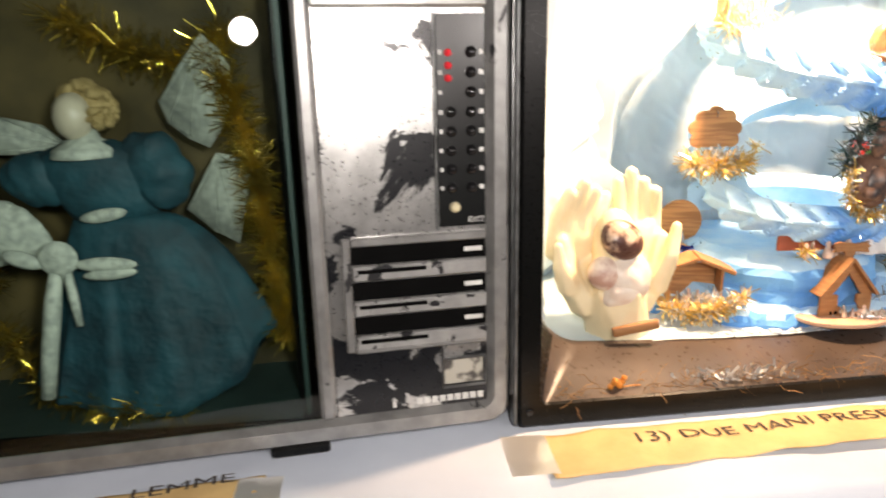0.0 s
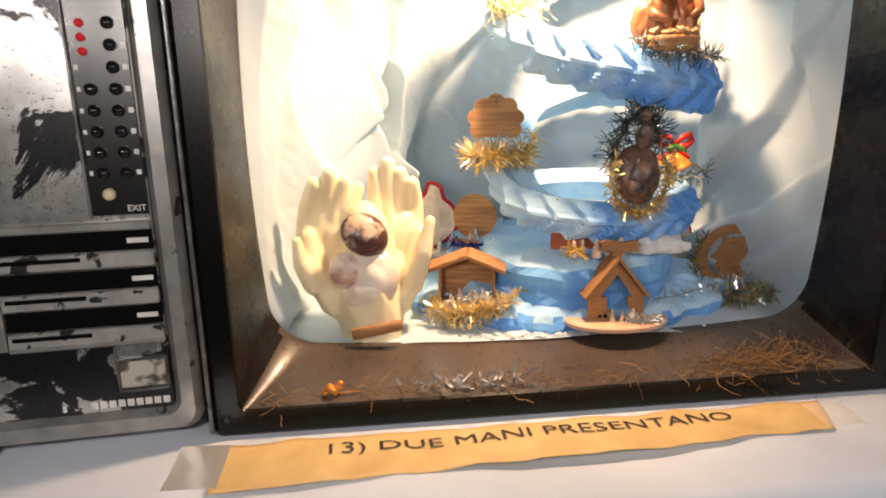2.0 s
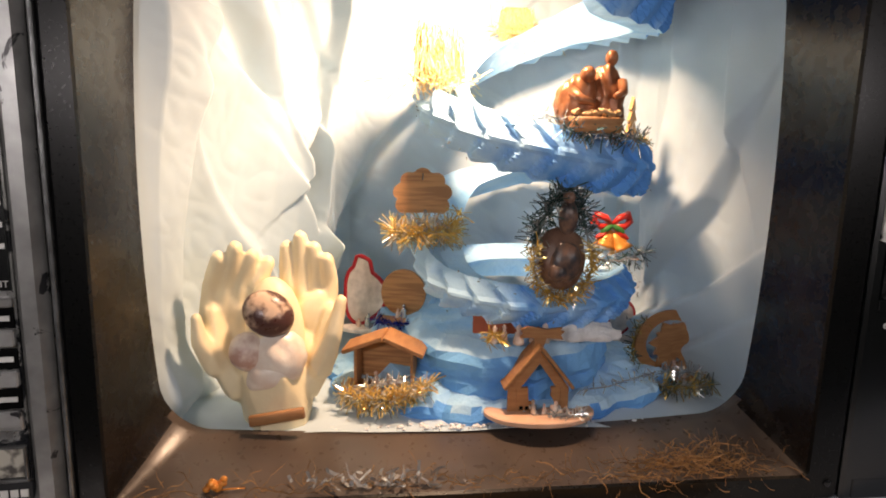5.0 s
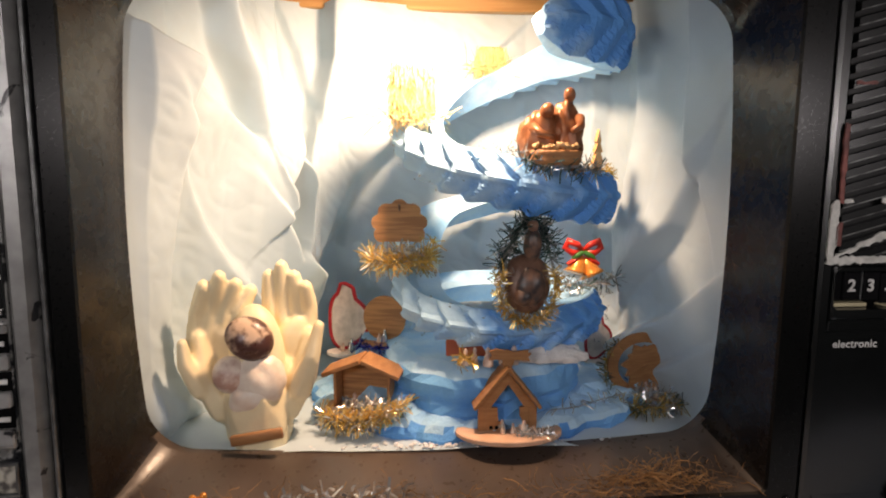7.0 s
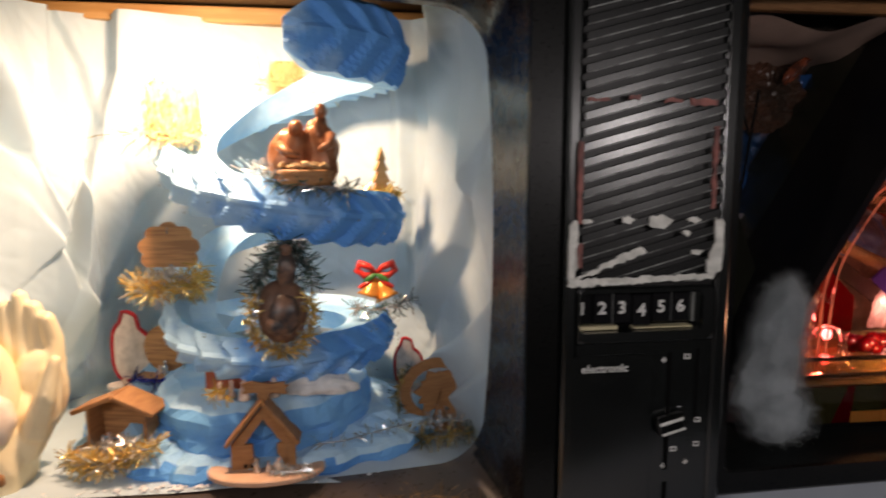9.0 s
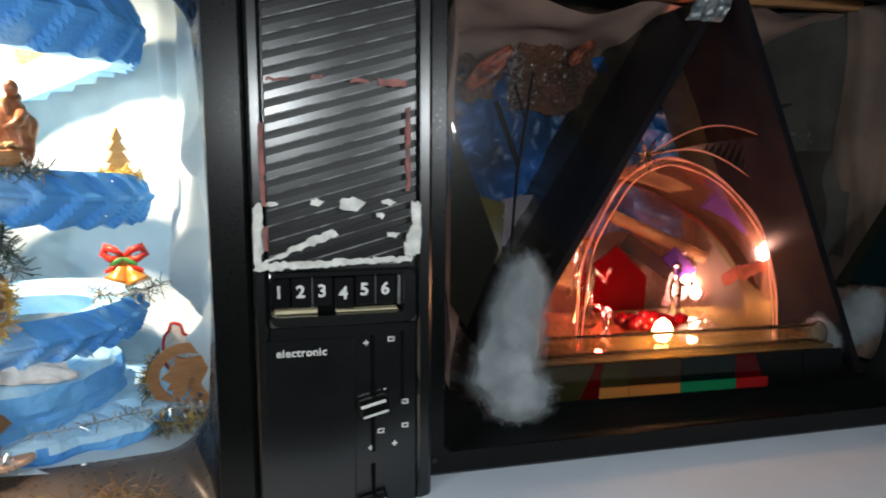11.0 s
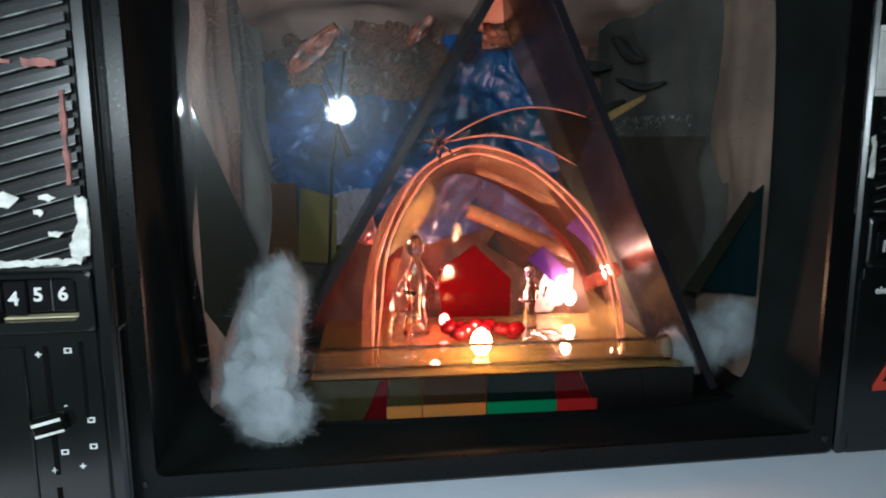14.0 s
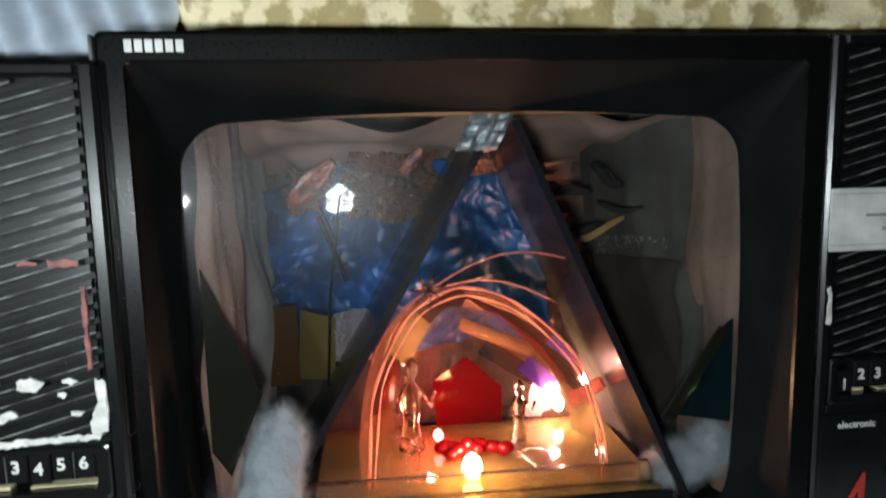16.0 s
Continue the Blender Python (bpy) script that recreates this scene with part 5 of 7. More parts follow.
def side_house():
    h = thing("wooden_stable", (0.384, 0.645, FLOOR_Z + 0.018), "small brown wooden stable under a shallow plank roof", "stable", "small wooden stables", turn=-12)
    part("back_wall", box_bm(-0.024, 0.024, 0.010, 0.013, 0.0, 0.036, 0.0005), PLY, h)
    part("side_wall", box_bm(-0.027, -0.0242, -0.010, 0.013, 0.0, 0.034, 0.0005), MDF, h)
    part("side_wall", box_bm(0.0242, 0.027, -0.010, 0.013, 0.0, 0.034, 0.0005), MDF, h)
    for s in (-1, 1):
        bm = bmesh.new()
        cbox(bm, -0.0195, 0.0195, -0.016, 0.016, -0.002, 0.002, 0.0006, pose(s * 0.0185, 0, 0.0395, 0, s * 22, 0))
        part("roof_plank", bm, MDF, h)
    part("base", box_bm(-0.036, 0.036, -0.022, 0.016, -0.004, 0.0, 0.001), MDF, h)
    for k in range(4):
        crib_figure(h, -0.014 + 0.010 * k, -0.006 - 0.003 * (k % 2), 0.0, 0.010 + 0.005 * ((k * 2) % 3) / 2, 70 + k)


side_house()


def plaque(place, label, outline, mat, turn=0, group="small plaques", base=0.026, figures=3, thick=0.004):
    p = thing("plaque", place, label, "plaque", group, turn=turn)
    bm = bmesh.new()
    prism(bm, outline, 0, thick)
    part("panel", bm, mat, p)
    if base:
        bm = bmesh.new()
        lathe(bm, [(base, -0.004), (base, -0.001), (base * 0.97, 0.0)], (0, -0.006, 0), 24, squash=0.6)
        part("base", bm, mat, p)
    for k in range(figures):
        crib_figure(p, (k - (figures - 1) / 2) * 0.008, -0.006, 0.0, 0.009 + 0.005 * (k % 2), int(place[0] * 1000) + k)
    return p


# scalloped plaque on the ramp
scallop = []
for k in range(49):
    a = radians(-50 + 280 * k / 48)
    r = 0.0210 + 0.0050 * abs(math.sin(7 * math.pi * k / 48)) ** 0.6
    scallop.append((r * 1.08 * math.cos(a), 0.026 + r * math.sin(a)))
shell = plaque((0.418, 0.690, 0.972), "scalloped striped wooden plaque standing in gold tinsel", scallop, PLY, turn=-4)
bm = bmesh.new()
tube(bm, [(0, -0.001, 0.041), (0, -0.003, 0.044), (0, -0.001, 0.047)], 0.0006, 6)
part("hook", bm, EDGE, shell)
oval = [(0.023 * math.cos(radians(10 * k)), 0.024 + 0.024 * math.sin(radians(10 * k))) for k in range(36)]
plaque((0.402, 0.722, 0.872), "oval striped wooden plaque in blue tinsel", oval, PLY, turn=-16, figures=2)
heart = []
for k in range(40):
    a = 2 * math.pi * k / 40
    r = 0.024 * (1 + 0.10 * math.cos(3 * a))
    heart.append((r * math.cos(a) * 0.9, 0.032 + r * 1.25 * math.sin(a) + (0.010 if math.sin(a) > 0.94 else 0)))
ht = plaque((0.362, 0.745, 0.856), "white felt drop-shaped plaque edged in red", heart, WHITE_FELT, turn=-10, base=0.022, figures=2)
bm = bmesh.new()
tube(bm, [(x, 0.001, z) for x, z in heart], 0.0022, 8, closed=True)
part("red_edge", bm, RED_FELT, ht, smooth=True)
at = plaque((0.645, 0.760, 0.836), "small white felt plaque edged in red behind the palm plaque", [(x * 0.72, z * 0.72) for x, z in heart], WHITE_FELT, turn=8, base=0.018, figures=0)
bm = bmesh.new()
tube(bm, [(x * 0.72, 0.001, z * 0.72) for x, z in heart], 0.0018, 8, closed=True)
part("red_edge", bm, RED_FELT, at, smooth=True)
# round plaque with a cut-out palm
pl = thing("plaque", (0.668, 0.682, 0.8215), "round wooden plaque with a cut-out palm tree", "plaque", "small plaques", turn=6)
bm = bmesh.new()
band = [[(r * 1.12 * math.cos(radians(a)), y, 0.033 + r * math.sin(radians(a))) for r, y in ((0.0335, 0.0), (0.0335, 0.003), (0.0235, 0.003), (0.0235, 0.0))] for a in range(-75, 256, 6)]
loft(bm, band, cap=True)
part("ring", bm, MDF, pl)
bm = bmesh.new()
prism(bm, [(-0.007, 0.0), (0.009, 0.0), (0.007, 0.02), (0.004, 0.034), (-0.001, 0.034), (0.000, 0.018)], -0.001, 0.002)
for k in range(11):
    a = radians(-50 + 280 * k / 10)
    dx, dz = math.cos(a), math.sin(a)
    tip = 0.027 - 0.004 * (k % 2)
    prism(bm, [(0.002, 0.034), (0.002 + dx * tip * 0.6 - dz * 0.0075, 0.034 + dz * tip * 0.6 + dx * 0.0075), (0.002 + dx * tip, 0.034 + dz * tip - 0.003), (0.002 + dx * tip * 0.6 + dz * 0.0065, 0.034 + dz * tip * 0.6 - dx * 0.0065)], -0.001 - 0.0003 * k, 0.002 - 0.0003 * k)
part("palm_tree", bm, MDF, pl)
part("base", box_bm(-0.026, 0.030, -0.018, 0.006, -0.006, 0.0, 0.001), MDF, pl)
for k in range(3):
    crib_figure(pl, -0.012 + 0.012 * k, -0.010, 0.0, 0.012 + 0.005 * (k % 2), 90 + k)

def draped(bm, verts, deep, scale, seed):
    """Cloth-like ridges pushed into a plain form."""
    for v in verts:
        n = v.normal if v.normal.length else Vector((0, 0, 1))
        v.co += n * deep * (abs(noise.noise((v.co.x * scale, v.co.y * scale, v.co.z * scale * 0.35 + seed))) - 0.3)


# dark oval ornament with a small fir over it, leaning on the ramp
bm = bmesh.new()
ball(bm, (0, 0, 0.028), (0.0215, 0.012, 0.027), pose(0, 0, 0, -8, 0, 0), 0, 14, 20)
ball(bm, (0.002, -0.007, 0.026), (0.014, 0.009, 0.018), None, 1, 12, 16)
ball(bm, (-0.004, -0.011, 0.018), (0.008, 0.006, 0.008), None, 1, 12, 16)
ball(bm, (0.004, -0.002, 0.062), (0.0085, 0.007, 0.016), None, 1, 12, 16)
ball(bm, (0.004, -0.003, 0.079), (0.0048, 0.0045, 0.0055), None, 0, 12, 16)
bm.normal_update()
draped(bm, bm.verts, 0.0026, 150, 4.0)
solo("oval_ornament", bm, [BROWN_GLAZE, RESIN], (0.529, 0.604, 0.928), "dark glazed oval crib ornament ringed with gold tinsel", "ornament", smooth=True)
# bells with a bow
b = thing("bell_ornament", (0.610, 0.712, 0.935), "two orange gold bells under a red bow", "bells")
for x, z, tilt in ((-0.007, 0.010, 18), (0.011, 0.008, -24)):
    bm = bmesh.new()
    lathe(bm, [(0.0035, 0.020), (0.006, 0.018), (0.0085, 0.010), (0.010, 0.004), (0.0135, 0.0), (0.012, 0.0005)], (0, 0, 0), 20)
    bmesh.ops.transform(bm, matrix=pose(x, 0, z, -10, tilt, 0), verts=bm.verts)
    part("bell", bm, BELL_GOLD, b, smooth=True)
for s in (-1, 1):
    bm = bmesh.new()
    tube(bm, [(0, 0, 0.034), (s * 0.007, -0.003, 0.041), (s * 0.016, 0.000, 0.044), (s * 0.019, 0.001, 0.037), (s * 0.012, -0.003, 0.032), (0, 0, 0.034)], [0.002, 0.0035, 0.0042, 0.004, 0.0035, 0.002], 8)
    part("bow_loop", bm, RED_PLASTIC, b, smooth=True)
    bm = bmesh.new()
    ball(bm, (s * 0.006, -0.004, 0.030), (0.008, 0.002, 0.003), pose(0, 0, 0, 0, s * 30, 0), 0, 6, 10)
    part("leaf", bm, GREEN, b)
    bm = bmesh.new()
    tube(bm, [(s * 0.001, -0.002, 0.032), (s * 0.010, -0.003, 0.024), (s * 0.017, -0.002, 0.020)], [0.002, 0.003, 0.002], 6)
    part("ribbon_tail", bm, RED_PLASTIC, b)

# copper-brown group on the upper turn
bm = bmesh.new()
low = ball(bm, (-0.013, 0.004, 0.022), (0.017, 0.013, 0.027), pose(0, 0, 0, 0, 14, 0), 0, 26, 34)
tall = ball(bm, (0.012, 0.004, 0.024), (0.014, 0.012, 0.032), pose(0, 0, 0, 0, -4, 0), 0, 26, 34)
bm.normal_update()
draped(bm, low + tall, 0.0075, 130, 2.0)
ball(bm, (-0.007, -0.002, 0.045), (0.0062, 0.0062, 0.0075), pose(0, 0, 0, 20, 20, 0), 0, 12, 16)
ball(bm, (0.013, 0.001, 0.059), (0.0052, 0.0052, 0.0066), pose(0, 0, 0, 14, 0, 0), 0, 12, 16)
tube(bm, [(-0.020, -0.006, 0.032), (-0.014, -0.013, 0.026), (-0.004, -0.016, 0.023)], [0.0045, 0.0036, 0.0024], 8)
tube(bm, [(0.021, -0.004, 0.040), (0.020, -0.012, 0.032), (0.012, -0.016, 0.028)], [0.0045, 0.0036, 0.0024], 8)
lathe(bm, [(0.020, 0.0), (0.0225, 0.004), (0.0205, 0.008), (0.0230, 0.011), (0.019, 0.0125)], (0.000, -0.010, 0.0), 26, 1, 0.62)
basket_rng = random.Random(14)
for k in range(34):
    a = 2 * math.pi * k / 34
    ball(bm, (0.019 * math.cos(a) * basket_rng.uniform(0.5, 1.0), -0.010 + 0.011 * math.sin(a) * basket_rng.uniform(0.5, 1.0), 0.014 + basket_rng.uniform(0, 0.003)), (0.0042, 0.0022, 0.0016), pose(0, 0, 0, basket_rng.uniform(-40, 40), basket_rng.uniform(-40, 40), basket_rng.uniform(0, 180)), 2, 6, 8)
solo("resin_figurine", bm, [COPPER, MDF, BASKET], (0.550, 0.607, 1.060), "plain copper-brown resin group behind a straw basket", "figurine", smooth=True)
# small saw-toothed fir of wood
bm = bmesh.new()
prism(bm, [(-0.016, 0.0), (0.016, 0.0), (0.007, 0.010), (0.013, 0.011), (0.005, 0.021), (0.010, 0.022), (0.003, 0.031), (0.006, 0.032), (0.0, 0.044), (-0.006, 0.032), (-0.003, 0.031), (-0.010, 0.022), (-0.005, 0.021), (-0.013, 0.011), (-0.007, 0.010)], 0, 0.003)
solo("wooden_fir", bm, PINE, (0.616, 0.690, 1.0495), "small cut-out wooden fir in gold tinsel", "ornament", turn=50)


def straw_hut(place, size, label, seed):
    rng = random.Random(seed)
    w, d, hgt = size
    h = thing("straw_hut", place, label, "hut", "straw huts")
    bm = bmesh.new()
    loops = []
    for u, k in ((0, 1.0), (0.25, 0.97), (0.55, 0.95), (0.80, 0.92), (0.93, 0.84), (1.0, 0.66)):
        loops.append([(math.copysign(abs(math.cos(a)) ** 0.45, math.cos(a)) * w / 2 * k * (1 + 0.05 * rng.uniform(-1, 1)), math.copysign(abs(math.sin(a)) ** 0.45, math.sin(a)) * d / 2 * k * (1 + 0.08 * rng.uniform(-1, 1)), hgt * 0.95 * u + 0.002 * rng.uniform(-1, 1)) for a in [2 * math.pi * i / 40 for i in range(40)]])
    loft(bm, loops, cap=True)
    part("body", bm, HUT_STRAW, h, smooth=True)
    bm = bmesh.new()
    def spot(r):
        return (r.uniform(-w / 2, w / 2), -d / 2 * r.uniform(0.9, 1.1), r.uniform(hgt * 0.05, hgt)), (r.gauss(0, 0.2), r.gauss(0, 0.2), -1)
    strands(bm, 700, spot, 0.016, 0.00035, rng, curl=0.14)
    def foot(r):
        return (r.gauss(0, w * 0.45), -d * 0.55 + r.gauss(0, 0.004), r.uniform(-0.004, 0.006)), (r.gauss(0, 1), r.gauss(0, 0.6), r.gauss(0, 0.7))
    strands(bm, 130, foot, 0.022, 0.0004, rng, curl=0.3)
    part("thatch", bm, HUT_STRAW, h)


straw_hut((0.430, 0.684, 1.102), (0.044, 0.030, 0.052), "straw-covered hut standing on the ramp", 3)
straw_hut((0.520, 0.795, 1.160), (0.034, 0.02, 0.026), "tuft of straw on the top turn", 4)
# crib pieces in the gap under the lower turn
solo("brick_card", box_bm(-0.030, 0.030, 0, 0.004, 0, 0.020, 0.0006), BRICK_RED, (0.490, 0.624, 0.884), "red brick-printed card behind tiny figures", "card", turn=-4)
bm = bmesh.new()
bmesh.ops.create_icosphere(bm, subdivisions=4, radius=1.0)
for v in bm.verts:
    q = v.co.copy()
    w = 1 + 0.25 * noise.noise(q * 3) + 0.14 * noise.noise(q * 9) + 0.06 * noise.noise(q * 25)
    v.co = Vector((q.x * 0.034, q.y * 0.012, max(q.z, -0.2) * 0.012)) * w
solo("snow_mound", bm, SNOW, (0.556, 0.618, 0.884), "heap of white artificial snow", "snow", smooth=True)
for k in range(5):
    bm = bmesh.new()
    lathe(bm, [(r * (0.85 + 0.25 * math.sin(k * 3.7)), z * (0.72 + 0.28 * abs(math.sin(k * 1.9 + 0.6)))) for r, z in ((0.0042, 0), (0.0045, 0.003), (0.0030, 0.010), (0.0016, 0.011), (0.0026, 0.0145), (0.0005, 0.0175))], (0, 0, 0), 12)
    solo("small_figure", bm, PALE_GLAZE, (0.476 + 0.0105 * k + 0.002 * math.sin(k * 5), 0.606 + 0.004 * math.sin(k * 2.3), 0.882), "tiny pale glazed crib figure", "figurine", "tiny pale figures", smooth=True)
# tinsel
garland("tinsel_garland", ring_path(0.418, 0.682, 0.966, 0.027, 0.018, n=16, wob=0.003), 800, 0.018, GOLD_TINSEL, "gold tinsel wound round the scalloped plaque", 21, mats=[GOLD_TINSEL, GOLD_TINSEL, SILVER_TINSEL])
garland("tinsel_garland", [(0.440, 0.672, 0.958), (0.448, 0.668, 0.972), (0.452, 0.664, 0.990)], 70, 0.013, GOLD_TINSEL, "gold tinsel end sticking up", 22)
garland("tinsel_garland", [(0.346, 0.622, 0.832), (0.365, 0.612, 0.830), (0.385, 0.606, 0.831), (0.405, 0.607, 0.836), (0.424, 0.612, 0.845)], 800, 0.015, GOLD_TINSEL, "gold tinsel in front of the brown stable", 23, mats=[GOLD_TINSEL, GOLD_TINSEL, SILVER_TINSEL])
garland("tinsel_garland", ring_path(0.402, 0.708, 0.872, 0.026, 0.012, 180, 360, 12), 130, 0.010, BLUE_TINSEL, "dark blue tinsel round the oval plaque", 24)
garland("tinsel_garland", [(0.529 + 0.025 * math.cos(radians(a)), 0.596, 0.954 + 0.030 * math.sin(radians(a))) for a in range(150, 391, 12)], 560, 0.011, GOLD_TINSEL, "gold tinsel ring round the dark oval ornament", 25, mats=[GOLD_TINSEL, GOLD_TINSEL, SILVER_TINSEL])
garland("tinsel_garland", [(0.507, 0.610, 0.965), (0.512, 0.610, 0.985), (0.522, 0.609, 1.003), (0.532, 0.608, 1.014), (0.545, 0.610, 0.998), (0.553, 0.612, 0.975)], 620, 0.018, GREEN_TINSEL, "dark green and silver tinsel over the oval ornament", 26, mats=[GREEN_TINSEL, GREEN_TINSEL, SILVER_TINSEL])
garland("tinsel_garland", [(0.585, 0.694, 0.938), (0.605, 0.690, 0.936), (0.628, 0.700, 0.937), (0.645, 0.702, 0.944)], 150, 0.014, SILVER_TINSEL, "silver tinsel under the bells", 27, mats=[SILVER_TINSEL, GREEN_TINSEL])
garland("tinsel_garland", [(0.520, 0.594, 1.064), (0.540, 0.590, 1.061), (0.565, 0.588, 1.058), (0.588, 0.594, 1.055)], 210, 0.014, SILVER_TINSEL, "silver and green tinsel at the foot of the copper group", 28, mats=[SILVER_TINSEL, GREEN_TINSEL])
garland("tinsel_garland", [(0.588, 0.672, 1.051), (0.606, 0.680, 1.053), (0.628, 0.688, 1.051), (0.634, 0.700, 1.047)], 120, 0.010, GOLD_TINSEL, "gold tinsel round the wooden fir", 29)
garland("tinsel_garland", ring_path(0.668, 0.668, 0.824, 0.042, 0.026, 150, 400, 16), 800, 0.015, GOLD_TINSEL, "dark gold tinsel under the palm plaque", 30, mats=[GOLD_TINSEL, GREEN_TINSEL, SILVER_TINSEL])
garland("tinsel_garland", [(0.632, 0.680, 0.826), (0.628, 0.680, 0.850), (0.632, 0.682, 0.868), (0.643, 0.684, 0.878)], 160, 0.010, GOLD_TINSEL, "dark tinsel beside the palm plaque", 31, mats=[GOLD_TINSEL, GREEN_TINSEL])
garland("tinsel_garland", [(0.518, 0.578, 0.829), (0.536, 0.575, 0.829), (0.552, 0.578, 0.829)], 120, 0.009, SILVER_TINSEL, "silver tinsel strewn on the wooden disc", 32)
garland("tinsel_garland", [(0.555, 0.602, 0.840), (0.580, 0.612, 0.838), (0.610, 0.630, 0.838), (0.640, 0.65, 0.836)], 60, 0.010, SILVER_TINSEL, "thin silver tinsel strewn on the foam foot", 33)
garland("tinsel_garland", [(0.470, 0.604, 0.884), (0.474, 0.602, 0.892), (0.482, 0.603, 0.884)], 60, 0.010, GOLD_TINSEL, "gold tinsel beside the tiny figures", 34)

garland("tinsel_garland", [(0.362, 0.626, 0.836), (0.384, 0.620, 0.840), (0.404, 0.622, 0.842)], 110, 0.011, SILVER_TINSEL, "silver tinsel strewn in the brown stable", 35)
garland("tinsel_garland", [(0.405, 0.672, 0.974), (0.420, 0.668, 0.977), (0.434, 0.670, 0.976)], 90, 0.010, SILVER_TINSEL, "silver tinsel at the foot of the scalloped plaque", 36)
garland("tinsel_garland", [(0.650, 0.658, 0.832), (0.668, 0.652, 0.836), (0.690, 0.656, 0.832)], 110, 0.011, SILVER_TINSEL, "silver tinsel before the palm plaque", 37)
garland("tinsel_garland", [(0.500, 0.632, 1.068), (0.512, 0.618, 1.072), (0.524, 0.606, 1.070)], 90, 0.016, SILVER_TINSEL, "silver tinsel beside the copper group", 38)
# glitter clinging to the ramp
bm = bmesh.new()
rng = random.Random(52)
def glint(r):
    d = r.uniform(170, 740)
    w = 0.112 - 0.004 * max(0.0, min(1.0, (d - 500) / 60))
    high, low = ramp_edges(d)
    return (CX + w * math.cos(radians(d)), CY + w * math.sin(radians(d)), low + (high - low) * r.uniform(-0.05, 1.05)), (r.gauss(0, 1), r.gauss(0, 0.5), r.gauss(0, 1))
strands(bm, 170, glint, 0.0026, 0.0005, rng, curl=0.2, steps=1)
solo("glitter", bm, SILVER_TINSEL, (0, 0, 0), "loose silver glitter clinging to the foam ramp", "glitter", kind="stuff")
# silver foil flakes added in place of the torch's bright glints in the bezel
bm = bmesh.new()
rng = random.Random(31)
def bezel_glint(r):
    x = r.gauss(0.375, 0.026)
    y = r.uniform(0.002, 0.014)
    return (x, 0.5125 + (x - 0.172) * 0.026 + y, 0.7995 + y * 0.29 + r.uniform(0, 0.003)), (r.gauss(0, 0.6), r.gauss(0, 0.6), r.gauss(0.7, 0.5))
strands(bm, 75, bezel_glint, 0.010, 0.0012, rng, curl=0.6, steps=2)
solo("glint_bits", bm, SILVER_TINSEL, (0, 0, 0), "glittering silver foil bits added for the glints in the bezel", "foil", kind="stuff")
# hay lying in the bezel
rng = random.Random(77)
bm = bmesh.new()
def hay_spot(r):
    dense = r.random() < 0.6
    x = r.gauss(0.628, 0.030) if dense else r.uniform(0.205, 0.66)
    y = r.uniform(0.001, 0.022) if dense else 0.014 * r.random() ** 2
    pile = 0.011 * r.random() ** 2 * math.exp(-((x - 0.635) / 0.03) ** 2) if dense else 0.004 * r.random() ** 2
    return (x, 0.5125 + (x - 0.172) * 0.026 + y, 0.7992 + y * 0.29 + pile), (r.gauss(0, 1), r.gauss(0, 0.2), r.gauss(0.0, 0.12))
strands(bm, 480, hay_spot, 0.030, 0.00035, rng, curl=0.62, steps=9)
solo("hay", bm, HAY, (0, 0, 0), "thin tangled hay lying in the bezel", "hay", kind="stuff")

bm = bmesh.new()
tube(bm, [(0, 0, 0), (0.004, -0.002, -0.012), (0.002, -0.003, -0.024), (-0.004, -0.002, -0.030)], 0.0008, 6)
solo("red_thread", bm, RED_FELT, (0.268, 0.806, 1.232), "short loose end of red thread on the curtain", "thread")
bm = bmesh.new()
rng = random.Random(9)
for k in range(14):
    ball(bm, (rng.gauss(0, 0.003), rng.gauss(0, 0.002), 0.004 + rng.gauss(0, 0.002)), (0.0028, 0.0024, 0.0024), rings=6, segs=8)
tube(bm, [(0.002, 0, 0.0), (0.010, 0.0, 0.001), (0.020, 0.001, 0.0005)], 0.0006, 5)
solo("dried_flower", bm, BELL_GOLD, (0.262, 0.522, 0.8015), "tiny dried yellow flower lying in the bezel", "flower", smooth=True)


# ---- the glass crib in the third set ----
GZ = 0.8385
CX3, RIM_Y = 1.176, 0.652
TINTS = {"olive": thin_glass("olive_tail_glass", (0.78, 0.68, 0.48), 0.05, 0.12)}


def olive_strip_material():
    return material("waxy_olive_glass", (0.030, 0.034, 0.018), (0.016, 0.018, 0.011), rough=0.22, scale=50, bump=0.1)


WAXY = olive_strip_material()
solo("crib_floor_plate", box_bm(0.913, 1.432, 0.6195, 0.90, 0.815, 0.8322, 0.001), BLACK, (0, 0, 0), "black plate on the floor of the glass crib", "plate")


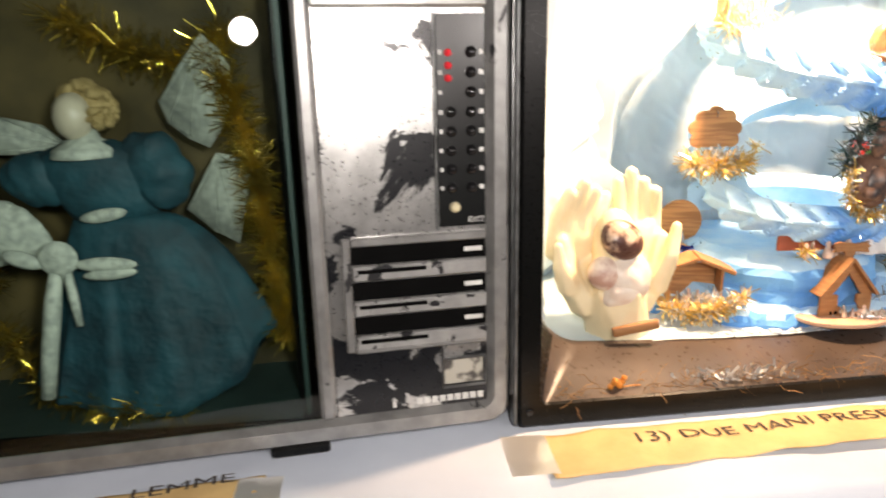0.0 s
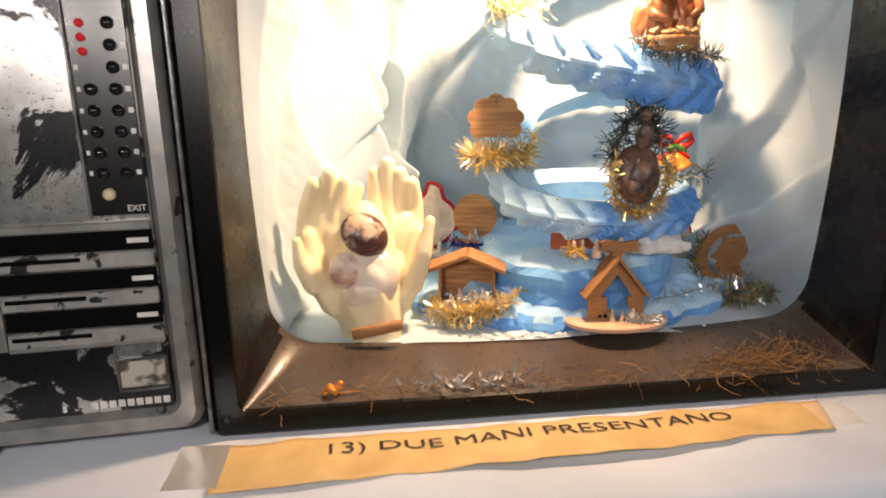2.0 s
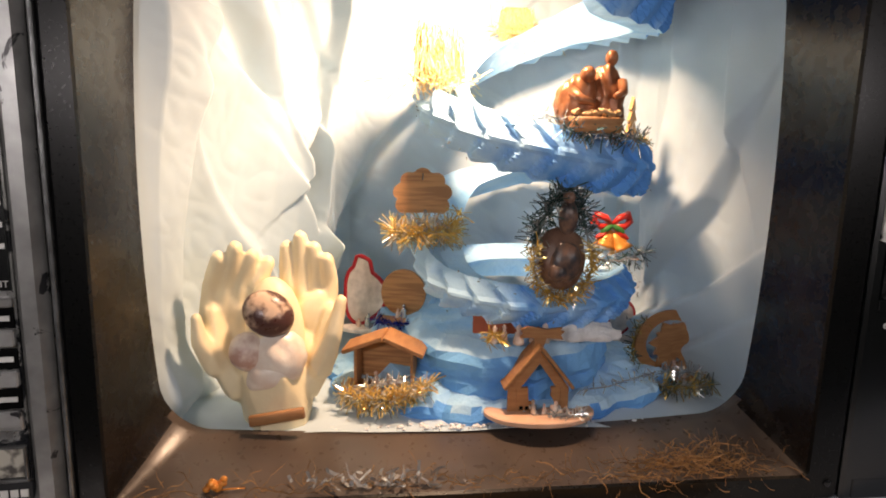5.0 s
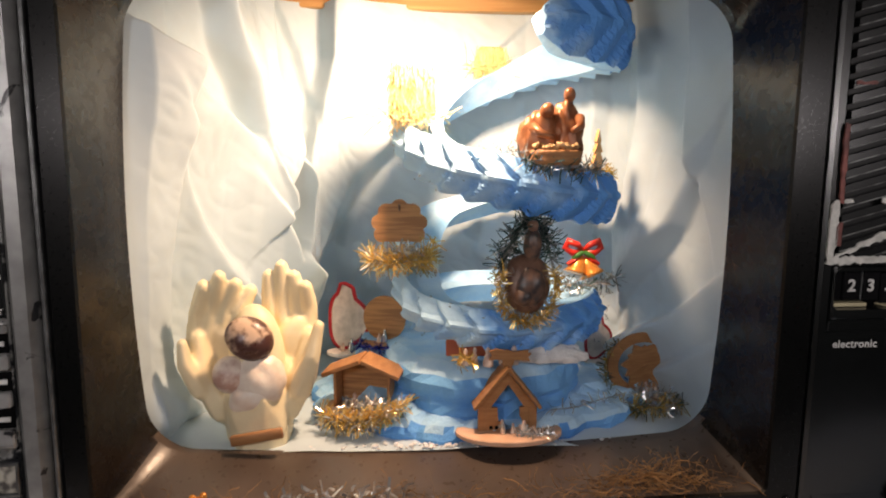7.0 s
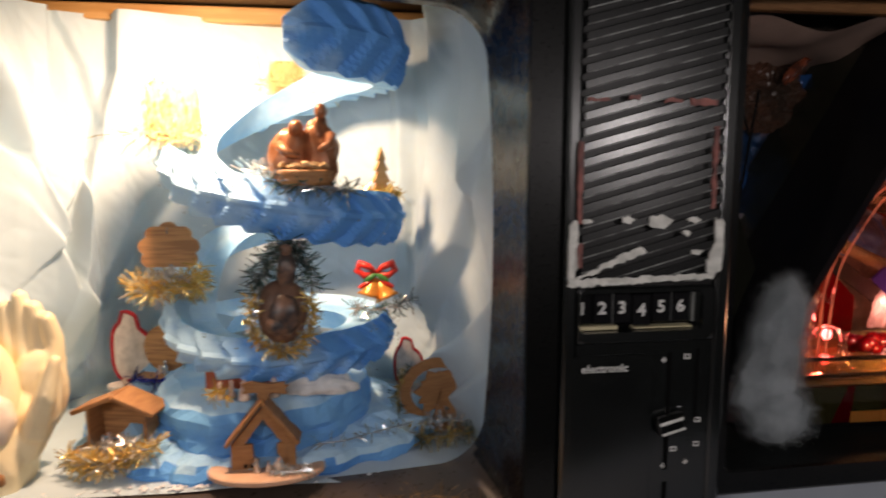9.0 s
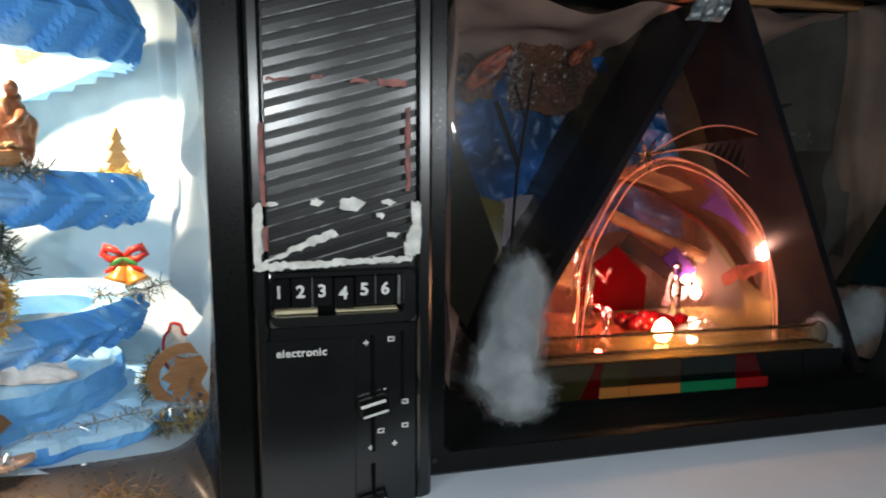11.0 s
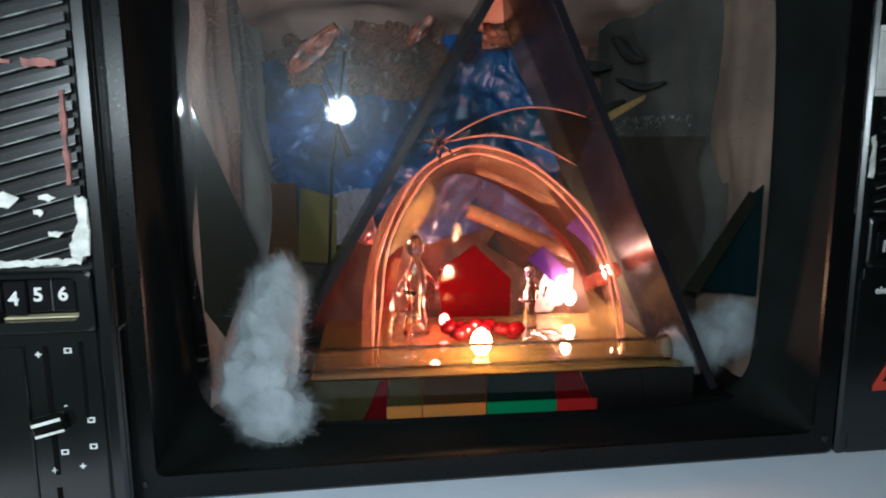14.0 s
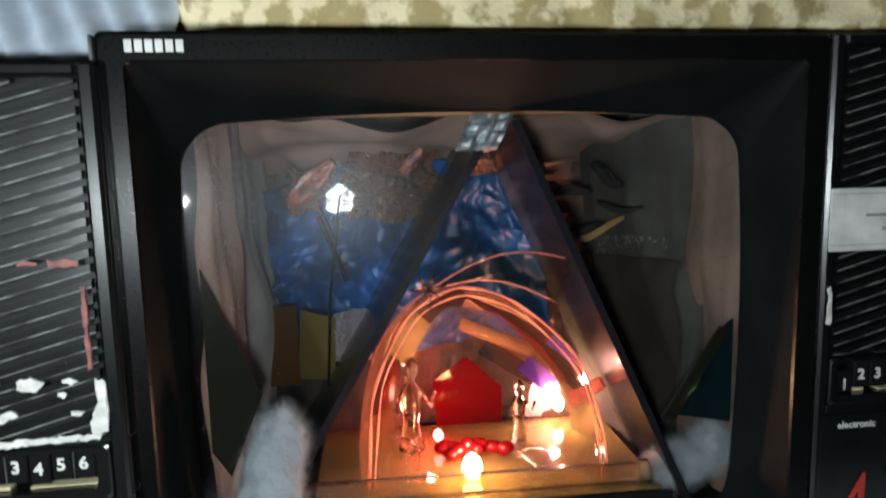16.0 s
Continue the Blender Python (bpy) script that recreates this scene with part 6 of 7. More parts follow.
def tent():
    t = thing("glass_tent", (1.165, 0.71, GZ), "tall tent of two leaning strips of smoked glass", "tent")
    apex_z = 1.224 - GZ
    for foot_x, foot_z, top_x, front, seam, rear in ((-0.199, 0.020, 0.0165, -0.083, 0.050, 0.135), (0.2065, 0.004, 0.0315, -0.093, 0.036, 0.110)):
        a, b = Vector((foot_x, 0, foot_z)), Vector((top_x, 0, apex_z))
        d = (b - a).normalized()
        n = Vector((d.z, 0, -d.x)) * 0.0028
        for nm, y0, y1, mat in (("front_strip", front, seam, SMOKED), ("rear_strip", seam + 0.001, rear, WAXY)):
            bm = bmesh.new()
            prism(bm, [(p.x, p.z) for p in (a - n, b - n, b + n, a + n)], y0, y1)
            part(nm, bm, mat, t)
        bm = bmesh.new()
        e = n * 1.3
        prism(bm, [(p.x, p.z) for p in (a - e, b - e, b + e, a + e)], front - 0.0025, front - 0.0004)
        part("front_edge", bm, SMOKED, t)
    bm = bmesh.new()
    rng = random.Random(8)
    crumpled(bm, -0.014, 0.024, apex_z - 0.026, apex_z + 0.006, lambda x, z: -0.088 + 0.006 * noise.noise((x * 130, z * 130, 2)), 10, 9)
    for v in bm.verts:
        v.co.x += 0.5 * (v.co.z - apex_z + 0.010)
    part("apex_foil", bm, GREY_FOIL, t, "crumpled foil at the peak")


GREY_FOIL = material("dull_grey_foil", (0.30, 0.33, 0.34), (0.12, 0.14, 0.15), rough=0.4, metal=0.6, scale=120, bump=0.3)
tent()


PLATE_Z = 0.868
# low platform: a black plate, a fascia of coloured glass and a yellow glass top
solo("yellow_glass_shelf", box_bm(-0.168, 0.172, 0.0, 0.185, -0.004, 0.0, 0.0012), SHELF_GLASS, (1.170, 0.618, PLATE_Z), "lit yellow glass shelf under the dome", "glass shelf")
tile_edges = ((0.985, 0.985), (1.047, 1.063), (1.067, 1.070), (1.099, 1.100), (1.157, 1.158), (1.222, 1.220), (1.260, 1.243), (1.306, 1.300), (1.352, 1.352))
for k, (mat, low_mat, lab) in enumerate(((OLIVE_TILE, None, "dull yellow-green"), (RED_GLASS, None, "narrow dark red"), (OLIVE_TILE, AMBER_LIT, "olive"), (BROWN_TILE, AMBER_LIT, "brown amber"),
                                         (GREEN_TILE, GREEN_LIT, "dark green"), (RED_GLASS, RED_LIT, "red"), (BLACK, None, "black"), (BLACK, None, "black"))):
    (a0, a1), (b0, b1) = tile_edges[k], tile_edges[k + 1]
    bm = bmesh.new()
    zs = 0.011 if low_mat else 0.0
    lean = zs / 0.0362
    prism(bm, [(a0 + (a1 - a0) * lean - a0 + 0.0004, zs), (b0 + (b1 - b0) * lean - a0 - 0.0004, zs), (b1 - a0 - 0.0004, 0.0362), (a1 - a0 + 0.0004, 0.0362)], 0, 0.0022)
    solo("glass_tile", bm, mat, (a0, 0.6158, 0.8275), lab + " glass tile standing along the shelf front", "glass tile", "coloured glass tiles")
    # strip added for the bulb's light coming through the foot of the tile
    if low_mat:
        bm = bmesh.new()
        prism(bm, [(0.0004, 0), (b0 - a0 - 0.0004, 0), (b0 - a0 - 0.0004, 0.0106), (0.0004, 0.0106)], 0, 0.0022)
        solo("glow_strip", bm, low_mat, (a0, 0.6146, 0.8275), "low strip added for light through " + lab + " glass", "glass tile", "coloured glass strips")


def dome():
    d = thing("glass_dome", (CX3, RIM_Y, PLATE_Z), "blown glass dome with an open front and a comet on top", "dome")
    def arch(u, scale=1.0, lift=0.0):
        a = math.pi * u
        c, s = math.cos(a), math.sin(a)
        x = -0.121 * math.copysign(abs(c) ** 1.1, c) * scale - 0.024 * s * s
        return x, 0.199 * (abs(s) ** 0.88) * (0.35 + 0.65 * scale) + lift
    bm = bmesh.new()
    loops = []
    for k in range(13):
        v = k / 12
        sc = math.cos(v * math.pi / 2 * 0.96) ** 0.8 * (1 + 0.16 * math.sin(math.pi * min(1.0, v * 1.5)))
        loops.append([(arch(i / 40, sc)[0], 0.185 * math.sin(v * math.pi / 2), min(arch(i / 40, sc)[1], arch(i / 40, 1.0)[1] * (1 - 0.2 * v))) for i in range(41)])
    loft(bm, loops, closed=False)
    part("shell", bm, BLOWN, d, smooth=True)
    for y, rad, sc in ((0.0, 0.0012, 1.0), (-0.004, 0.0008, 0.945)):
        bm = bmesh.new()
        tube(bm, [(arch(i / 48, sc)[0] + 0.0012 * math.sin(i * 0.7 + y * 300), y + 0.003 * math.sin(i * 0.31), arch(i / 48, sc)[1]) for i in range(49)], [rad * (1 + 0.35 * math.sin(i * 1.1 + sc * 30)) for i in range(49)], 8)
        part("rim", bm, RIM_GLASS, d, smooth=True)
    # comet: a spiked star and a forked tail of drawn glass
    sx, sy, sz = 1.117 - CX3, -0.016, 1.069 - PLATE_Z
    bm = bmesh.new()
    ball(bm, (sx, sy, sz), (0.006, 0.005, 0.006))
    for k in range(7):
        a = 2 * math.pi * k / 7 + 0.3
        tube(bm, [(sx, sy, sz), (sx + 0.018 * math.cos(a), sy - 0.004, sz + 0.018 * math.sin(a))], [0.003, 0.0005], 6)
    part("star", bm, CLEAR_GLASS, d, smooth=True)
    ex, ez = 1.262 - CX3, 1.090 - PLATE_Z
    fx, fz = 1.246 - CX3, 1.048 - PLATE_Z
    top = [(sx + (ex - sx) * u, sy + 0.020 * u, sz + (ez - sz) * u + 0.020 * math.sin(math.pi * u)) for u in [k / 16 for k in range(17)]]
    mid = [(sx + (ex - sx) * u, sy + 0.014 * u, sz + (ez - sz) * u + 0.003 * math.sin(math.pi * u)) for u in [k / 16 for k in range(17)]]
    low = [(sx + (fx - sx) * u, sy + 0.016 * u, sz + (fz - sz) * u + 0.016 * math.sin(math.pi * u)) for u in [k / 16 for k in range(17)]]
    for nm, edge_a, edge_b in (("tail", top, mid), ("tail", mid, low)):
        bm = bmesh.new()
        loft(bm, [edge_a, edge_b], closed=False)
        part(nm, bm, TINTS["olive"], d, "thin curved glass tail")
    for edge in (top, low):
        bm = bmesh.new()
        tube(bm, edge, [0.0009] * 14 + [0.0008, 0.0006, 0.0003], 6)
        part("tail_edge", bm, RIM_GLASS, d, smooth=True)


dome()


def glass_figure(place, height, label, seed):
    """A plain turned glass shape, one mesh."""
    bm = bmesh.new()
    h = height
    lathe(bm, [(0.13 * h, 0), (0.14 * h, 0.03 * h), (0.08 * h, 0.30 * h), (0.11 * h, 0.52 * h), (0.10 * h, 0.66 * h), (0.04 * h, 0.75 * h), (0.085 * h, 0.84 * h), (0.08 * h, 0.93 * h), (0.03 * h, 0.99 * h)], (0, 0, 0), 16, squash=0.8)
    tube(bm, [(0.10 * h, 0, 0.62 * h), (0.20 * h, -0.08 * h, 0.50 * h), (0.24 * h, -0.1 * h, 0.66 * h)], 0.025 * h, 6)
    tube(bm, [(-0.10 * h, 0, 0.60 * h), (-0.16 * h, -0.1 * h, 0.46 * h), (-0.02 * h, -0.16 * h, 0.44 * h)], 0.025 * h, 6)
    return solo("glass_figure", bm, CLEAR_GLASS, place, label, "figurine", "glass figures", smooth=True)


glass_figure((1.102, 0.735, PLATE_Z + 0.0005), 0.108, "tall clear drawn-glass figure under the dome", 1)
glass_figure((1.226, 0.745, PLATE_Z + 0.0005), 0.072, "short clear drawn-glass figure under the dome", 2)
for k, pts in enumerate((((1.078, 0.690, 0.869), (1.074, 0.688, 0.890), (1.082, 0.686, 0.905), (1.100, 0.684, 0.903), (1.106, 0.684, 0.889), (1.104, 0.682, 0.869)),
                         ((1.094, 0.650, 0.869), (1.090, 0.655, 0.884), (1.094, 0.664, 0.896), (1.104, 0.672, 0.902)),
                         ((1.232, 0.628, 0.869), (1.226, 0.634, 0.880), (1.216, 0.648, 0.890), (1.208, 0.662, 0.888)),
                         ((1.214, 0.706, 0.869), (1.224, 0.704, 0.876), (1.240, 0.704, 0.877), (1.252, 0.706, 0.870)))):
    bm = bmesh.new()
    p0 = Vector(pts[0])
    fine = []
    for j in range(len(pts) - 1):
        for u in (0, 0.25, 0.5, 0.75):
            i0, i3 = max(j - 1, 0), min(j + 2, len(pts) - 1)
            q0, q1, q2, q3 = Vector(pts[i0]), Vector(pts[j]), Vector(pts[j + 1]), Vector(pts[i3])
            fine.append(0.5 * (2 * q1 + (q2 - q0) * u + (2 * q0 - 5 * q1 + 4 * q2 - q3) * u * u + (3 * q1 - q0 - 3 * q2 + q3) * u * u * u) - p0)
    fine.append(Vector(pts[-1]) - p0)
    tube(bm, fine, [0.0016 + 0.0008 * math.sin(math.pi * i / len(fine)) for i in range(len(fine))], 8)
    solo("glass_animal", bm, CLEAR_GLASS, p0, "bent rod of drawn glass like a small animal", "figurine", "glass figures", smooth=True)
bm = bmesh.new()
for k in range(16):
    r = random.Random(k)
    ball(bm, (r.uniform(-0.040, 0.040), r.uniform(-0.008, 0.008), 0.006 + r.uniform(0, 0.014)), (0.009, 0.007, 0.007), rings=8, segs=10)
solo("glass_cradle", bm, RED_GLASS, (1.164, 0.700, PLATE_Z), "low heap of red glass lumps as a cradle", "ornament", smooth=True)
bm = bmesh.new()
prism(bm, [(-0.036, 0.0), (0.044, 0.0), (0.045, 0.044), (0.002, 0.085), (-0.040, 0.056)], 0, 0.003)
solo("red_glass_plate", bm, RED_GLASS, (1.172, 0.800, PLATE_Z), "house-shaped plate of dark red glass", "glass plate")
for nm, place, r, mat, lab in (("small_bulb", (1.159, 0.658, PLATE_Z + 0.0125), 0.0105, BULB, "tiny lit orange bulb under the dome"), ("small_bulb", (1.287, 0.797, PLATE_Z + 0.020), 0.0075, PINK_BULB, "tiny lit pinkish bulb beside the figures"), ("small_bulb", (1.132, 0.738, PLATE_Z + 0.014), 0.0055, RED_BULB, "tiny lit red bulb beside the cradle")):
    b = thing(nm, place, lab, "bulb", "lit bulbs")
    bm = bmesh.new()
    lathe(bm, [(r * 0.5, -r), (r * 0.9, -r * 0.4), (r, 0.2 * r), (r * 0.7, r * 1.0), (r * 0.1, r * 1.4)], (0, 0, 0), 14)
    part("globe", bm, mat, b, smooth=True)
    bm = bmesh.new()
    lathe(bm, [(r * 0.35, -r * 1.8), (r * 0.4, -r * 1.02)], (0, 0, 0), 12)
    part("socket", bm, FIGURE_GLASS, b)
# film added to carry the wide glow of the side bulb
bm = bmesh.new()
bmesh.ops.create_icosphere(bm, subdivisions=4, radius=1.0)
for v in bm.verts:
    q = v.co.copy()
    w = 1 + 0.5 * noise.noise(q * 1.6 + Vector((3, 1, 2))) + 0.3 * abs(noise.noise(q * 4)) + 0.12 * abs(noise.noise(q * 9))
    v.co = (q.x * 0.015 * w + 0.45 * q.z * 0.026, q.y * 0.007 * w, max(q.z * 0.028 * w, -0.028) + 0.028)
solo("glow_film", bm, TISSUE, (1.272, 0.812, PLATE_Z + 0.0005), "crumpled clear film added for the small bulb's bright glow", "film", smooth=False)
# slanting hollow amber rod
bm = bmesh.new()
loops = []
for x, r in ((-0.075, 0.0078), (-0.073, 0.0086), (0.073, 0.0090), (0.075, 0.0084), (0.075, 0.0066), (-0.075, 0.0066)):
    loops.append([(x, r * math.cos(2 * math.pi * k / 16), r * math.sin(2 * math.pi * k / 16)) for k in range(16)])
loops.append(loops[0])
loft(bm, loops)
bmesh.ops.transform(bm, matrix=pose(0, 0, 0, 0, 23.5, 0), verts=bm.verts)
solo("amber_rod", bm, AMBER_ROD, (1.237, 0.812, 0.962), "slanting hollow rod of pale amber glass inside the dome", "glass rod", smooth=True)
bm = bmesh.new()
cbox(bm, -0.045, 0.045, -0.002, 0.002, -0.011, 0.011, 0.001, pose(0, 0, 0, 0, 34, 0))
solo("smoked_stick", bm, SMOKED, (1.236, 0.830, 0.932), "slanting dark glass stick", "glass stick")
bm = bmesh.new()
cbox(bm, -0.022, 0.022, -0.004, 0.004, -0.008, 0.008, 0.003, pose(0, 0, 0, 0, -26, 0))
solo("red_glass_stick", bm, PINK_GLASS, (1.303, 0.735, 0.926), "short pinkish glass stick", "glass stick")
# hollow tube along the front of the shelf
tube_ob = thing("glass_tube", (0.986, 0.6285, PLATE_Z + 0.0112), "long hollow yellow-green glass tube lying on the shelf", "glass tube")
bm = bmesh.new()
n = 20
loops = []
for x, r in ((0, 0.0102), (0.004, 0.0108), (0.318, 0.0106), (0.334, 0.0112), (0.344, 0.0130), (0.344, 0.0112), (0.334, 0.0096), (0.318, 0.0092), (0.004, 0.0092), (0, 0.0090)):
    loops.append([(x, r * math.cos(2 * math.pi * k / n), r * math.sin(2 * math.pi * k / n)) for k in range(n)])
loft(bm, loops)
part("tube_wall", bm, TUBE_GLASS, tube_ob, smooth=True)


def cotton(name, lumps, label, seed, mat=None):
    """Teased wadding: soft lumps with fibres standing off."""
    rng = random.Random(seed)
    bm = bmesh.new()
    base = Vector(lumps[0][0])
    for p, r in lumps:
        verts = bmesh.ops.create_icosphere(bm, subdivisions=4, radius=1.0)["verts"]
        for v in verts:
            q = v.co.copy()
            w = 1 + 0.30 * noise.noise(q * 1.7 + Vector(p) * 40) + 0.14 * noise.noise(q * 5 + Vector(p) * 31) + 0.05 * noise.noise(q * 14)
            v.co = Vector((q.x * r[0], q.y * r[1], q.z * r[2])) * w * 0.72 + Vector(p) - base
    faces = list(bm.faces)
    def spot(rr):
        f = faces[rr.randrange(len(faces))]
        c = f.calc_center_median()
        return c, f.normal + Vector((rr.gauss(0, 0.9), rr.gauss(0, 0.9), rr.gauss(0.2, 0.9)))
    for f in faces:
        f.normal_update()
    strands(bm, 30000, spot, 0.017, 0.00005, rng, curl=1.25, steps=5)
    return solo(name, bm, mat or COTTON, base, label, "cotton wool", "cotton wool tufts", smooth=True)


cotton("cotton_tuft", [((0.962, 0.596, 0.872), (0.040, 0.013, 0.046)), ((0.970, 0.600, 0.912), (0.032, 0.011, 0.044)), ((0.980, 0.602, 0.948), (0.025, 0.009, 0.034)), ((0.974, 0.592, 0.846), (0.038, 0.012, 0.034)), ((0.968, 0.598, 0.892), (0.036, 0.012, 0.050)), ((0.976, 0.600, 0.930), (0.028, 0.010, 0.040))], "tall teased tuft of white cotton wool", 1)
cotton("cotton_tuft", [((1.372, 0.640, 0.880), (0.032, 0.016, 0.026)), ((1.402, 0.644, 0.892), (0.024, 0.015, 0.030)), ((1.350, 0.640, 0.872), (0.020, 0.014, 0.016))], "low tuft of white cotton wool in the corner", 2)
# wadding drawn up both sides and across the top
def drape(name, label, mat, corner_a, corner_b, z0, z1, seed, fold=0.006, n=26, m=60):
    """A hanging sheet of wadding between two places in plan, in soft uneven folds."""
    ax, ay = corner_a
    bx, by = corner_b
    ln = math.hypot(bx - ax, by - ay)
    nx, ny = (by - ay) / ln, -(bx - ax) / ln
    bm = bmesh.new()
    g = []
    for j in range(m + 1):
        v = j / m
        row = []
        for i in range(n + 1):
            u = i / n
            z = z0 + (z1 - z0) * v
            o = fold * (noise.noise((u * ln * 26 + seed, z * 3.5, seed)) * 1.9 + 0.5 * noise.noise((u * ln * 60, z * 9, seed + 3)))
            s = 0.012 * noise.noise((v * 4, seed, u))
            row.append(bm.verts.new((ax + (bx - ax) * u + nx * o + s, ay + (by - ay) * u + ny * o, z)))
        g.append(row)
    for j in range(m):
        for i in range(n):
            bm.faces.new((g[j][i], g[j][i + 1], g[j + 1][i + 1], g[j + 1][i]))
    base = [v for v in bm.faces]
    rng = random.Random(seed)
    def spot(rr):
        f = base[rr.randrange(len(base))]
        return f.calc_center_median(), (rr.gauss(0, 1), -abs(rr.gauss(0, 1)), rr.gauss(0, 1))
    strands(bm, 1600, spot, 0.012, 0.00012, rng, curl=0.4, steps=2)
    ob = solo(name, bm, mat, (0, 0, 0), label, "wadding", "hung wadding", smooth=True)
    return ob


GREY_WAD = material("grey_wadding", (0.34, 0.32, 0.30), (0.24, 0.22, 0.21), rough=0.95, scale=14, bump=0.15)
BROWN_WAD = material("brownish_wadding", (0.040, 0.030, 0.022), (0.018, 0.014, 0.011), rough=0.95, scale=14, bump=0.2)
# darker copies of the pinkish and grey wadding, shade of the far corner painted in
SHADED_PINK_WAD = material("shaded_pinkish_wadding", (0.19, 0.125, 0.090), (0.11, 0.075, 0.058), rough=0.95, scale=14, bump=0.15)
SHADED_GREY_WAD = material("shaded_grey_wadding", (0.075, 0.072, 0.060), (0.036, 0.035, 0.030), rough=0.95, scale=14, bump=0.15)
drape("side_wadding", "pinkish wadding hung up the side of the opening", PINK_COTTON, (0.914, 0.625), (0.930, 0.705), 0.835, 1.238, 3.0)
drape("side_wadding", "pinkish wadding hung up the side of the opening, shade in its colour", SHADED_PINK_WAD, (1.436, 0.632), (1.412, 0.720), 0.835, 1.238, 4.0)
drape("grey_wadding", "grey wadding hanging inside the set", GREY_WAD, (0.927, 0.708), (0.938, 0.860), 0.835, 1.245, 5.0, 0.010)
drape("grey_wadding", "grey wadding hanging in the corner of the set, shade in its colour", SHADED_GREY_WAD, (1.425, 0.705), (1.330, 0.838), 0.835, 1.245, 6.0, 0.010)
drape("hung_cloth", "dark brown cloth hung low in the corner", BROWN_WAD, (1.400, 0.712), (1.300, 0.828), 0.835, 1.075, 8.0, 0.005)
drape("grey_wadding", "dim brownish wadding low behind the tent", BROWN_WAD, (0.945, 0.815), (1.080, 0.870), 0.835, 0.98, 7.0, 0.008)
bm = bmesh.new()
crumpled(bm, 0.925, 1.410, 0.0, 0.16, lambda x, q: 1.232 - 0.30 * q + 0.012 * noise.noise((x * 16, q * 20, 3)) + 0.016 * noise.noise((x * 6, q * 8, 1)), 60, 16)
for v in bm.verts:
    v.co = (v.co.x, 0.722 + v.co.z, v.co.y)
solo("top_wadding", bm, PINK_COTTON, (0, 0, 0), "brownish wadding along the top of the hollow", "wadding", "hung wadding", smooth=True)
# back lining and blue foil
bm = bmesh.new()
crumpled(bm, 0.905, 1.425, 0.835, 1.27, lambda x, z: 0.885 + 0.022 * noise.noise((x * 14, z * 14, 2.0)) + 0.010 * abs(noise.noise((x * 36, z * 36, 5.0))), 70, 60)
solo("back_lining", bm, CRUMPLED, (0, 0, 0), "crumpled dark brown paper lining the back", "lining")
bm = bmesh.new()
crumpled(bm, 0.940, 1.285, 0.955, 1.185, lambda x, z: 0.842 + 0.030 * noise.noise((x * 15, z * 13, 9.0)) + 0.018 * noise.noise((x * 31, z * 37, 1.0)) + 0.005 * abs(noise.noise((x * 70, z * 60, 4.0))), 110, 80)
for v in bm.verts:
    v.co.x += 0.006 * noise.noise((v.co.x * 60, v.co.z * 60, 8))
    v.co.z += 0.02 * noise.noise((v.co.x * 12, v.co.z * 6, 3)) + (0.03 * math.sin((v.co.x - 0.95) * 9) - 0.02 if v.co.z > 1.1 else 0)
solo("blue_foil", bm, BLUE_FOIL, (0, 0, 0), "crumpled sheet of dark blue foil as a night sky", "foil")
solo("amber_glass_plate", box_bm(0, 0.034, 0, 0.004, 0, 0.095, 0.0006), AMBER_PLATE, (0.942, 0.790, 0.932), "upright plate of amber glass", "glass plate")
bm = bmesh.new()
tube(bm, [(0, 0, 0), (0.006, 0.0, 0.10), (0.022, 0.0, 0.215)], 0.0016, 6)
tube(bm, [(0.013, 0.0, 0.165), (0.0, -0.004, 0.20)], 0.0013, 6)
solo("forked_twig", bm, PIT, (1.012, 0.745, 0.945), "thin dark forked twig standing upright", "twig")
bm = bmesh.new()
tube(bm, [(0, 0, 0), (0.030, 0.0, -0.075)], 0.003, 6)
solo("dark_stick", bm, PIT, (1.005, 0.790, 1.130), "short dark stick crossing the blue foil", "stick")
bm = bmesh.new()
prism(bm, [(0, 0), (0.042, -0.004), (0.046, 0.070), (0.006, 0.082)], 0, 0.003)
solo("yellow_glass_plate", bm, YELLOW_PLATE, (0.974, 0.792, 0.940), "upright scrap of yellow-green glass", "glass plate")
bm = bmesh.new()
prism(bm, [(0, 0.030), (0.034, 0), (0.050, 0.014), (0.018, 0.046)], 0, 0.003)
solo("violet_glass_plate", bm, lit_glass("violet_glass", (0.18, 0.10, 0.50), (0.20, 0.08, 0.50), 0.35), (1.236, 0.796, 0.905), "slanting scrap of violet glass inside the dome", "glass plate")
bm = bmesh.new()
tube(bm, [(0, 0, 0), (0.022, 0.0, 0.006), (0.045, 0.0, 0.018), (0.085, -0.004, 0.040)], [0.002, 0.006, 0.0045, 0.001], 6)
solo("dry_leaf_stalk", bm, STRAW, (1.300, 0.790, 1.090), "dry yellowish leaf stalk lying across the back", "leaf")
bm = bmesh.new()
prism(bm, [(0.0, 0.0), (0.062, -0.012), (0.062, 0.093), (0.050, 0.083)], 0, 0.003)
solo("teal_glass_plate", bm, TEAL_GLASS, (1.353, 0.628, 0.937), "slanting pointed plate of teal glass", "glass plate")
bm = bmesh.new()
prism(bm, [(-0.004, 0.0), (0.010, -0.003), (0.062, 0.084), (0.054, 0.090)], 0, 0.003)
solo("olive_glass_plate", bm, OLIVE_SHEET, (1.345, 0.622, 0.935), "narrow olive glass strip leaning on the teal plate", "glass plate")
bm = bmesh.new()
prism(bm, [(0.0, 0.025), (0.016, 0.0), (0.047, 0.076), (0.0, 0.195)], 0, 0.003)
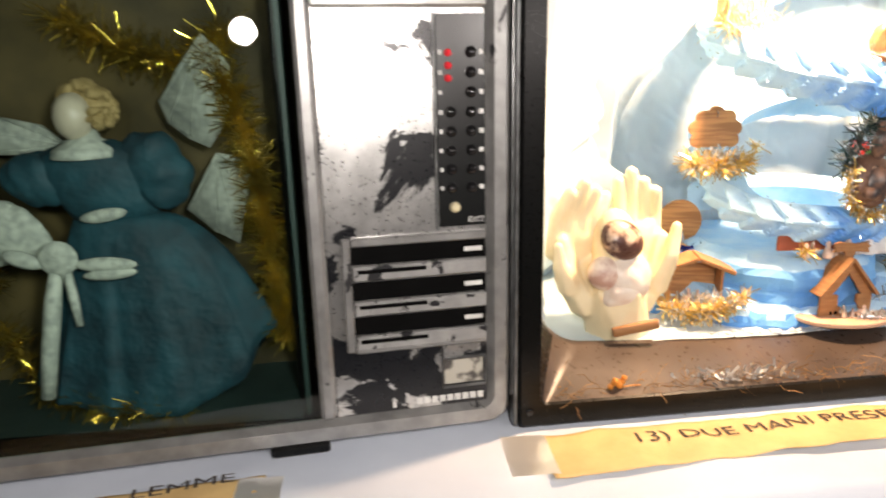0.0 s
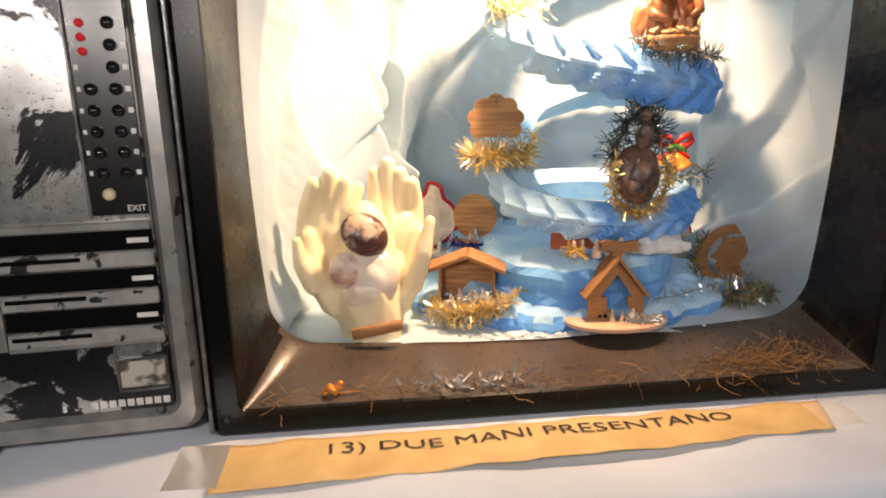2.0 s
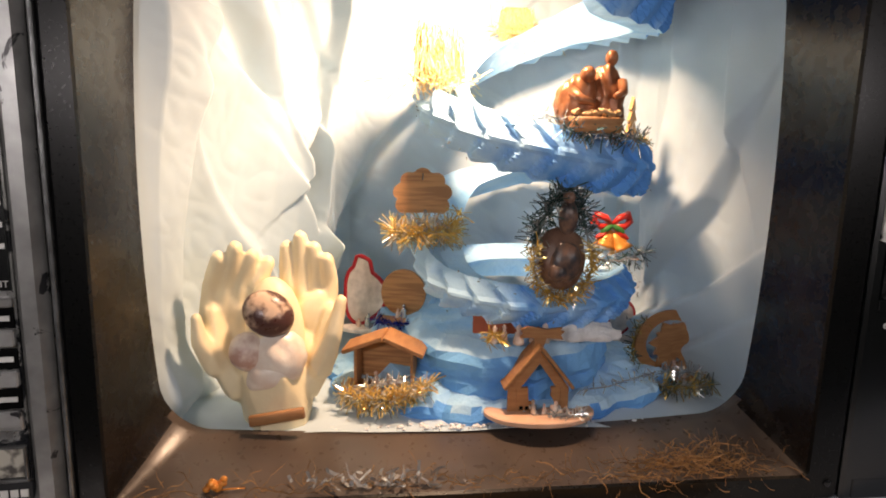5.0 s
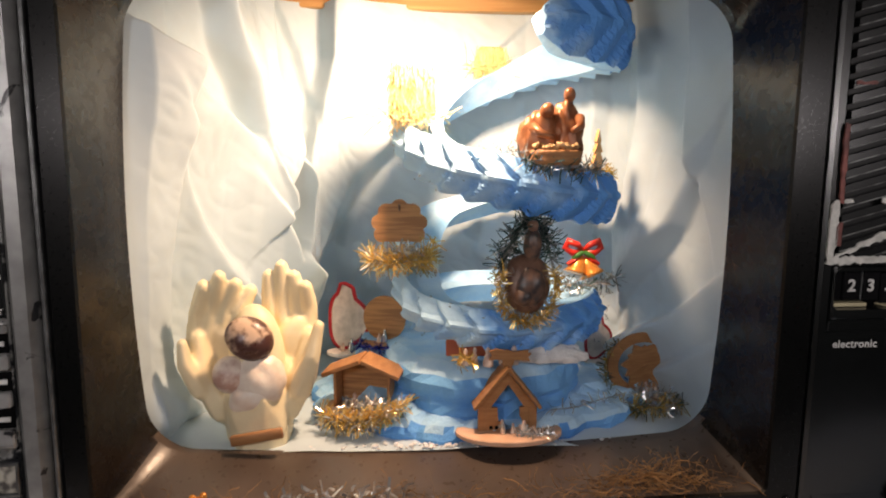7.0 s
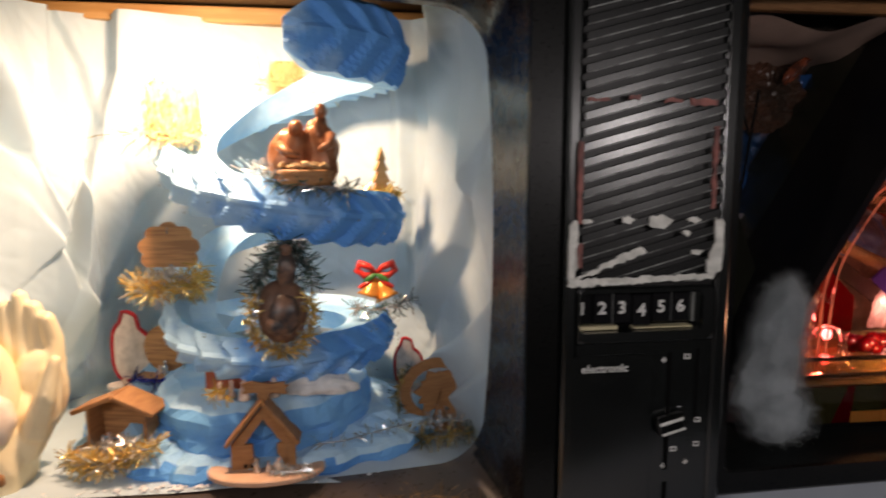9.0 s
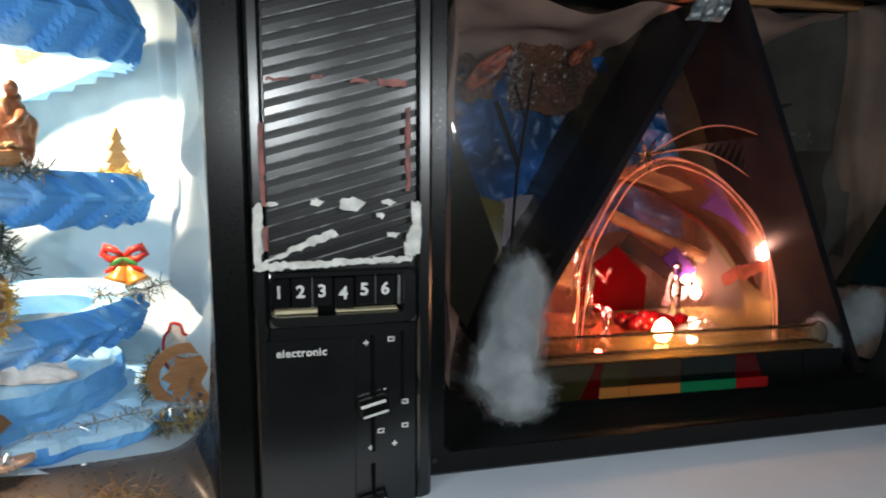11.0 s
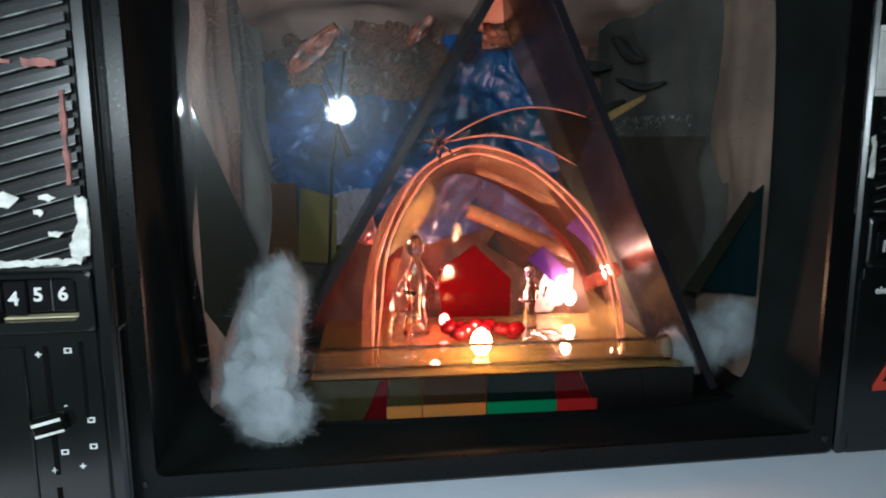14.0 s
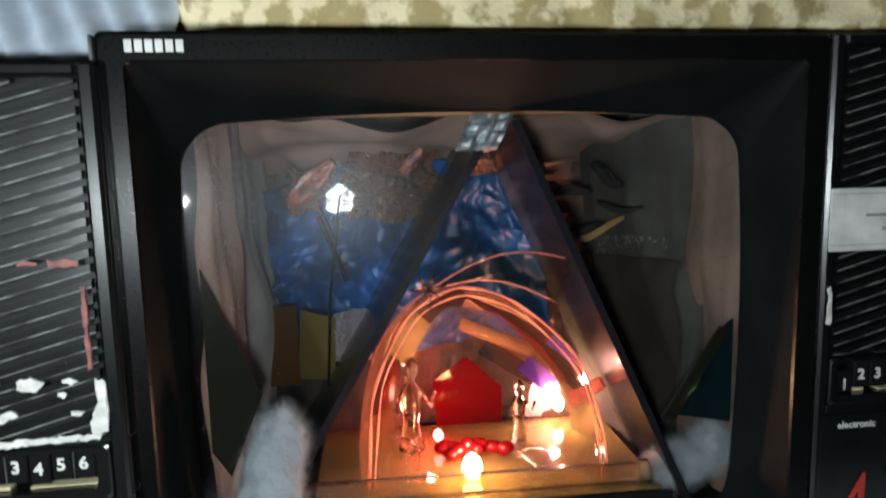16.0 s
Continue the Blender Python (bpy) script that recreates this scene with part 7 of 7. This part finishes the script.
solo("olive_glass_plate", bm, OLIVE_SHEET, (0.9145, 0.622, 0.905), "slanting pointed plate of dark olive glass", "glass plate")
bm = bmesh.new()
for x, z, r in ((0, 0, 0.014), (0.016, -0.014, 0.014), (0.030, -0.040, 0.012), (0.036, -0.060, 0.009)):
    prism(bm, [(x - r, z - 0.3 * r), (x - 0.2 * r, z - r), (x + r, z - 0.5 * r), (x + 0.7 * r, z + 0.8 * r), (x - 0.4 * r, z + r)], -0.004 - x * 0.1, 0.004)
solo("amber_shard", bm, AMBER_LIT, (1.300, 0.80, 1.075), "string of rough amber glass shards", "glass shard")


def scrap(name, label, mat, x0, x1, z0, z1, y, seed, category="paper", slope=0.0, crease=0.008, rag=0.40):
    """A torn, crumpled scrap with a ragged outline."""
    bm = bmesh.new()
    cx, cz = (x0 + x1) / 2, (z0 + z1) / 2
    nx, nz = 46, 34
    def depth(x, z):
        return y + slope * (x - x0) + crease * (noise.noise((x * 40, z * 40, seed)) + 0.7 * abs(noise.noise((x * 95, z * 95, seed + 2))) + 0.3 * abs(noise.noise((x * 220, z * 220, seed + 5))))
    crumpled(bm, x0, x1, z0, z1, depth, nx, nz)
    for v in bm.verts:
        dx, dz = v.co.x - cx, v.co.z - cz
        a = math.atan2(dz, dx)
        k = 1.0 + rag * noise.noise((math.cos(a) * 1.1, math.sin(a) * 1.1, seed * 1.7)) + 0.10 * noise.noise((math.cos(a) * 4, math.sin(a) * 4, seed)) - 0.10 * math.sin(2 * a) ** 2
        v.co.x, v.co.z = cx + dx * k, cz + dz * k
    return solo(name, bm, mat, (0, 0, 0), label, category)


scrap("rust_paper", "crumpled shiny rust-coloured paper", RUST, 0.955, 1.010, 1.130, 1.190, 0.808, 1.0, crease=0.012, rag=0.9)
scrap("rust_paper", "crumpled rust-brown paper behind the tent", RUST, 1.030, 1.150, 1.118, 1.212, 0.822, 2.0, crease=0.014, rag=0.22)
scrap("rust_paper", "crumpled rust-brown paper at the top", RUST, 1.180, 1.270, 1.170, 1.225, 0.800, 3.0)
# slanting tongues of shiny orange film
for p, q, wide, seed in (((0.972, 0.800, 1.146), (1.026, 0.796, 1.192), 0.011, 1), ((1.100, 0.800, 1.176), (1.128, 0.797, 1.204), 0.007, 2), ((1.288, 0.780, 1.062), (1.316, 0.776, 1.040), 0.009, 3)):
    p, q = Vector(p), Vector(q)
    d = (q - p).normalized()
    n = Vector((-d.z, 0, d.x))
    bm = bmesh.new()
    g = []
    for j in range(15):
        u = j / 14
        half = wide * (0.25 + 0.75 * math.sin(math.pi * (0.12 + 0.78 * u)))
        g.append([bm.verts.new((q - p) * u + n * half * (i / 6 - 1 + 0.2 * noise.noise((u * 5, i * 0.3, seed))) + Vector((0, -0.006 * noise.noise((u * 2.5, i * 0.55, seed + 4)), 0))) for i in range(13)])
    for j in range(14):
        for i in range(12):
            bm.faces.new((g[j][i], g[j][i + 1], g[j + 1][i + 1], g[j + 1][i]))
    film_ob = solo("orange_film", bm, ORANGE_FILM, p, "slanting tongue of crinkled shiny orange film", "film", "orange film scraps", smooth=True)
    film_ob.modifiers.new("thickness", "SOLIDIFY").thickness = 0.0004
bm = bmesh.new()
def glitter_spot(r):
    return (1.028 + r.gauss(0, 0.006), 0.797 + r.gauss(0, 0.002), 1.115 + 0.075 * r.random()), (r.gauss(0, 1), r.gauss(0, 0.4), r.gauss(0, 1))
strands(bm, 260, glitter_spot, 0.006, 0.0004, random.Random(62), curl=0.5, steps=2)
solo("silver_net", bm, SILVER_TINSEL, (0, 0, 0), "narrow strip of fine silver net over the foil", "net")
bm = bmesh.new()
def net_spot(r):
    u = r.random()
    return (1.335 + 0.075 * u, 0.806 - 0.075 * u + r.gauss(0, 0.001), 1.098 - 0.070 * r.random() ** 2.2), (r.gauss(0, 0.5), r.gauss(0, 0.3), -1)
strands(bm, 340, net_spot, 0.006, 0.0004, random.Random(63), curl=0.5, steps=2)
solo("silver_net", bm, SILVER_TINSEL, (0, 0, 0), "glittering strip of silver net hung in the corner", "net")
for k, (x, y, z, w, h, tilt) in enumerate(((1.300, 0.79, 1.150, 0.050, 0.012, 12), (1.338, 0.775, 1.168, 0.044, 0.016, -28), (1.350, 0.765, 1.132, 0.052, 0.008, -4), (1.318, 0.785, 1.108, 0.044, 0.010, 5))):
    bm = bmesh.new()
    g = [[bm.verts.new((w * (i / 12 - 0.5), 0.010 * noise.noise((i * 0.3, j * 0.7, k)) - 0.006 * abs(j / 4 - 0.5), h * (j / 4 - 0.5) * math.sin(math.pi * (0.06 + 0.9 * i / 12)) ** 0.8 + 0.004 * math.sin(i * 0.4 + k))) for i in range(13)] for j in range(5)]
    for j in range(4):
        for i in range(12):
            bm.faces.new((g[j][i], g[j][i + 1], g[j + 1][i + 1], g[j + 1][i]))
    bmesh.ops.transform(bm, matrix=pose(0, 0, 0, 0, -tilt, -25), verts=bm.verts)
    leaf_ob = solo("dry_leaf", bm, DARK_LEAF, (x, y, z), "curled dark dry leaf against the wadding", "leaf", "dry leaves", smooth=True)
    leaf_ob.modifiers.new("thickness", "SOLIDIFY").thickness = 0.0006
scrap("clear_film", "crumpled clear film below the blue foil", TISSUE, 1.012, 1.062, 0.955, 1.020, 0.795, 8.0, "film")
solo("top_batten", box_bm(0.92, 1.415, 0.700, 0.714, 1.2345, 1.252), MDF, (0, 0, 0), "brown wooden batten across the top of the hollow", "batten")

# ---- the angel in the first set ----
GREEN_LINING = material("dark_green_lining", (0.025, 0.055, 0.050), (0.018, 0.040, 0.036), rough=0.5, scale=12)
bm = bmesh.new()
# skirt: a bell of cloth swung out to one side, then bodice, sleeves, collar, head, hair, bow and wings
loops = []
for k in range(21):
    u = k / 20
    ring = []
    for i in range(90):
        a = 2 * math.pi * i / 90
        c = math.cos(a)
        hx = 0.036 + 0.092 * c
        hz = 0.006 + 0.020 * max(0.0, -c) ** 2 + 0.060 * max(0.0, c) ** 3
        x = 0.020 + 0.030 * c + (hx - 0.020 - 0.030 * c) * u ** (0.75 if c > 0 else 1.0)
        z = 0.158 + (hz - 0.158) * u ** (1.15 + 0.35 * max(0.0, c))
        y = (0.013 + 0.022 * u ** 0.7) * math.sin(a)
        swell = 1 + (0.10 * math.sin(a * 10 + 2 * u + 1.5 * math.sin(3 * a)) + 0.05 * math.sin(a * 23 + u)) * u
        ring.append((x + 0.004 * math.sin(a * 10 + 3 * u) * u, y * swell, z))
    loops.append(ring)
loft(bm, loops, cap=True, mi=0)
loops = []
for z, cx, hx, hy in ((0.154, 0.020, 0.031, 0.014), (0.170, 0.016, 0.036, 0.017), (0.188, 0.010, 0.046, 0.019), (0.203, 0.008, 0.040, 0.017), (0.213, 0.008, 0.018, 0.012)):
    loops.append([(cx + hx * math.cos(2 * math.pi * i / 30), hy * math.sin(2 * math.pi * i / 30), z) for i in range(30)])
loft(bm, loops, cap=True, mi=0)
puffs = ball(bm, (0.052, 0.000, 0.190), (0.024, 0.017, 0.030), pose(0, 0, 0, 0, -28, 0), 0, 22, 30)
puffs += ball(bm, (-0.030, -0.002, 0.186), (0.025, 0.016, 0.020), pose(0, 0, 0, 0, 24, 0), 0, 22, 30)
puffs += ball(bm, (-0.056, -0.014, 0.150), (0.034, 0.012, 0.024), pose(0, 0, 0, 0, 26, 0), 1, 22, 30)
bm.normal_update()
for v in puffs:
    v.co += v.normal * 0.007 * (abs(noise.noise((v.co.x * 70, v.co.y * 50, v.co.z * 45))) - 0.25)
lathe(bm, [(0.024, 0), (0.022, 0.006), (0.011, 0.013), (0.008, 0.020)], (0.007, -0.004, 0.202), 24, mi=1)
ball(bm, (0.004, -0.010, 0.231), (0.0130, 0.013, 0.0170), None, 2, 14, 18)
curl_rng = random.Random(4)
for k in range(150):
    a, e = curl_rng.uniform(0, 2 * math.pi), curl_rng.uniform(-0.7, 1.5)
    p = (0.0185 * math.cos(a) * math.cos(e), 0.015 * math.sin(a) * math.cos(e), 0.0185 * math.sin(e))
    if p[1] < -0.003 and abs(p[0] + 0.006) < 0.011 and p[2] < 0.012:
        continue
    ball(bm, (p[0] + 0.010, p[1] - 0.001, p[2] + 0.235), (curl_rng.uniform(0.002, 0.0045), curl_rng.uniform(0.002, 0.0045), curl_rng.uniform(0.002, 0.0045)), None, 3, 6, 8)
ball(bm, (0.011, 0.003, 0.236), (0.0185, 0.014, 0.0175), None, 3, 14, 18)
for pts, rad in (([(-0.014, -0.030, 0.134), (-0.020, -0.036, 0.100), (-0.028, -0.038, 0.060), (-0.033, -0.040, 0.030)], [0.004, 0.0062, 0.006, 0.0055]), ([(-0.010, -0.030, 0.132), (-0.005, -0.036, 0.105), (-0.003, -0.038, 0.084)], [0.003, 0.0035, 0.0025])):
    tube(bm, pts, rad, 8, mi=1)
for x, z, rx, rz, tilt in ((-0.012, 0.134, 0.014, 0.013, 0), (0.018, 0.161, 0.017, 0.0050, -8), (0.020, 0.128, 0.022, 0.0055, 2), (0.022, 0.121, 0.019, 0.0045, -3), (-0.036, 0.134, 0.014, 0.006, 20)):
    ball(bm, (x, -0.034 if z < 0.15 else -0.020, z), (rx, 0.004, rz), pose(0, 0, 0, 0, tilt, 0), 1, 10, 16)
for outline in ([(0.091, 0.286), (0.080, 0.272), (0.068, 0.258), (0.055, 0.238), (0.060, 0.222), (0.074, 0.210), (0.088, 0.203), (0.098, 0.216), (0.108, 0.240), (0.109, 0.262), (0.102, 0.276)], [(0.093, 0.198), (0.106, 0.196), (0.117, 0.184), (0.112, 0.160), (0.103, 0.126), (0.086, 0.136), (0.066, 0.155), (0.078, 0.172)],
                [(-0.013, 0.207), (-0.034, 0.224), (-0.060, 0.230), (-0.100, 0.226), (-0.100, 0.204), (-0.052, 0.202)]):
    prism(bm, outline, 0.020, 0.024, 1)
    n = len(outline)
    for k in range(1, n - 1):
        ax, az = outline[0]
        bx, bz = outline[k]
        tube(bm, [(ax, 0.0195, az), (bx, 0.0195, bz)], [0.0012, 0.0006], 5, mi=1)
solo("angel_doll", bm, [TEAL_CLOTH, LACE, PALE_SKIN, BLOND], (-0.150, 0.535, 0.8095), "angel doll in wide teal dress with pale lace wings", "doll", smooth=True)
bm = bmesh.new()
crumpled(bm, -0.49, 0.006, 0.802, 1.24, lambda x, z: 0.600 + 0.010 * noise.noise((x * 12, z * 12, 7)), 40, 36)
solo("angel_backing", bm, DARK_BACK, (0, 0, 0), "dark olive-brown backing behind the angel", "backing", smooth=True)
bm = bmesh.new()
crumpled(bm, -0.49, 0.0, 0.475, 0.61, lambda x, y: 0, 20, 8)
for v in bm.verts:
    v.co = (v.co.x, v.co.z + 0.105 * (v.co.x) * 0, 0.8085 + 0.0006 * noise.noise((v.co.x * 30, v.co.z * 30, 1)))
solo("angel_floor", bm, GREEN_LINING, (0, 0.02, 0), "dark floor sheet under the angel", "backing")
solo("angel_side_lining", box_bm(-0.0005, 0.003, 0.0, 0.105, 0.0, 0.43, 0.0005), GREEN_LINING, (0.0035, 0.497, 0.809), "dark green lining at the side of the set", "lining", turn=6)
OLD_GOLD = material("old_gold_tinsel", (0.86, 0.60, 0.11), (0.30, 0.20, 0.03), rough=0.2, metal=0.85, bump=0.0)
garland("tinsel_garland", [(-0.060, 0.56, 1.09), (-0.040, 0.55, 1.05), (-0.028, 0.545, 1.00), (-0.022, 0.54, 0.95), (-0.018, 0.54, 0.90), (-0.012, 0.54, 0.855)], 2400, 0.022, OLD_GOLD, "gold tinsel garland hung beside the angel", 41, width=0.00036)
garland("tinsel_garland", [(-0.17, 0.575, 1.11), (-0.12, 0.575, 1.085), (-0.07, 0.57, 1.07), (-0.045, 0.565, 1.10)], 1200, 0.024, OLD_GOLD, "gold tinsel garland behind the head of the angel", 42, width=0.00036)
garland("tinsel_garland", [(-0.24, 0.555, 0.88), (-0.20, 0.525, 0.83), (-0.14, 0.505, 0.822), (-0.09, 0.505, 0.820)], 800, 0.018, OLD_GOLD, "gold tinsel lying in front of the angel", 43, width=0.00036)
garland("tinsel_garland", [(-0.25, 0.575, 1.11), (-0.26, 0.57, 1.0), (-0.25, 0.565, 0.90)], 1100, 0.022, OLD_GOLD, "gold tinsel hanging at the far side of the angel", 44, width=0.00036)

# ---- paper captions taped to the cloth ----
def paper_z(x, y):
    return 0.7815 + 0.0022 * noise.noise((x * 22, y * 30, 6.1)) + 0.0012 * abs(noise.noise((x * 60, y * 50, 2.4)))


def caption(corners, text, start, end, size, label, torn):
    """A strip of tan paper with a line of lettering that lies on its folds."""
    (ax, ay), (bx, by), (cx, cy), (dx, dy) = corners
    cap = thing("paper_caption", (ax, ay, 0.781), label, "caption", "paper captions")
    bm = bmesh.new()
    nx, ny = 90, 14
    g = []
    for j in range(ny + 1):
        row = []
        for i in range(nx + 1):
            u, v = i / nx, j / ny
            x = (dx + (cx - dx) * u) * (1 - v) + (ax + (bx - ax) * u) * v
            y = (dy + (cy - dy) * u) * (1 - v) + (ay + (by - ay) * u) * v
            y += 0.0035 * noise.noise((u * 14, 3.0 + v, torn)) * (1 if v > 0.9 else (0.9 if v < 0.1 else 0))
            row.append(bm.verts.new((x - ax, y - ay, paper_z(x, y) - 0.781)))
        g.append(row)
    for j in range(ny):
        for i in range(nx):
            bm.faces.new((g[j][i], g[j][i + 1], g[j + 1][i + 1], g[j + 1][i]))
    sheet = part("paper", bm, PAPER, cap, smooth=True)
    sheet.modifiers.new("thickness", "SOLIDIFY").thickness = 0.0003
    bm = words(text, size, 0.0)
    bmesh.ops.triangulate(bm, faces=bm.faces[:])
    wide = max(v.co.x for v in bm.verts)
    sx, sy = start
    ex, ey = end
    k = math.hypot(ex - sx, ey - sy) / wide
    ang = math.atan2(ey - sy, ex - sx)
    for v in bm.verts:
        lx, ly = v.co.x * k, v.co.z
        ly += 0.0022 * math.sin(lx * 38 + torn) * 0.6
        x = sx + lx * math.cos(ang) - ly * math.sin(ang)
        y = sy + lx * math.sin(ang) + ly * math.cos(ang)
        v.co = (x - ax, y - ay, paper_z(x, y) - 0.781 + 0.0009)
    part("lettering", bm, TEXT_INK, cap, "dark hand-set capital letters")
    for (ex0, ey0, ex1, ey1), nm in ((((ax - 0.024), dy + 0.004, ax + 0.012, ay), "tape"), ((bx - 0.018, cy + 0.002, bx + 0.014, by - 0.004), "tape")):
        bm = bmesh.new()
        g = [[bm.verts.new((ex0 + (ex1 - ex0) * i / 10 - ax, ey0 + (ey1 - ey0) * j / 8 - ay, paper_z(ex0 + (ex1 - ex0) * i / 10, ey0 + (ey1 - ey0) * j / 8) - 0.781 + 0.0007 + 0.0008 * noise.noise((i * 0.9, j * 0.8, torn)))) for i in range(11)] for j in range(9)]
        for j in range(8):
            for i in range(10):
                bm.faces.new((g[j][i], g[j][i + 1], g[j + 1][i + 1], g[j + 1][i]))
        part(nm, bm, CLEAR_TAPE, cap, "strip of crumpled clear tape", smooth=True).visible_shadow = False
    return cap


caption([(0.177, 0.4875), (0.656, 0.503), (0.642, 0.461), (0.184, 0.431)], "13) DUE MANI PRESENTANO", (0.256, 0.466), (0.574, 0.483), 0.0175, "crumpled tan paper strip lettered in dark capitals, taped down", 1.3)
caption([(-0.46, 0.412), (-0.026, 0.462), (-0.014, 0.425), (-0.45, 0.366)], "LEMME", (-0.118, 0.4455), (-0.047, 0.4545), 0.0165, "crumpled tan paper strip with dark letters under the angel", 4.2)

# ---- on top of the sets ----
bm = bmesh.new()
cols, rows_ = 60, 10
g = []
for j in range(rows_ + 1):
    row = []
    for i in range(cols + 1):
        x, z = 0.925 + 0.70 * i / cols, 1.2895 + 0.16 * j / rows_
        row.append(bm.verts.new((x, 0.602 + 0.014 * noise.noise((x * 26, z * 26, 3.0)) + 0.006 * noise.noise((x * 70, z * 70, 1.0)), z)))
    g.append(row)
for j in range(rows_):
    for i in range(cols):
        bm.faces.new((g[j][i], g[j][i + 1], g[j + 1][i + 1], g[j + 1][i]))
ob = solo("cork_rock", bm, CORK, (0, 0, 0), "slab of mottled yellow-brown cork bark resting on the set", "cork", smooth=True)
ob.modifiers.new("thickness", "SOLIDIFY").thickness = -0.10
bm = bmesh.new()
g = []
for j in range(31):
    row = []
    for i in range(161):
        x, u = 0.60 + 0.315 * i / 160, j / 30
        q = (x * 1.0 + u * 0.10) * 210
        row.append(bm.verts.new((x, 0.585 + 0.12 * u + 0.006 * math.sin(q) + 0.004 * noise.noise((x * 12, u * 4, 2)), 1.2705 + 0.20 * u + 0.004 * math.sin(q))))
    g.append(row)
for j in range(30):
    for i in range(160):
        bm.faces.new((g[j][i], g[j][i + 1], g[j + 1][i + 1], g[j + 1][i]))
ob = solo("folded_cloth", bm, STRIPE_CLOTH, (0, 0, 0), "grey-blue ribbed cloth draped on top of the set", "cloth", smooth=True)
ob.modifiers.new("thickness", "SOLIDIFY").thickness = 0.003
